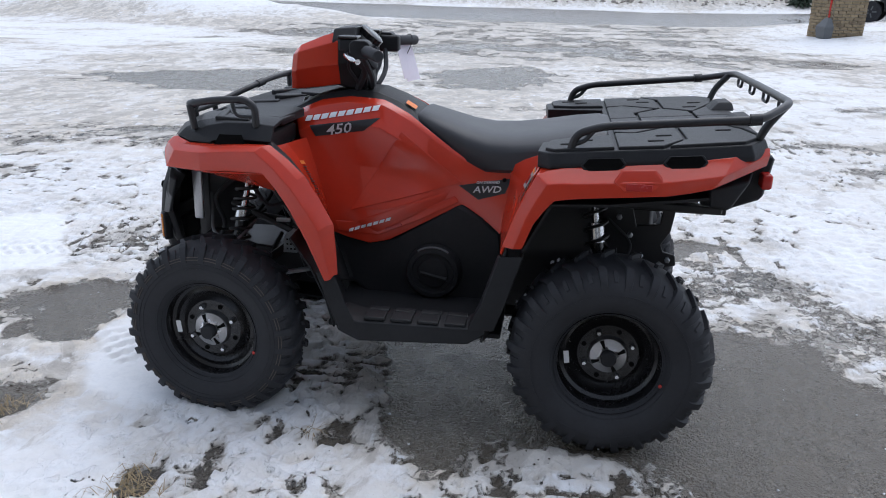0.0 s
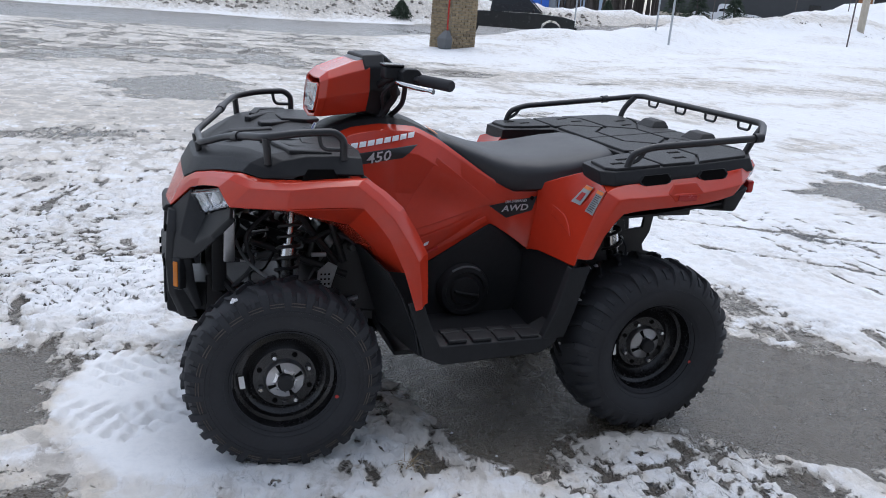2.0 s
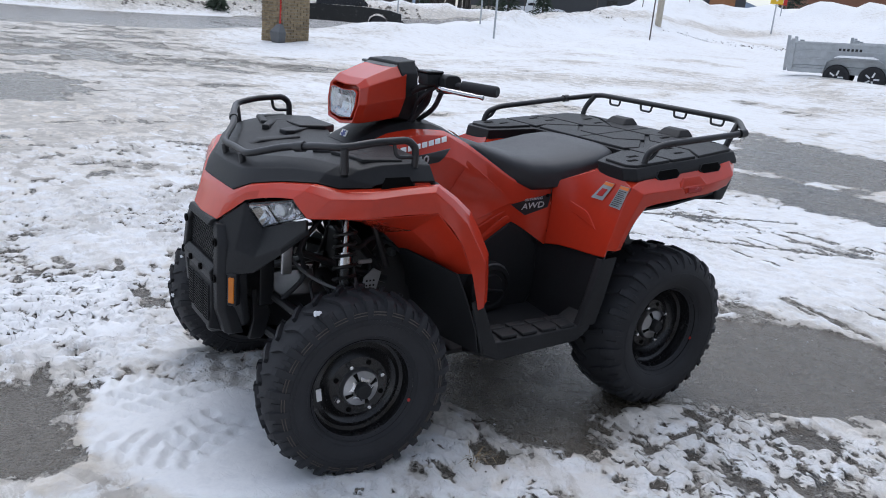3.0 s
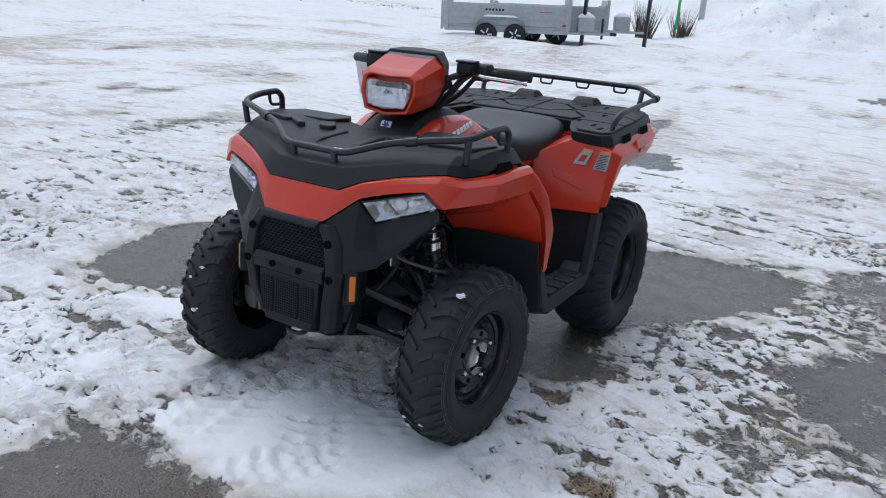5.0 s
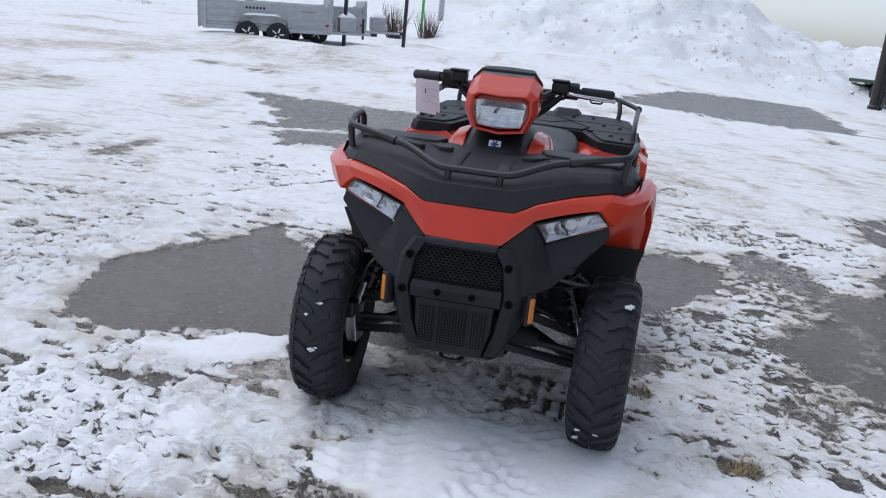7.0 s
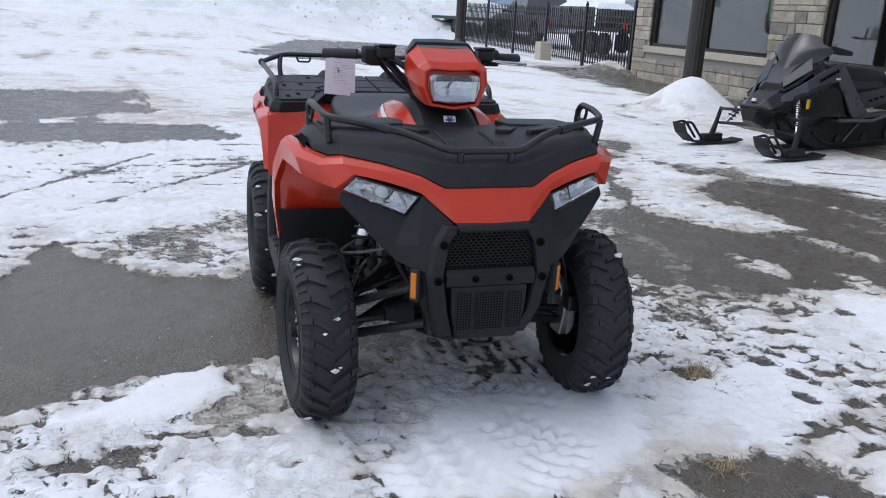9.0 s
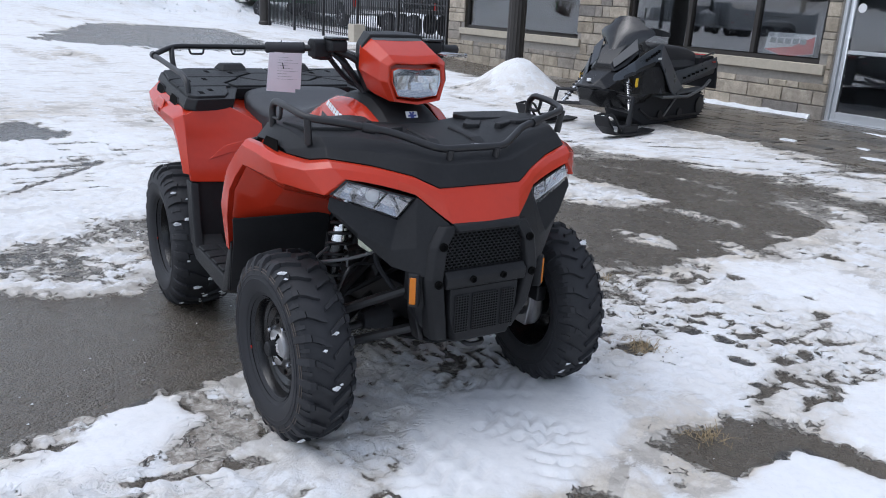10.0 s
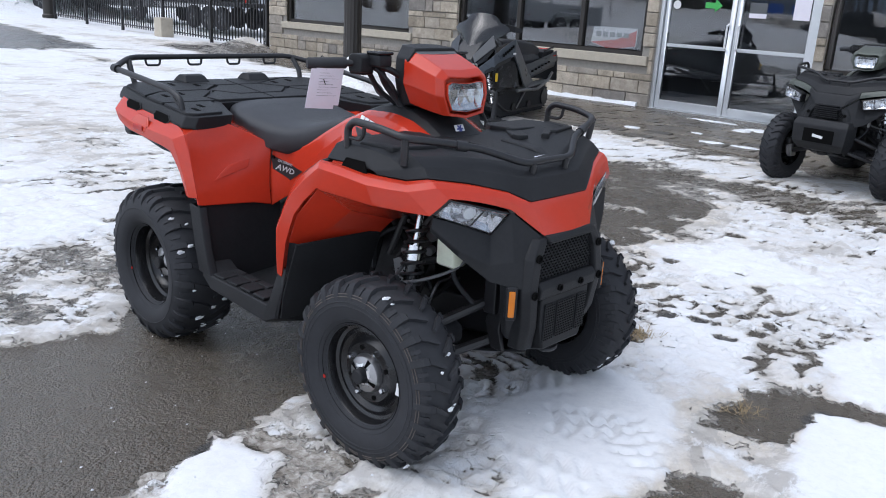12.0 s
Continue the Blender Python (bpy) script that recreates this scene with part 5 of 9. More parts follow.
    Mid = [tuple(0.5 * (Vector(a) + Vector(b)) + Vector((0, 0, 0.006))) for a, b in zip(U, Rg)]
    run = lambda r: [(x, -y, z) for x, y, z in ease(r, 2)[:0:-1]] + ease(r, 2)
    ff = part("front_fender", sheet([run(r) for r in (U, Mid, Rg, L, In)], 0.009), red, A, "orange-red front fender and nose" if red is M["red"] else "sage front fender and nose", bevel=0.0035, seg=2, crease=13, sharp=30)
    for s in both:
        # red inner arch and black splash guard behind the wheel
        o = [(0.752, 0.440, 0.806), (0.622, 0.520, 0.818), (0.412, 0.552, 0.829), (0.330, 0.570, 0.733), (0.276, 0.564, 0.628)]
        i1 = [(0.68, 0.39, 0.792), (0.57, 0.43, 0.780), (0.432, 0.44, 0.750), (0.352, 0.45, 0.680), (0.300, 0.45, 0.595)]
        i2 = [(0.66, 0.25, 0.780), (0.54, 0.25, 0.745), (0.425, 0.25, 0.690), (0.360, 0.25, 0.630), (0.320, 0.25, 0.570)]
        part("inner_arch", sheet([mir(r, s) for r in (o, i1, i2)], 0.006), red, A, bevel=0.002)
        o = [(0.342, 0.584, 0.640), (0.285, 0.566, 0.545), (0.235, 0.560, 0.430), (0.215, 0.556, 0.345)]
        i1 = [(0.352, 0.42, 0.640), (0.300, 0.42, 0.52), (0.262, 0.42, 0.42), (0.235, 0.42, 0.340)]
        i2 = [(0.362, 0.25, 0.640), (0.315, 0.25, 0.50), (0.285, 0.25, 0.40), (0.262, 0.25, 0.340)]
        part("splash_guard", sheet([mir(r, s) for r in (o, i1, i2)], 0.008), M["black"], A, bevel=0.003)
        part("fender_flap", sheet([mir(r, s) for r in ([(0.270, 0.572, 0.530), (0.236, 0.566, 0.43), (0.204, 0.562, 0.335)], [(0.222, 0.556, 0.535), (0.196, 0.555, 0.44), (0.16, 0.555, 0.345)])], 0.008), M["black"], A, bevel=0.003)
        # black vent strip where fender meets tank
        part("vent_strip", sheet([mir(r, s) for r in ([(0.425, 0.50, 0.925), (0.36, 0.505, 0.87), (0.30, 0.51, 0.80)], [(0.405, 0.535, 0.912), (0.342, 0.552, 0.855), (0.285, 0.556, 0.79)])], 0.012), M["black"], A, bevel=0.003)
        web = part("fender_web", sheet([mir(r, s) for r in ([(0.44, 0.52, 0.895), (0.36, 0.535, 0.84), (0.28, 0.55, 0.765), (0.225, 0.545, 0.64)], [(0.42, 0.36, 0.885), (0.37, 0.36, 0.82), (0.33, 0.36, 0.74), (0.30, 0.36, 0.63)], [(0.40, 0.22, 0.88), (0.37, 0.225, 0.80), (0.34, 0.235, 0.70), (0.31, 0.235, 0.58)])], 0.006), red, A, bevel=0.002)

        if not older and s > 0:
            sk = skin(web, ff)
            ray_ = (0.345, -0.885, -0.31)

            def on_web(u0, u1, v0, v1):
                """Corners of a stretch of the label that runs down behind the vent strip."""
                a, b, c, d = [Vector(q) - Vector(ray_) * 0.25 for q in ((0.319, 0.52, 0.884), (0.302, 0.52, 0.889), (0.241, 0.52, 0.776), (0.255, 0.52, 0.771))]
                f = lambda u, v: tuple(a.lerp(d, u).lerp(b.lerp(c, u), v))
                return [f(u0, v0), f(u0, v1), f(u1, v1), f(u1, v0)]
            part("fender_label", put_decal(bmesh.new(), sk, on_web(0.0, 0.10, 0.0, 1.0), ray_, 0.0015, 2, 2), M["orange_ink"], web, "small orange warning label", sharp=60)
            bm = bmesh.new()
            for k in range(12):
                u0 = 0.16 + 0.068 * k
                put_decal(bm, sk, on_web(u0, u0 + 0.034, 0.1, 0.95 - 0.12 * (k * 5 % 3)), ray_, 0.0015, 1, 2)
            part("print_bar", bm, M["ink"], web, "rows of small black print", sharp=60)

    # ---------- black front rack deck
    st = [
        [(0.905, 0, 0.832), (0.878, 0, 0.890), (0.81, 0, 0.922), (0.70, 0, 0.940), (0.60, 0, 0.948), (0.47, 0, 0.955)],
        [(0.903, 0.142, 0.832), (0.872, 0.130, 0.892), (0.80, 0.118, 0.928), (0.70, 0.11, 0.944), (0.60, 0.10, 0.950), (0.47, 0.10, 0.955)],
        [(0.868, 0.213, 0.865), (0.836, 0.205, 0.906), (0.765, 0.20, 0.940), (0.66, 0.20, 0.955), (0.56, 0.19, 0.962), (0.44, 0.19, 0.960)],
        [(0.808, 0.315, 0.890), (0.780, 0.308, 0.924), (0.720, 0.305, 0.952), (0.63, 0.30, 0.966), (0.53, 0.30, 0.972), (0.41, 0.30, 0.968)],
        [(0.753, 0.431, 0.907), (0.728, 0.424, 0.932), (0.680, 0.420, 0.955), (0.60, 0.42, 0.970), (0.51, 0.42, 0.976), (0.41, 0.42, 0.972)],
        [(0.700, 0.464, 0.897), (0.682, 0.464, 0.925), (0.640, 0.466, 0.946), (0.575, 0.478, 0.962), (0.49, 0.486, 0.966), (0.415, 0.486, 0.960)],
        [(0.616, 0.503, 0.902), (0.604, 0.506, 0.910), (0.580, 0.510, 0.914), (0.54, 0.514, 0.916), (0.48, 0.520, 0.919), (0.414, 0.522, 0.917)],
    ]
    rows = [flip(r) for r in st[:0:-1]] + st
    deck = part("front_rack", sheet(rows, 0.012), M["black"], A, "black moulded front rack", bevel=0.005, seg=2, sharp=25)
    for s in both:
        # notch drawn as a near-black plate, its inner shade put into the colour
        part("rack_notch", loft([[(0.49, s * 0.528, 0.903), (0.595, s * 0.518, 0.901), (0.578, s * 0.512, 0.932), (0.505, s * 0.520, 0.934)], [(0.49, s * 0.531, 0.903), (0.595, s * 0.521, 0.901), (0.578, s * 0.515, 0.932), (0.505, s * 0.523, 0.934)]]), M["hole"], deck)
        part("rack_rib", prism([(0.50, s * 0.47), (0.62, s * 0.445), (0.655, s * 0.30), (0.635, s * 0.28), (0.60, s * 0.41), (0.50, s * 0.43)], 0.955, 0.9745), M["black"], deck, bevel=0.004)
        part("rack_rib", prism([(0.44, s * 0.40), (0.60, s * 0.36), (0.68, s * 0.22), (0.66, s * 0.205), (0.58, s * 0.33), (0.44, s * 0.35)], 0.945, 0.9715), M["black"], deck, bevel=0.004)
        part("rack_rib", prism([(0.50, s * 0.27), (0.64, s * 0.16), (0.63, s * 0.12), (0.60, s * 0.12), (0.47, s * 0.22)], 0.94, 0.966), M["black"], deck, bevel=0.004)
        part("rack_pad", prism([(0.42, s * 0.40), (0.41, s * 0.20), (0.46, s * 0.17), (0.55, s * 0.19), (0.56, s * 0.30), (0.49, s * 0.39)], 0.945, 0.9735), M["black"], deck, bevel=0.004)
        part("rack_rib", sheet([[(0.862, s * 0.07, 0.893), (0.74, s * 0.06, 0.944), (0.60, s * 0.06, 0.956)], [(0.862, s * 0.10, 0.893), (0.74, s * 0.10, 0.947), (0.60, s * 0.095, 0.958)]], 0.012), M["black"], deck, bevel=0.004)
    low_ = [r[0] for r in rows]
    part("rack_skirt", sheet([low_, [(x - 0.035, y * 0.95, z - 0.05) for x, y, z in low_]], 0.006), M["black"], deck)
    for s in both:
        part("rack_underside", span((0.44, s * 0.20, 0.865), (0.60, s * 0.46, 0.930)), M["black"], deck, bevel=0.01)
    # maker's name pressed into the front face, drawn as bars
    bars(deck, "embossed_bar", [((0.880, -0.075 + k * 0.025, 0.862), (0.002, 0.016, 0.020), pose(0, 0, 0, 0, 0, 0)) for k in range(7)], M["black"])
    part("warning_label", patch([(0.80, 0.02, 0.916), (0.80, 0.10, 0.918), (0.775, 0.10, 0.926), (0.775, 0.02, 0.924)], (0.4, 0, 1)), M["paper"], deck, "pale warning label with an orange band")

    # ---------- front rail
    half = [(0.845, 0.0, 0.932), (0.850, 0.115, 0.932), (0.775, 0.235, 0.975), (0.735, 0.36, 0.998), (0.690, 0.468, 1.012), (0.60, 0.485, 1.030), (0.50, 0.490, 1.036), (0.472, 0.490, 1.015), (0.470, 0.488, 0.955)]
    path_ = [(x, -y, z) for x, y, z in half[:0:-1]] + half
    rail = part("front_rail", tube(fillet(path_, 0.035, 5), 0.0112, 12), M["steel_black"], A, "black tubular front rack rail")
    for s in both:
        part("rail_post", tube([(0.848, s * 0.083, 0.885), (0.856, s * 0.083, 0.93)], 0.011, 10), M["steel_black"], rail)
        part("rail_post", tube([(0.682, s * 0.458, 0.935), (0.690, s * 0.466, 1.010)], 0.0115, 10), M["steel_black"], rail)
        part("rail_loop", tube(fillet([(0.545, s * 0.488, 1.034), (0.535, s * 0.488, 0.985), (0.48, s * 0.489, 0.985)], 0.02), 0.006, 8), M["steel_black"], rail)
        part("rail_clamp", tube([(0.760, s * 0.285, 0.983), (0.748, s * 0.32, 0.990)], 0.0155, 10), M["steel_black"], rail)

    # ---------- headlights
    for s in both:
        q = mir([(0.880, 0.222, 0.798), (0.815, 0.398, 0.846), (0.788, 0.432, 0.806), (0.848, 0.250, 0.738)], s)
        if older:
            q = mir([(0.935, 0.265, 0.800), (0.850, 0.455, 0.850), (0.845, 0.455, 0.765), (0.925, 0.275, 0.735)], s)
        c = sum((Vector(p) for p in q), Vector()) / 4
        n = (Vector(q[1]) - Vector(q[0])).cross(Vector(q[3]) - Vector(q[0])).normalized()
        if n.x < 0:
            n = -n
        ring = lambda k, d: [tuple(c + (Vector(p) - c) * k + n * d) for p in q]
        hl = part("headlight", loft([ring(0.99, -0.040), ring(1.0, -0.003), ring(1.10, -0.006), ring(1.10, -0.05), ring(0.7, -0.06)]), M["gloss_black"], A)
        part("reflector", facets(ring(0.985, -0.002), n, 0.026, 10, 4, 5 + s, 0.006), M["reflector"], hl, "bright faceted reflector", raw=True)
        part("reflector_divider", tube([Vector(q[0]).lerp(Vector(q[1]), 0.36).lerp(c, 0.1) - n * 0.006, Vector(q[3]).lerp(Vector(q[2]), 0.36).lerp(c, 0.1) - n * 0.006], 0.0028, 6), M["gloss_black"], hl)
        part("bulb", lathe([(0.002, 0.0), (0.017, 0.004), (0.02, 0.018), (0.002, 0.024)], 14, Matrix.Translation(c - n * 0.035) @ n.to_track_quat("Y", "Z").to_matrix().to_4x4()), M["white_paint"], hl)
        part("lens", loft([ring(1.0, 0.002), ring(1.0, 0.008), ring(0.9, 0.012)]), M["lens"], hl, "clear headlight lens").visible_shadow = False

    # ---------- black bumper and grille
    for s in both:
        inner = [(0.940, 0.122, 0.728), (0.944, 0.176, 0.640), (0.946, 0.196, 0.575)]
        a = [(0.884, 0.208, 0.806), (0.920, 0.222, 0.660), (0.930, 0.232, 0.585)]
        b = [(0.842, 0.246, 0.732), (0.880, 0.285, 0.650), (0.884, 0.285, 0.602)]
        c = [(0.815, 0.345, 0.770), (0.836, 0.372, 0.700), (0.824, 0.368, 0.682)]
        d = [(0.786, 0.436, 0.802), (0.788, 0.446, 0.772), (0.772, 0.436, 0.758)]
        part("headlight_shroud", sheet([mir(r, s) for r in (inner, a, b, c, d)], 0.012), M["black"], A, bevel=0.005, seg=2, sharp=25)
        # upright bumper bar
        pts = [(0.942, 0.122, 0.724), (0.950, 0.158, 0.665), (0.956, 0.172, 0.570), (0.948, 0.152, 0.450), (0.915, 0.122, 0.356)]
        ringsb = []
        for x, y, z in mir(pts, s):
            ringsb.append([(x + 0.010, y - s * 0.018, z), (x + 0.008, y + s * 0.018, z), (x - 0.012, y + s * 0.034, z), (x - 0.050, y + s * 0.034, z), (x - 0.045, y - s * 0.020, z), (x - 0.006, y - s * 0.022, z)])
        bar = part("bumper_upright", loft(ringsb), M["black"], A, bevel=0.005, seg=2)
        for z, y, x in ((0.668, 0.156, 0.962), (0.556, 0.170, 0.968)):
            part("bolt_recess", lathe([(0.013, 0.0), (0.013, 0.006), (0.008, 0.006), (0.007, 0.002)], 14, pose(x - 0.003, s * y, z), "x"), M["hole"], bar)
        part("bumper_side", sheet([mir(r, s) for r in ([(0.950, 0.180, 0.590), (0.938, 0.172, 0.48), (0.900, 0.142, 0.375)], [(0.915, 0.240, 0.585), (0.900, 0.218, 0.485), (0.868, 0.168, 0.385)], [(0.888, 0.246, 0.60), (0.876, 0.222, 0.50), (0.850, 0.172, 0.40)])], 0.010), M["black"], A, bevel=0.004)
        if older:
            continue
        am = pose(0.924, s * 0.229, 0.537, 0, 0, s * 42)
        mk = part("marker_housing", box((0, 0, 0), (0.030, 0.034, 0.104), am), M["black"], A, bevel=0.005)
        part("amber_reflector", box((0.0155, 0, 0), (0.006, 0.019, 0.082), am), M["amber"], mk, "amber side reflector", bevel=0.002)
    part("bumper_top", loft([[(x, -w_, z) for x, w_, z in ((0.958, 0.118, 0.732), (0.970, 0.11, 0.712), (0.945, 0.11, 0.700), (0.92, 0.118, 0.732))], [(x, w_, z) for x, w_, z in ((0.958, 0.118, 0.732), (0.970, 0.11, 0.712), (0.945, 0.11, 0.700), (0.92, 0.118, 0.732))]]), M["black"], A, bevel=0.004)
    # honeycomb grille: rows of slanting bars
    # backing plate coloured near-black for the shade behind the mesh
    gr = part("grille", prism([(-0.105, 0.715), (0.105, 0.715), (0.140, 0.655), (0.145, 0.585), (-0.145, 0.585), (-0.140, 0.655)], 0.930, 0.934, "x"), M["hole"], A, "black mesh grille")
    bm = bmesh.new()
    dy, dz = 0.0165, 0.0092
    for j in range(13):
        z0 = 0.595 + j * dz
        lim = 0.138 - max(0, (z0 - 0.650)) * 0.55
        for k in range(-9, 10):
            y0 = k * dy + (dy / 2 if j % 2 else 0)
            if abs(y0) > lim:
                continue
            top_ = [(y0 - dy / 2, z0 + 0.0015), (y0 - dy / 4, z0 + dz * 0.5), (y0 + dy / 4, z0 + dz * 0.5), (y0 + dy / 2, z0 + 0.0015), (y0 + dy / 4, z0 - dz * 0.5), (y0 - dy / 4, z0 - dz * 0.5)]
            for p, q in zip(top_, top_[1:] + top_[:1]):
                put_tube(bm, [(0.946, p[0], p[1]), (0.946, q[0], q[1])], 0.0016, 4)
    part("mesh", bm, M["black"], gr, raw=False)
    part("grille_bar", loft([[(0.975, y, z), (0.955, y, z + 0.02), (0.92, y, z + 0.012), (0.92, y, z - 0.03), (0.968, y, z - 0.035)] for y, z in ((-0.145, 0.570), (0.145, 0.570))]), M["black"], A, bevel=0.004)
    for y in (-0.055, 0.055):
        part("bolt_recess", lathe([(0.011, 0.0), (0.011, 0.008), (0.007, 0.008), (0.006, 0.002)], 14, pose(0.972, y, 0.562), "x"), M["hole"], A)
    low = part("lower_plate", loft([[(0.962, -w_, z), (0.962, w_, z), (0.90, w_, z), (0.90, -w_, z)] for w_, z in ((0.126, 0.535), (0.122, 0.45), (0.098, 0.36))] + [[(0.90, -0.10, 0.34), (0.90, 0.10, 0.34), (0.84, 0.10, 0.34), (0.84, -0.10, 0.34)]]), M["black"], A, bevel=0.006)
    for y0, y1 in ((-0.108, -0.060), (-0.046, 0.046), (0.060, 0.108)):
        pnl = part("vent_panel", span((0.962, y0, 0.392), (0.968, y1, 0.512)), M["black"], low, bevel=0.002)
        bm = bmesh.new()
        # vent openings as small near-black blocks, shade painted rather than cut
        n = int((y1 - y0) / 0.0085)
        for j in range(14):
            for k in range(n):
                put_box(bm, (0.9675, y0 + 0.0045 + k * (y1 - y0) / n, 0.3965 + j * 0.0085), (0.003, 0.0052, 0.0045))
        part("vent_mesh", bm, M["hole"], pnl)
    if older:
        shift = lambda row: [(x + 0.010, y, z + 0.003) for x, y, z in [(x, -y, z) for x, y, z in row[2:0:-1]] + row[:3]]
        part("nose_cover", sheet([shift(r) for r in (U, Mid, Rg, L)], 0.012), M["black"], A, "black plastic nose between the headlights", bevel=0.004)
        bm = bmesh.new()
        for k in range(7):
            put_span(bm, (0.955, -0.10, 0.735 - 0.016 * k), (0.985, 0.10, 0.741 - 0.016 * k))
        part("grille_slat", bm, M["black"], A)
        bp = part("bumper", loft([[(x, -w_, z), (x, w_, z), (0.86, w_, z), (0.86, -w_, z)] for x, w_, z in ((1.0, 0.22, 0.62), (1.03, 0.235, 0.57), (1.03, 0.225, 0.42), (0.98, 0.19, 0.36))]), M["black"], A, "deep black front bumper", bevel=0.012, seg=2)
        # bumper hollow painted as shade on a flat near-black plate
        part("bumper_recess", span((1.028, -0.13, 0.43), (1.034, 0.13, 0.54)), M["hole"], bp)
        part("bumper_badge", loft([[(1.036, -0.045, 0.50), (1.036, 0.045, 0.485), (1.036, 0.040, 0.465), (1.036, -0.045, 0.475)], [(1.040, -0.045, 0.50), (1.040, 0.045, 0.485), (1.040, 0.040, 0.465), (1.040, -0.045, 0.475)]]), M["white_paint"], bp)
    part("skid_plate", sheet([[(0.90, -0.12, 0.345), (0.90, 0.12, 0.345)], [(0.72, -0.16, 0.300), (0.72, 0.16, 0.300)], [(0.2, -0.2, 0.285), (0.2, 0.2, 0.285)], [(-0.6, -0.2, 0.285), (-0.6, 0.2, 0.285)]], 0.008), M["black"], A)

    # ---------- tank panels and console
    cols = [
        [(0.47, 0.115, 0.950), (0.455, 0.16, 0.938), (0.43, 0.215, 0.90), (0.40, 0.235, 0.80), (0.36, 0.240, 0.66), (0.31, 0.240, 0.56)],
        [(0.37, 0.122, 0.995), (0.37, 0.17, 0.978), (0.36, 0.212, 0.92), (0.34, 0.232, 0.80), (0.30, 0.238, 0.66), (0.25, 0.238, 0.54)],
        [(0.27, 0.122, 1.010), (0.27, 0.168, 0.995), (0.26, 0.207, 0.93), (0.25, 0.206, 0.79), (0.215, 0.242, 0.645), (0.18, 0.236, 0.525)],
        [(0.15, 0.130, 1.005), (0.15, 0.165, 0.990), (0.15, 0.208, 0.92), (0.14, 0.194, 0.78), (0.12, 0.238, 0.650), (0.11, 0.230, 0.540)],
        [(0.06, 0.150, 0.965), (0.06, 0.172, 0.945), (0.06, 0.206, 0.87), (0.04, 0.196, 0.77), (0.02, 0.232, 0.685), (0.01, 0.222, 0.595)],
        [(-0.03, 0.180, 0.905), (-0.035, 0.192, 0.885), (-0.04, 0.206, 0.83), (-0.05, 0.210, 0.765), (-0.06, 0.216, 0.720), (-0.07, 0.214, 0.640)],
        [(-0.12, 0.200, 0.845), (-0.12, 0.206, 0.830), (-0.125, 0.211, 0.795), (-0.13, 0.213, 0.755), (-0.135, 0.213, 0.720), (-0.135, 0.212, 0.675)],
        [(-0.21, 0.212, 0.805), (-0.21, 0.215, 0.795), (-0.212, 0.217, 0.770), (-0.215, 0.220, 0.735), (-0.21, 0.222, 0.690), (-0.205, 0.221, 0.635)],
        [(-0.30, 0.222, 0.820), (-0.30, 0.226, 0.805), (-0.298, 0.232, 0.770), (-0.296, 0.242, 0.725), (-0.288, 0.250, 0.660), (-0.276, 0.250, 0.585)],
    ]
    for s in both:
        fine_cols = list(zip(*[ease(row) for row in zip(*cols)]))
        pan = part("tank_panel", sheet([mir(r, s) for r in fine_cols], 0.006), red, A, bevel=0.003, sharp=22, crease=20)
        if not older:
            # raised swage and lower trim
            rdg = part("panel_ridge", sheet([mir(r, s) for r in ([(0.30, 0.243, 0.600), (0.15, 0.236, 0.598), (0.0, 0.228, 0.655), (-0.11, 0.218, 0.705)], [(0.29, 0.246, 0.565), (0.15, 0.240, 0.556), (0.01, 0.230, 0.615), (-0.125, 0.219, 0.685)])], 0.006), red, pan, bevel=0.003)
            ray = (0, -s, 0)
            plate_ = part("panel_plate", put_decal(bmesh.new(), skin(pan), [(0.245, s * 0.6, 0.640), (0.078, s * 0.6, 0.910), (-0.135, s * 0.6, 0.752), (0.071, s * 0.6, 0.688)], ray, 0.0005, 8, 5, 0.0035), red, pan, bevel=0.0025, crease=40)
            plate2_ = part("panel_plate", put_decal(bmesh.new(), skin(pan), [(0.225, s * 0.6, 0.604), (-0.095, s * 0.6, 0.722), (-0.065, s * 0.6, 0.680), (0.150, s * 0.6, 0.566)], ray, 0.0005, 8, 3, 0.004), red, pan, bevel=0.0025, crease=40)
            sk = skin(pan, rdg, plate_, plate2_)

            def slant(x0, z0, w_, h, up=0.17, lean=0.3):
                """Corners of a slanted bar that runs back along the panel."""
                return [(x, s * 0.6, z) for x, z in ((x0, z0), (x0 - w_, z0 + up * w_), (x0 - w_ - lean * h, z0 + up * w_ + h), (x0 - lean * h, z0 + h))]
            dec = part("model_decal", put_decal(bmesh.new(), sk, [(0.392, s * 0.6, 0.918), (0.368, s * 0.6, 0.884), (0.205, s * 0.6, 0.908), (0.150, s * 0.6, 0.952)], ray, n=8, m=8), M["ink"], pan, "black decal under a pale model name", sharp=60)
            bm = bmesh.new()
            for k in range(9):
                put_decal(bm, sk, slant(0.412 - k * 0.0285, 0.929 + k * 0.0052, 0.0225, 0.0165), ray, 0.003, 2, 2)
            part("name_bar", bm, M["white_paint"], dec, "white bars for the model name", sharp=60)
            bm = bmesh.new()
            for k in range(7):
                put_decal(bm, sk, slant(0.252 - k * 0.0215, 0.562 + k * 0.0074, 0.0165, 0.012, 0.34), ray, 0.002, 2, 2)
            part("maker_bar", bm, M["white_paint"], pan, "white bars for the maker's name", sharp=60)
            aw = part("drive_decal", put_decal(bmesh.new(), sk, [(-0.122, s * 0.6, 0.742), (-0.298, s * 0.6, 0.780), (-0.280, s * 0.6, 0.730), (-0.190, s * 0.6, 0.698)], ray, n=8, m=4), M["ink"], pan, "black on-demand all-wheel-drive decal", sharp=60)
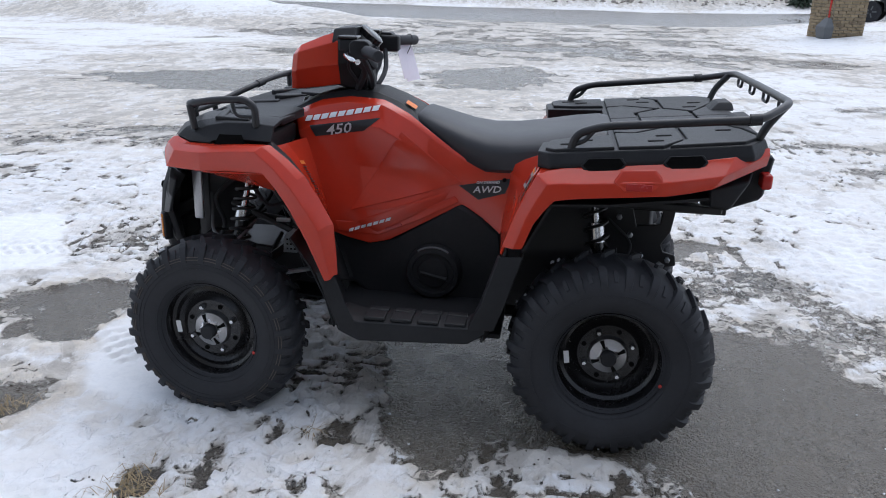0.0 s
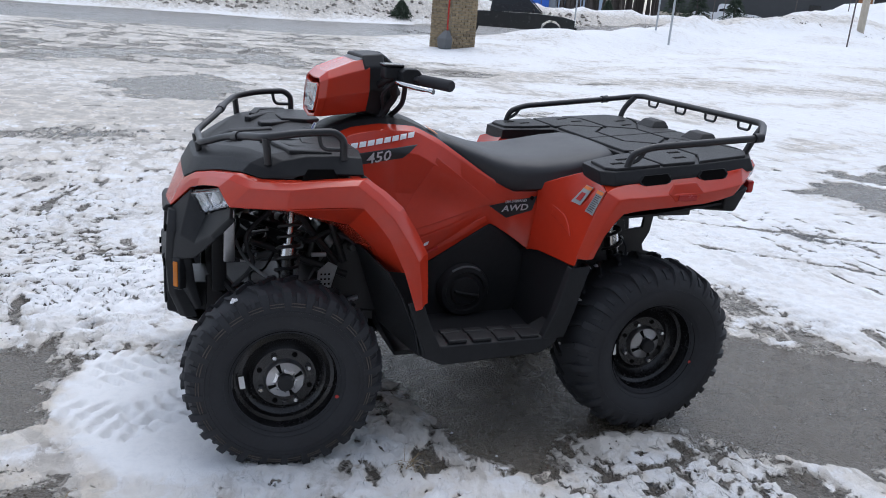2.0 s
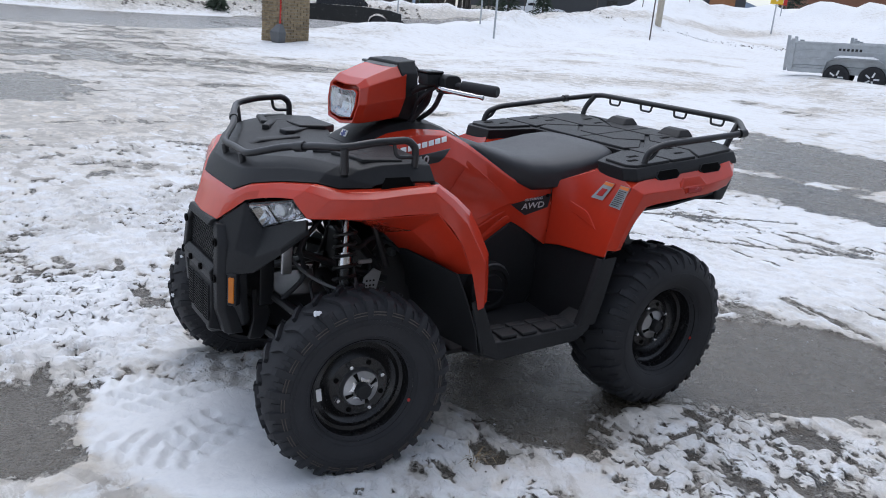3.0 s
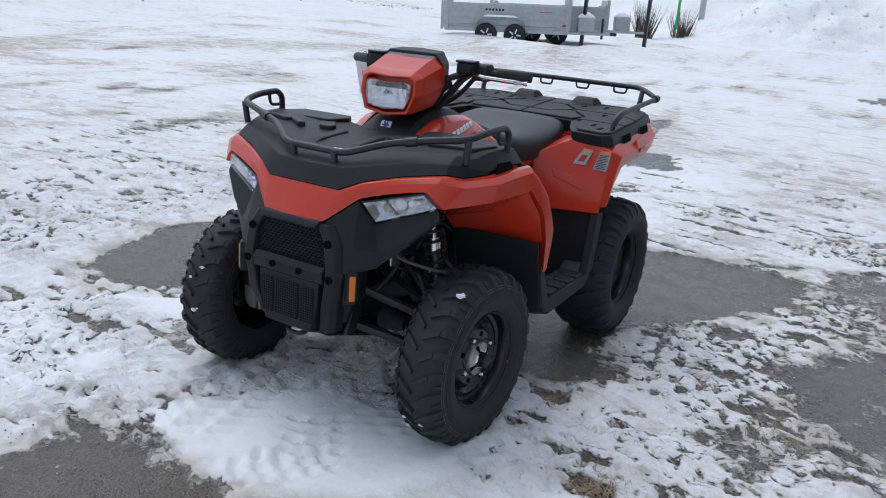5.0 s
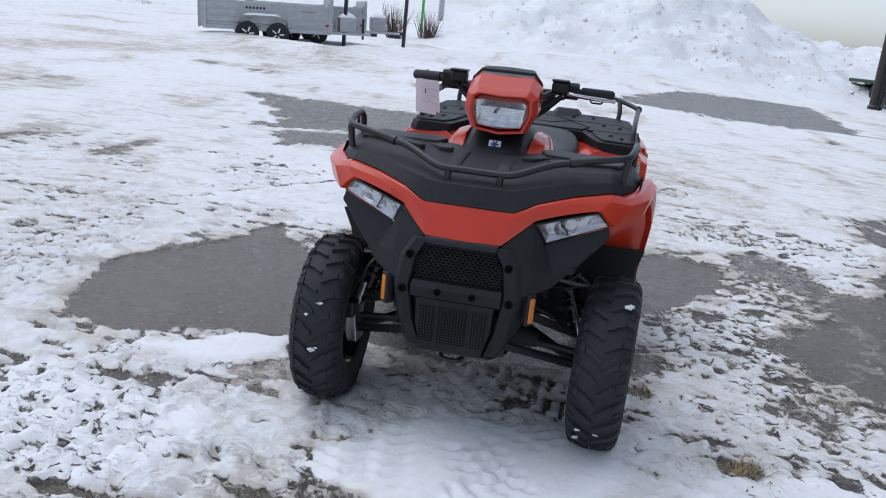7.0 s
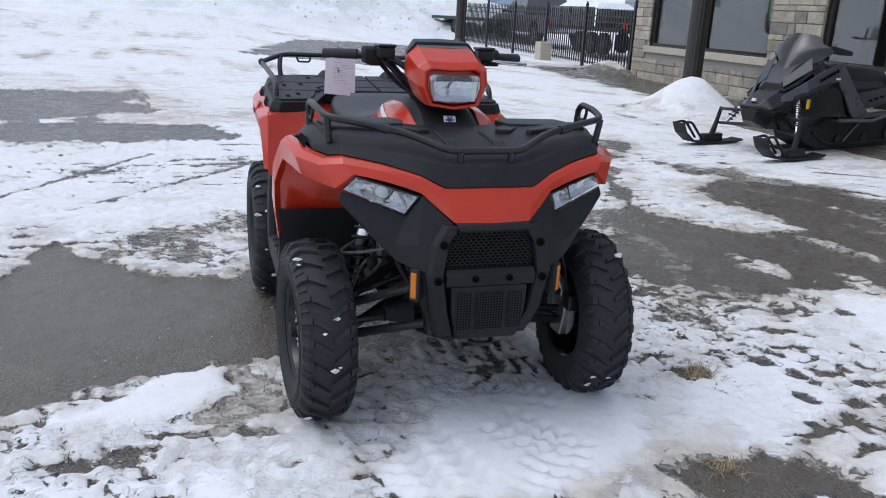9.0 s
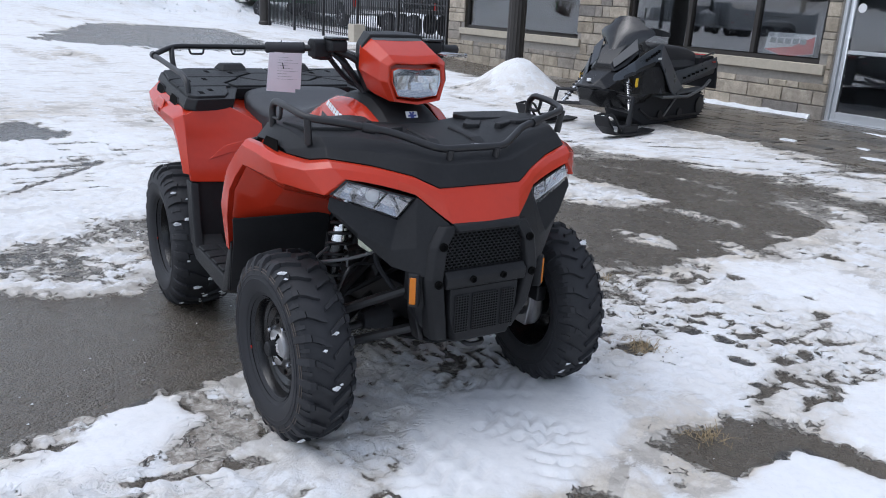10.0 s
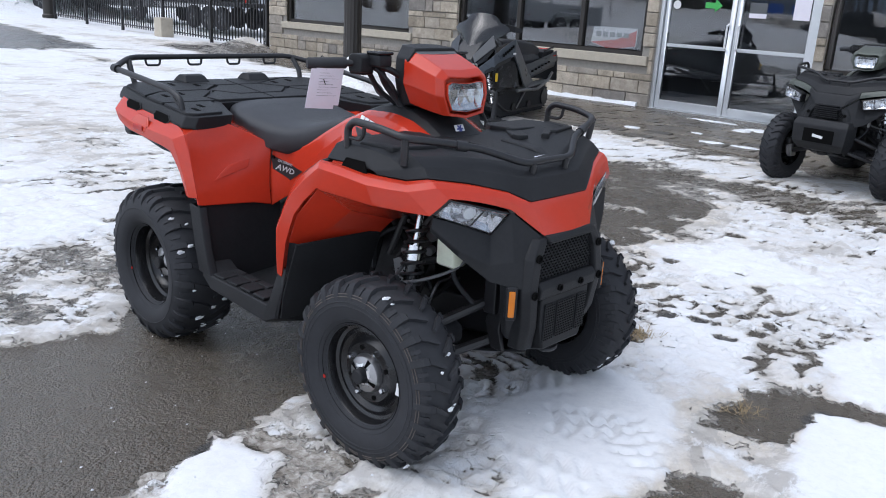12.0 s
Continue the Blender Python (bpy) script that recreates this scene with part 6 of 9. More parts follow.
            turn_ = (pose(0, 0, 0, 90, 0, 180) if s > 0 else pose(0, 0, 0, 90, 0, 0))
            for txt, sz, x0, z0 in (("AWD", 0.031, -0.217, 0.735), ("ON DEMAND", 0.0130, -0.220, 0.7600), ("450", 0.046, 0.292, 0.909)):
                tx = letters("drive_text" if txt != "450" else "model_number", txt, sz, pose(x0, s * 0.30, z0, 0, 6 if x0 < 0 else s * 9, 0) @ turn_ @ Matrix.Diagonal((1.25 if sz > 0.02 else 1.0, 1, 1, 1)), M["white_paint"], aw if x0 < 0 else dec, 0.0006, 0.25, bold=0.0006 if sz > 0.02 else 0.0004)
                mw = tx.matrix_world.copy() if tx is not None else Matrix()
                inv = mw.inverted()
                for v in tx.data.vertices:
                    v.co = inv @ drop_on(sk, Vector((mw @ v.co)) * Vector((1, 0, 1)) + Vector((0, s * 0.6, 0)), ray, 0.0034)
            part("panel_slot", sheet([mir(r, s) for r in ([(0.12, 0.2425, 0.585), (0.07, 0.240, 0.605)], [(0.125, 0.2425, 0.577), (0.065, 0.240, 0.595)])], 0.002), M["redlens"], pan)
            part("panel_screw", lathe([(0.007, 0), (0.007, 0.004)], 10, pose(-0.275, s * 0.236, 0.775) @ Matrix.Diagonal((1, s, 1, 1))), M["hole"], pan)
            part("panel_screw", lathe([(0.007, 0), (0.007, 0.004)], 10, pose(-0.285, s * 0.250, 0.64) @ Matrix.Diagonal((1, s, 1, 1))), M["hole"], pan)
    cs = []
    for x, zt, w_, zb, wb in ((0.50, 0.955, 0.095, 0.94, 0.10), (0.472, 0.968, 0.095, 0.935, 0.11), (0.41, 1.000, 0.090, 0.95, 0.122), (0.34, 1.022, 0.088, 0.97, 0.128), (0.28, 1.034, 0.088, 0.98, 0.130), (0.18, 1.030, 0.095, 0.98, 0.135), (0.11, 1.005, 0.10, 0.955, 0.145), (0.05, 0.972, 0.11, 0.93, 0.155), (0.0, 0.935, 0.11, 0.90, 0.16)):
        cs.append([(x, -wb, zb), (x, -wb, zb + 0.014), (x, -w_, zt - 0.008), (x, -w_ * 0.6, zt), (x, w_ * 0.6, zt), (x, w_, zt - 0.008), (x, wb, zb + 0.014), (x, wb, zb)])
    con = part("console", loft(cs), M["black"], A, bevel=0.006, seg=2, sharp=30)
    if not older:
        bd = part("badge", prism([(-0.022, -0.016), (0.022, -0.016), (0.022, 0.016), (-0.022, 0.016)], 0.0, 0.003), M["white_paint"], con, "small white badge with a blue mark", bevel=0.001)
        bd.data.transform(look((0, 0, 0), (-1, 0, -0.55)) )
        bd.data.transform(Matrix.Translation((0.468, 0, 0.972)))
        bm = bmesh.new()
        for a in (0, 60, 120):
            put_box(bm, (0, 0, 0.0035), (0.030, 0.006, 0.0016), pose(0, 0, 0, 0, 0, a))
        mk = part("badge_mark", bm, M["blue"], bd)
        mk.data.transform(look((0, 0, 0), (-1, 0, -0.55)))
        mk.data.transform(Matrix.Translation((0.468, 0, 0.972)))
        part("dash_label", patch([(0.085, 0.06, 0.992), (0.085, 0.10, 0.988), (0.05, 0.10, 0.968), (0.05, 0.06, 0.972)], (-0.5, 0, 1)), M["orange_ink"], con)

    # ---------- engine covers under the tank, clutch cover
    for s in both:
        pl = [(0.33, 0.60), (0.31, 0.55), (0.17, 0.53), (0.10, 0.545), (-0.13, 0.680), (-0.205, 0.640), (-0.28, 0.585), (-0.30, 0.40), (-0.25, 0.33), (0.20, 0.33), (0.26, 0.38)]
        part("engine_cover", loft([[(x, s * 0.15, z) for x, z in pl], [(x, s * 0.205, z) for x, z in pl], [(x * 0.93, s * 0.216, (z - 0.45) * 0.93 + 0.45) for x, z in pl]]), M["black"], A, bevel=0.004)
        if s > 0:
            cc = part("clutch_cover", lathe([(0.098, 0.20), (0.096, 0.235), (0.088, 0.250), (0.074, 0.252), (0.070, 0.244), (0.055, 0.244), (0.050, 0.252), (0.012, 0.256)], 40, pose(-0.045, 0, 0.435)), M["black"], A, "round black clutch cover")
            part("cover_rim", tube([(-0.045 + 0.092 * math.cos(a), 0.246, 0.435 + 0.092 * math.sin(a)) for a in [math.radians(55 + 5 * k) for k in range(15)]], 0.004, 6), M["grey_plastic"], cc)
            part("cover_rib", loft([[(-0.10, 0.246, 0.425), (0.0, 0.246, 0.445), (0.0, 0.246, 0.430), (-0.10, 0.246, 0.408)], [(-0.095, 0.262, 0.422), (-0.005, 0.262, 0.442), (-0.005, 0.262, 0.433), (-0.095, 0.262, 0.412)]]), M["black"], cc, bevel=0.002)

    # ---------- foot wells
    for s in both:
        fl = part("footboard", loft([mir([(x, 0.448, z0 - 0.004), (x, 0.52, z0), (x, 0.562, z0 - 0.008), (x, 0.568, z0 - dz), (x, 0.53, z0 - dz - 0.01), (x, 0.440, 0.300)], s) for x, z0, dz in ((0.205, 0.395, 0.055), (0.14, 0.380, 0.070), (-0.205, 0.386, 0.058), (-0.26, 0.415, 0.05))]), M["black"], A, bevel=0.005)
        part("footwell_floor", loft([mir([(x, 0.14, 0.350), (x, 0.45, 0.318), (x, 0.45, 0.300), (x, 0.14, 0.300)], s) for x in (0.27, -0.30)]), M["black"], A, bevel=0.004)
        bm = bmesh.new()
        for k in range(4):
            put_box(bm, (0.09 - k * 0.085, s * 0.525, 0.383), (0.066, 0.062, 0.012))
            put_box(bm, (0.09 - k * 0.085, s * 0.468, 0.381), (0.066, 0.030, 0.010))
        part("tread_block", bm, M["black"], fl, bevel=0.003)
        o = [(-0.205, 0.566, 0.375), (-0.245, 0.562, 0.47), (-0.290, 0.553, 0.615)]
        o2 = [(-0.285, 0.566, 0.375), (-0.318, 0.562, 0.47), (-0.362, 0.553, 0.618)]
        part("heel_guard", sheet([mir(r, s) for r in ([(p[0] + 0.005, p[1] - 0.03, p[2]) for p in o], o, o2, [(p[0], p[1] - 0.05, p[2]) for p in o2])], 0.010), M["black"], A, bevel=0.004)
        part("heel_wall", sheet([mir(r, s) for r in ([(-0.25, 0.55, 0.33), (-0.285, 0.55, 0.50), (-0.315, 0.545, 0.65)], [(-0.27, 0.40, 0.30), (-0.30, 0.40, 0.50), (-0.32, 0.40, 0.65)], [(-0.26, 0.16, 0.30), (-0.28, 0.18, 0.50), (-0.29, 0.22, 0.64)])], 0.008), M["black"], A)
        part("toe_guard", sheet([mir(r, s) for r in ([(0.20, 0.565, 0.345), (0.235, 0.568, 0.43), (0.262, 0.566, 0.50)], [(0.125, 0.567, 0.315), (0.18, 0.565, 0.43), (0.215, 0.56, 0.52)])], 0.010), M["black"], A, bevel=0.004)

    # ---------- rear bodywork
    fr = [(-0.296, 0.555, 0.648), (-0.330, 0.552, 0.75), (-0.385, 0.548, 0.870), (-0.46, 0.532, 0.892), (-0.75, 0.530, 0.920), (-0.93, 0.512, 0.945), (-1.040, 0.43, 0.962)]
    rg = [(-0.330, 0.572, 0.648), (-0.362, 0.576, 0.745), (-0.417, 0.580, 0.850), (-0.50, 0.582, 0.857), (-0.75, 0.582, 0.876), (-0.90, 0.566, 0.900), (-1.040, 0.450, 0.945)]
    lo = [(-0.357, 0.566, 0.648), (-0.387, 0.572, 0.730), (-0.440, 0.578, 0.802), (-0.53, 0.580, 0.816), (-0.75, 0.580, 0.836), (-0.87, 0.566, 0.860), (-1.035, 0.45, 0.912)]
    li = [(x, y - 0.035, z - 0.004) for x, y, z in lo]
    for s in both:
        rf = part("rear_fender", sheet([mir(ease(r, 2), s) for r in (fr, rg, lo, li)], 0.009), red, A, "orange-red rear fender" if red is M["red"] else "sage rear fender", bevel=0.0035, seg=2, crease=13, sharp=30)
        a = [(-0.300, 0.228, 0.822), (-0.298, 0.240, 0.745), (-0.285, 0.252, 0.66), (-0.276, 0.252, 0.590)]
        b = [(-0.350, 0.300, 0.862), (-0.330, 0.320, 0.770), (-0.305, 0.325, 0.680), (-0.285, 0.325, 0.605)]
        b2 = [(-0.405, 0.36, 0.895), (-0.350, 0.40, 0.790), (-0.318, 0.42, 0.690), (-0.292, 0.43, 0.612)]
        c = [(-0.405, 0.47, 0.893), (-0.368, 0.500, 0.800), (-0.325, 0.515, 0.700), (-0.297, 0.525, 0.618)]
        d = [(-0.385, 0.548, 0.868), (-0.355, 0.552, 0.795), (-0.322, 0.555, 0.700), (-0.300, 0.555, 0.622)]
        fc = part("rear_fender_front", sheet([mir(r, s) for r in (a, b, b2, c, d)], 0.008), red, A, bevel=0.004, sharp=22)
        if not older:
            part("panel_facet", put_decal(bmesh.new(), skin(fc), [(0.3, s * 0.315, 0.772), (0.3, s * 0.405, 0.752), (0.3, s * 0.475, 0.700), (0.3, s * 0.330, 0.738)], (-1, 0, 0), 0.0005, 5, 3, 0.0035), red, fc, bevel=0.002, crease=40)
        part("fender_top", sheet([mir(r, s) for r in ([(-0.300, 0.228, 0.822), (-0.350, 0.300, 0.862), (-0.405, 0.36, 0.895), (-0.405, 0.47, 0.893), (-0.385, 0.548, 0.868)], [(-0.42, 0.235, 0.85), (-0.44, 0.30, 0.885), (-0.46, 0.36, 0.905), (-0.47, 0.47, 0.903), (-0.46, 0.532, 0.892)], [(-0.64, 0.22, 0.90), (-0.64, 0.30, 0.91), (-0.64, 0.36, 0.915), (-0.64, 0.47, 0.915), (-0.64, 0.532, 0.912)])], 0.006), red, A)
        part("rear_liner", sheet([mir(r, s) for r in ([(-0.355, 0.53, 0.63), (-0.43, 0.53, 0.78), (-0.60, 0.53, 0.79), (-0.95, 0.50, 0.83)], [(-0.345, 0.25, 0.60), (-0.42, 0.25, 0.78), (-0.60, 0.25, 0.80), (-0.98, 0.25, 0.83)])], 0.008), M["black"], A)
        boss = [(-0.598, 0.868), (-0.622, 0.902), (-0.716, 0.908), (-0.742, 0.876), (-0.716, 0.846), (-0.628, 0.840)]
        part("marker_boss", loft([[(x, s * (0.574 - 0.45 * max(0, z - 0.87)), z) for x, z in boss], [((x + 0.67) * 0.92 - 0.67, s * (0.5845 - 0.5 * max(0, z - 0.87)), (z - 0.872) * 0.9 + 0.872) for x, z in boss]]), red, rf, bevel=0.003)
        part("side_marker", box((-0.672, s * 0.585, 0.858), (0.072, 0.005, 0.020), None), M["redlens"], rf, "red side reflector", bevel=0.002)
        if not older and s > 0:
            sk = skin(fc, rf)
            qd = [Vector(p) for p in ((-0.15, 0.582, 0.909), (-0.15, 0.628, 0.909), (-0.15, 0.615, 0.826), (-0.15, 0.555, 0.826))]
            way_ = (-0.929, -0.331, -0.167)

            def on_label(u0, u1, v0, v1):
                f = lambda u, v: tuple(qd[0].lerp(qd[1], u).lerp(qd[3].lerp(qd[2], u), v))
                return [f(u0, v0), f(u1, v0), f(u1, v1), f(u0, v1)]
            lb = part("warning_label", put_decal(bmesh.new(), sk, on_label(0, 1, 0, 1), way_, 0.002, 4, 4), M["label_grey"], fc, "grey printed label with an orange edge", sharp=60)
            part("label_band", put_decal(bmesh.new(), sk, on_label(0.02, 0.98, 0.02, 0.16), way_, 0.0032, 3, 2), M["orange_ink"], lb, "orange warning band", sharp=60)
            l2 = part("warning_label", put_decal(bmesh.new(), sk, on_label(-1.62, -0.66, 0.02, 0.86), way_, 0.002, 4, 4), M["label_grey"], fc, "small grey printed label", sharp=60)
            part("label_band", put_decal(bmesh.new(), sk, on_label(-1.60, -0.68, 0.04, 0.18), way_, 0.0032, 3, 2), M["orange_ink"], l2, "orange warning band", sharp=60)
            part("print_bar", put_decal(bmesh.new(), sk, on_label(-1.40, -0.90, 0.34, 0.70), way_, 0.0032, 3, 2), M["redlens"], l2, "red pictogram", sharp=60)
            bm = bmesh.new()
            for k in range(9):
                put_decal(bm, sk, on_label(0.08, 0.92 - 0.09 * (k * 2 % 3), 0.22 + 0.083 * k, 0.25 + 0.083 * k), way_, 0.0032, 2, 1)
            part("print_bar", bm, M["ink"], lb, "rows of small black print", sharp=60)
        part("tail_bracket", loft([mir(r, s) for r in ([(-0.885, 0.32, 0.752), (-0.965, 0.32, 0.745), (-0.935, 0.515, 0.790), (-0.880, 0.515, 0.795)], [(-0.880, 0.32, 0.86), (-1.04, 0.32, 0.89), (-0.985, 0.505, 0.875), (-0.875, 0.52, 0.85)])]), M["black"], A, bevel=0.008)
        part("tail_light", box((-1.045, s * 0.40, 0.862), (0.03, 0.09, 0.045)), M["redlens"], A, "red tail light", bevel=0.006)
    part("tail_panel", loft([[(-0.95, y, 0.76), (-1.05, y, 0.80), (-1.07, y, 0.93), (-0.95, y, 0.93)] for y in (-0.40, 0.40)]), M["black"], A, bevel=0.01)
    part("undertray", box((-0.86, 0, 0.79), (0.24, 0.70, 0.03)), M["black"], A, bevel=0.006)
    for y in (-0.143, 0.143):
        part("frame_rail", span((-0.66, y - 0.012, 0.678), (-1.005, y + 0.012, 0.700)), M["steel_black"], A, bevel=0.003)
    for s in (1, -1):
        fb = part("frame_bracket", prism([(-0.62, 0.70), (-0.98, 0.695), (-0.98, 0.718), (-0.62, 0.728)], s * 0.17, s * 0.215, "y"), M["steel_black"], A, "black steel sub-frame rail", bevel=0.004)
        out = [(-0.70, 0.70), (-0.72, 0.63), (-0.755, 0.635), (-0.795, 0.640), (-0.80, 0.695), (-0.842, 0.695), (-0.832, 0.62), (-0.805, 0.57), (-0.815, 0.545), (-0.855, 0.535), (-0.86, 0.50), (-0.80, 0.485), (-0.66, 0.49), (-0.62, 0.58), (-0.60, 0.70)]
        part("hanger", prism(out, s * 0.165, s * 0.18, "y"), M["steel_black"], fb, bevel=0.003)
        for x, z in ((-0.70, 0.60), (-0.74, 0.53), (-0.83, 0.52), (-0.66, 0.66)):
            part("bolt", lathe([(0.010, s * 0.178), (0.010, s * 0.190), (0.006, s * 0.193)], 6, pose(x, 0, z)), M["galv"], fb)
        part("brake_line", tube(curve_pts([(-0.62, s * 0.20, 0.66), (-0.70, s * 0.23, 0.58), (-0.66, s * 0.27, 0.50), (-0.64, s * 0.32, 0.40)]), 0.005, 6), M["rubber"], A)
        # gear case, perforated plate and cross members seen past the front spring
        part("gear_case", loft([[(x, s * y, z) for x, z in ((0.24, 0.36), (0.42, 0.36), (0.46, 0.48), (0.43, 0.60), (0.28, 0.66), (0.22, 0.50))] for y in (0.06, 0.17, 0.20)]), M["steel_black"], A, bevel=0.012)
        bm = prism([(0.44, 0.47), (0.49, 0.47), (0.485, 0.53), (0.45, 0.56), (0.42, 0.545)], s * 0.235, s * 0.241, "y")
        pp = part("perforated_plate", bm, M["galv"], A, "dull perforated steel plate", bevel=0.001)
        bars(pp, "punched_hole", [((0.448 + 0.013 * (k % 3), s * 0.2415, 0.484 + 0.017 * (k // 3)), (0.006, 0.001, 0.006), None) for k in range(9)], M["hole"])
        for x, z, r_ in ((0.47, 0.655, 0.020), (0.46, 0.60, 0.015), (0.395, 0.64, 0.024)):
            part("hose_clamp", lathe([(r_, s * 0.20), (r_, s * 0.235), (r_ * 0.6, s * 0.237)], 14, pose(x, 0, z, 0, 0, 25)), M["grey_plastic"], A, bevel=0.002)
        part("clip", box((0.485, s * 0.24, 0.588), (0.05, 0.01, 0.014), None), M["galv"], A, bevel=0.002)
        part("tie_rod", tube([(0.62, s * 0.36, 0.40), (0.34, s * 0.20, 0.415)], 0.009, 8), M["galv"], A)
        part("wire_loom", tube(curve_pts([(0.60, s * 0.24, 0.72), (0.53, s * 0.25, 0.64), (0.44, s * 0.22, 0.66), (0.34, s * 0.24, 0.60), (0.30, s * 0.22, 0.48)]), 0.008, 6), M["rubber"], A)
    part("muffler", tube([(-0.60, -0.12, 0.66), (-0.95, -0.14, 0.70)], 0.062, 16), M["steel_black"], A)

    # ---------- rear rack deck
    out = [(-0.395, 0.36), (-0.385, 0.50), (-0.42, 0.535), (-0.74, 0.532), (-0.985, 0.505), (-1.04, 0.43)]
    outline = out + [(x, -y) for x, y in out[::-1]] + [(-0.395, -0.345), (-0.48, -0.315), (-0.60, -0.27)] + [(-0.60, 0.27), (-0.48, 0.315)]

    def tiltz(bm, base=-0.010):
        for v in bm.verts:
            v.co.z += base + (-v.co.x - 0.39) * 0.085
        return bm
    bm = loft([[(x * 1.0, y, 0.892) for x, y in outline], [(x, y * 1.0, 0.905) for x, y in outline], [(x * 0.985 - 0.004, y * 0.975, 0.938) for x, y in outline]])
    rk = part("rear_rack", tiltz(bm), M["black"], A, "black moulded rear rack", bevel=0.005, seg=2)
    pads = [[(-0.415, 0.37), (-0.405, 0.485), (-0.43, 0.515), (-0.60, 0.51), (-0.60, 0.31), (-0.485, 0.335)], [(-0.612, 0.004), (-0.612, 0.262), (-0.67, 0.285), (-0.775, 0.19), (-0.70, 0.11), (-0.70, 0.004)],
            [(-0.612, 0.285), (-0.612, 0.51), (-0.735, 0.51), (-0.80, 0.42), (-0.80, 0.215), (-0.785, 0.202), (-0.68, 0.297)], [(-0.712, 0.004), (-0.712, 0.105), (-0.80, 0.188), (-0.885, 0.105), (-0.885, 0.004)],
            [(-0.812, 0.205), (-0.812, 0.415), (-0.752, 0.51), (-0.96, 0.485), (-1.01, 0.42), (-0.985, 0.285), (-0.90, 0.115)], [(-0.897, 0.004), (-0.897, 0.100), (-0.995, 0.272), (-1.018, 0.395), (-1.02, 0.004)]]
    for s in both:
        for p in pads:
            part("rack_pad", tiltz(prism([(x, s * y) for x, y in p], 0.925, 0.9475)), M["black"], rk, bevel=0.003)
        for x, y in ((-0.47, 0.45), (-0.52, 0.40), (-0.72, 0.44), (-0.75, 0.36), (-0.93, 0.30), (-0.90, 0.20)):
            part("rack_slot", tiltz(box((x, s * y, 0.9472), (0.045, 0.018, 0.003), None)), M["hole"], rk)
        for x0, x1 in ((-0.508, -0.636), (-0.735, -0.858)):
            def hexed(g, lift):
                r = [(x0 - 0.014 - g, 0.5300, 0.919 - g * 0.3), (x1 + 0.014 + g, 0.5300, 0.919 - g * 0.3), (x1 + g, 0.535, 0.900), (x1 + 0.016 + g, 0.542, 0.882 + g * 0.5), (x0 - 0.016 - g, 0.542, 0.882 + g * 0.5), (x0 - g, 0.535, 0.900)]
                return tiltz(loft([[(x, s * (y + o), z + o * 0.4) for x, y, z in r] for o in (lift - 0.02, lift)]))
            lug = part("rack_lug", hexed(0.0, 0.002), M["black"], rk, bevel=0.002)
            # lug opening laid on as a near-black plate of painted shade
            part("rack_notch", hexed(0.007, 0.0032), M["hole"], lug)
    for s in both:
        part("rack_hump", tiltz(loft([[(-0.955, s * 0.10, 0.945), (-0.955, s * 0.22, 0.945), (-1.035, s * 0.24, 0.945), (-1.035, s * 0.08, 0.945)], [(-0.985, s * 0.115, 0.972), (-0.985, s * 0.205, 0.972), (-1.028, s * 0.215, 0.972), (-1.028, s * 0.105, 0.972)]])), M["black"], rk, bevel=0.005)
    for y in (-0.16, 0.16):
        # front notches of the rack: shade painted by near-black blocks
        part("rack_notch", tiltz(span((-0.597, y - 0.06, 0.895), (-0.604, y + 0.06, 0.925))), M["hole"], rk)

    # ---------- rear rail
    hr = [(-0.475, 0.500, 0.930), (-0.490, 0.500, 0.985), (-0.560, 0.502, 1.010), (-0.86, 0.515, 1.040), (-0.985, 0.520, 1.052), (-1.085, 0.405, 1.085), (-1.09, 0.0, 1.085)]
    pr = hr + [(x, -y, z) for x, y, z in hr[-2::-1]]
    rl = part("rear_rail", tube(fillet(pr, 0.045, 5), 0.0118, 12), M["steel_black"], A, "black tubular rear rack rail")
    for s in both:
        part("rail_post", tube(fillet([(-1.00, s * 0.42, 0.955), (-1.02, s * 0.43, 1.02), (-1.065, s * 0.42, 1.075)], 0.03), 0.012, 10), M["steel_black"], rl)
        part("rail_loop", tube(fillet([(-0.545, s * 0.501, 1.005), (-0.515, s * 0.501, 0.965), (-0.485, s * 0.50, 0.955)], 0.02), 0.007, 8), M["steel_black"], rl)
        for y in (0.10, 0.30):
            part("tie_loop", tube(fillet([(-1.088, s * y - 0.035, 1.08), (-1.086, s * y - 0.03, 1.05), (-1.086, s * y + 0.03, 1.05), (-1.088, s * y + 0.035, 1.08)], 0.012), 0.005, 8), M["steel_black"], rl)
        part("rail_clamp", tube([(-0.955, s * 0.519, 1.050), (-0.985, s * 0.520, 1.053)], 0.017, 10), M["steel_black"], rl)

    # ---------- seat
    ss = []
    for x, zt, hw, zl, crown in ((0.055, 0.955, 0.115, 0.915, 0.010), (0.02, 0.968, 0.150, 0.905, 0.012), (-0.06, 0.945, 0.175, 0.865, 0.014), (-0.14, 0.922, 0.205, 0.825, 0.014), (-0.21, 0.911, 0.232, 0.805, 0.014),
                                (-0.30, 0.912, 0.255, 0.812, 0.014), (-0.40, 0.924, 0.268, 0.832, 0.014), (-0.50, 0.942, 0.262, 0.860, 0.014), (-0.58, 0.952, 0.240, 0.885, 0.012), (-0.625, 0.948, 0.200, 0.90, 0.008)):
        ring = []
        for k in range(16):
            t = math.pi * k / 15
            cx_, sz = math.cos(t), math.sin(t)
            e = 0.42
            yy = hw * math.copysign(abs(cx_) ** 0.55, cx_)
            zz = zl + (zt - zl) * (sz ** e)
            ring.append((x, yy, zz))
        ring += [(x, -hw * 0.9, zl - 0.015), (x, hw * 0.9, zl - 0.015)]
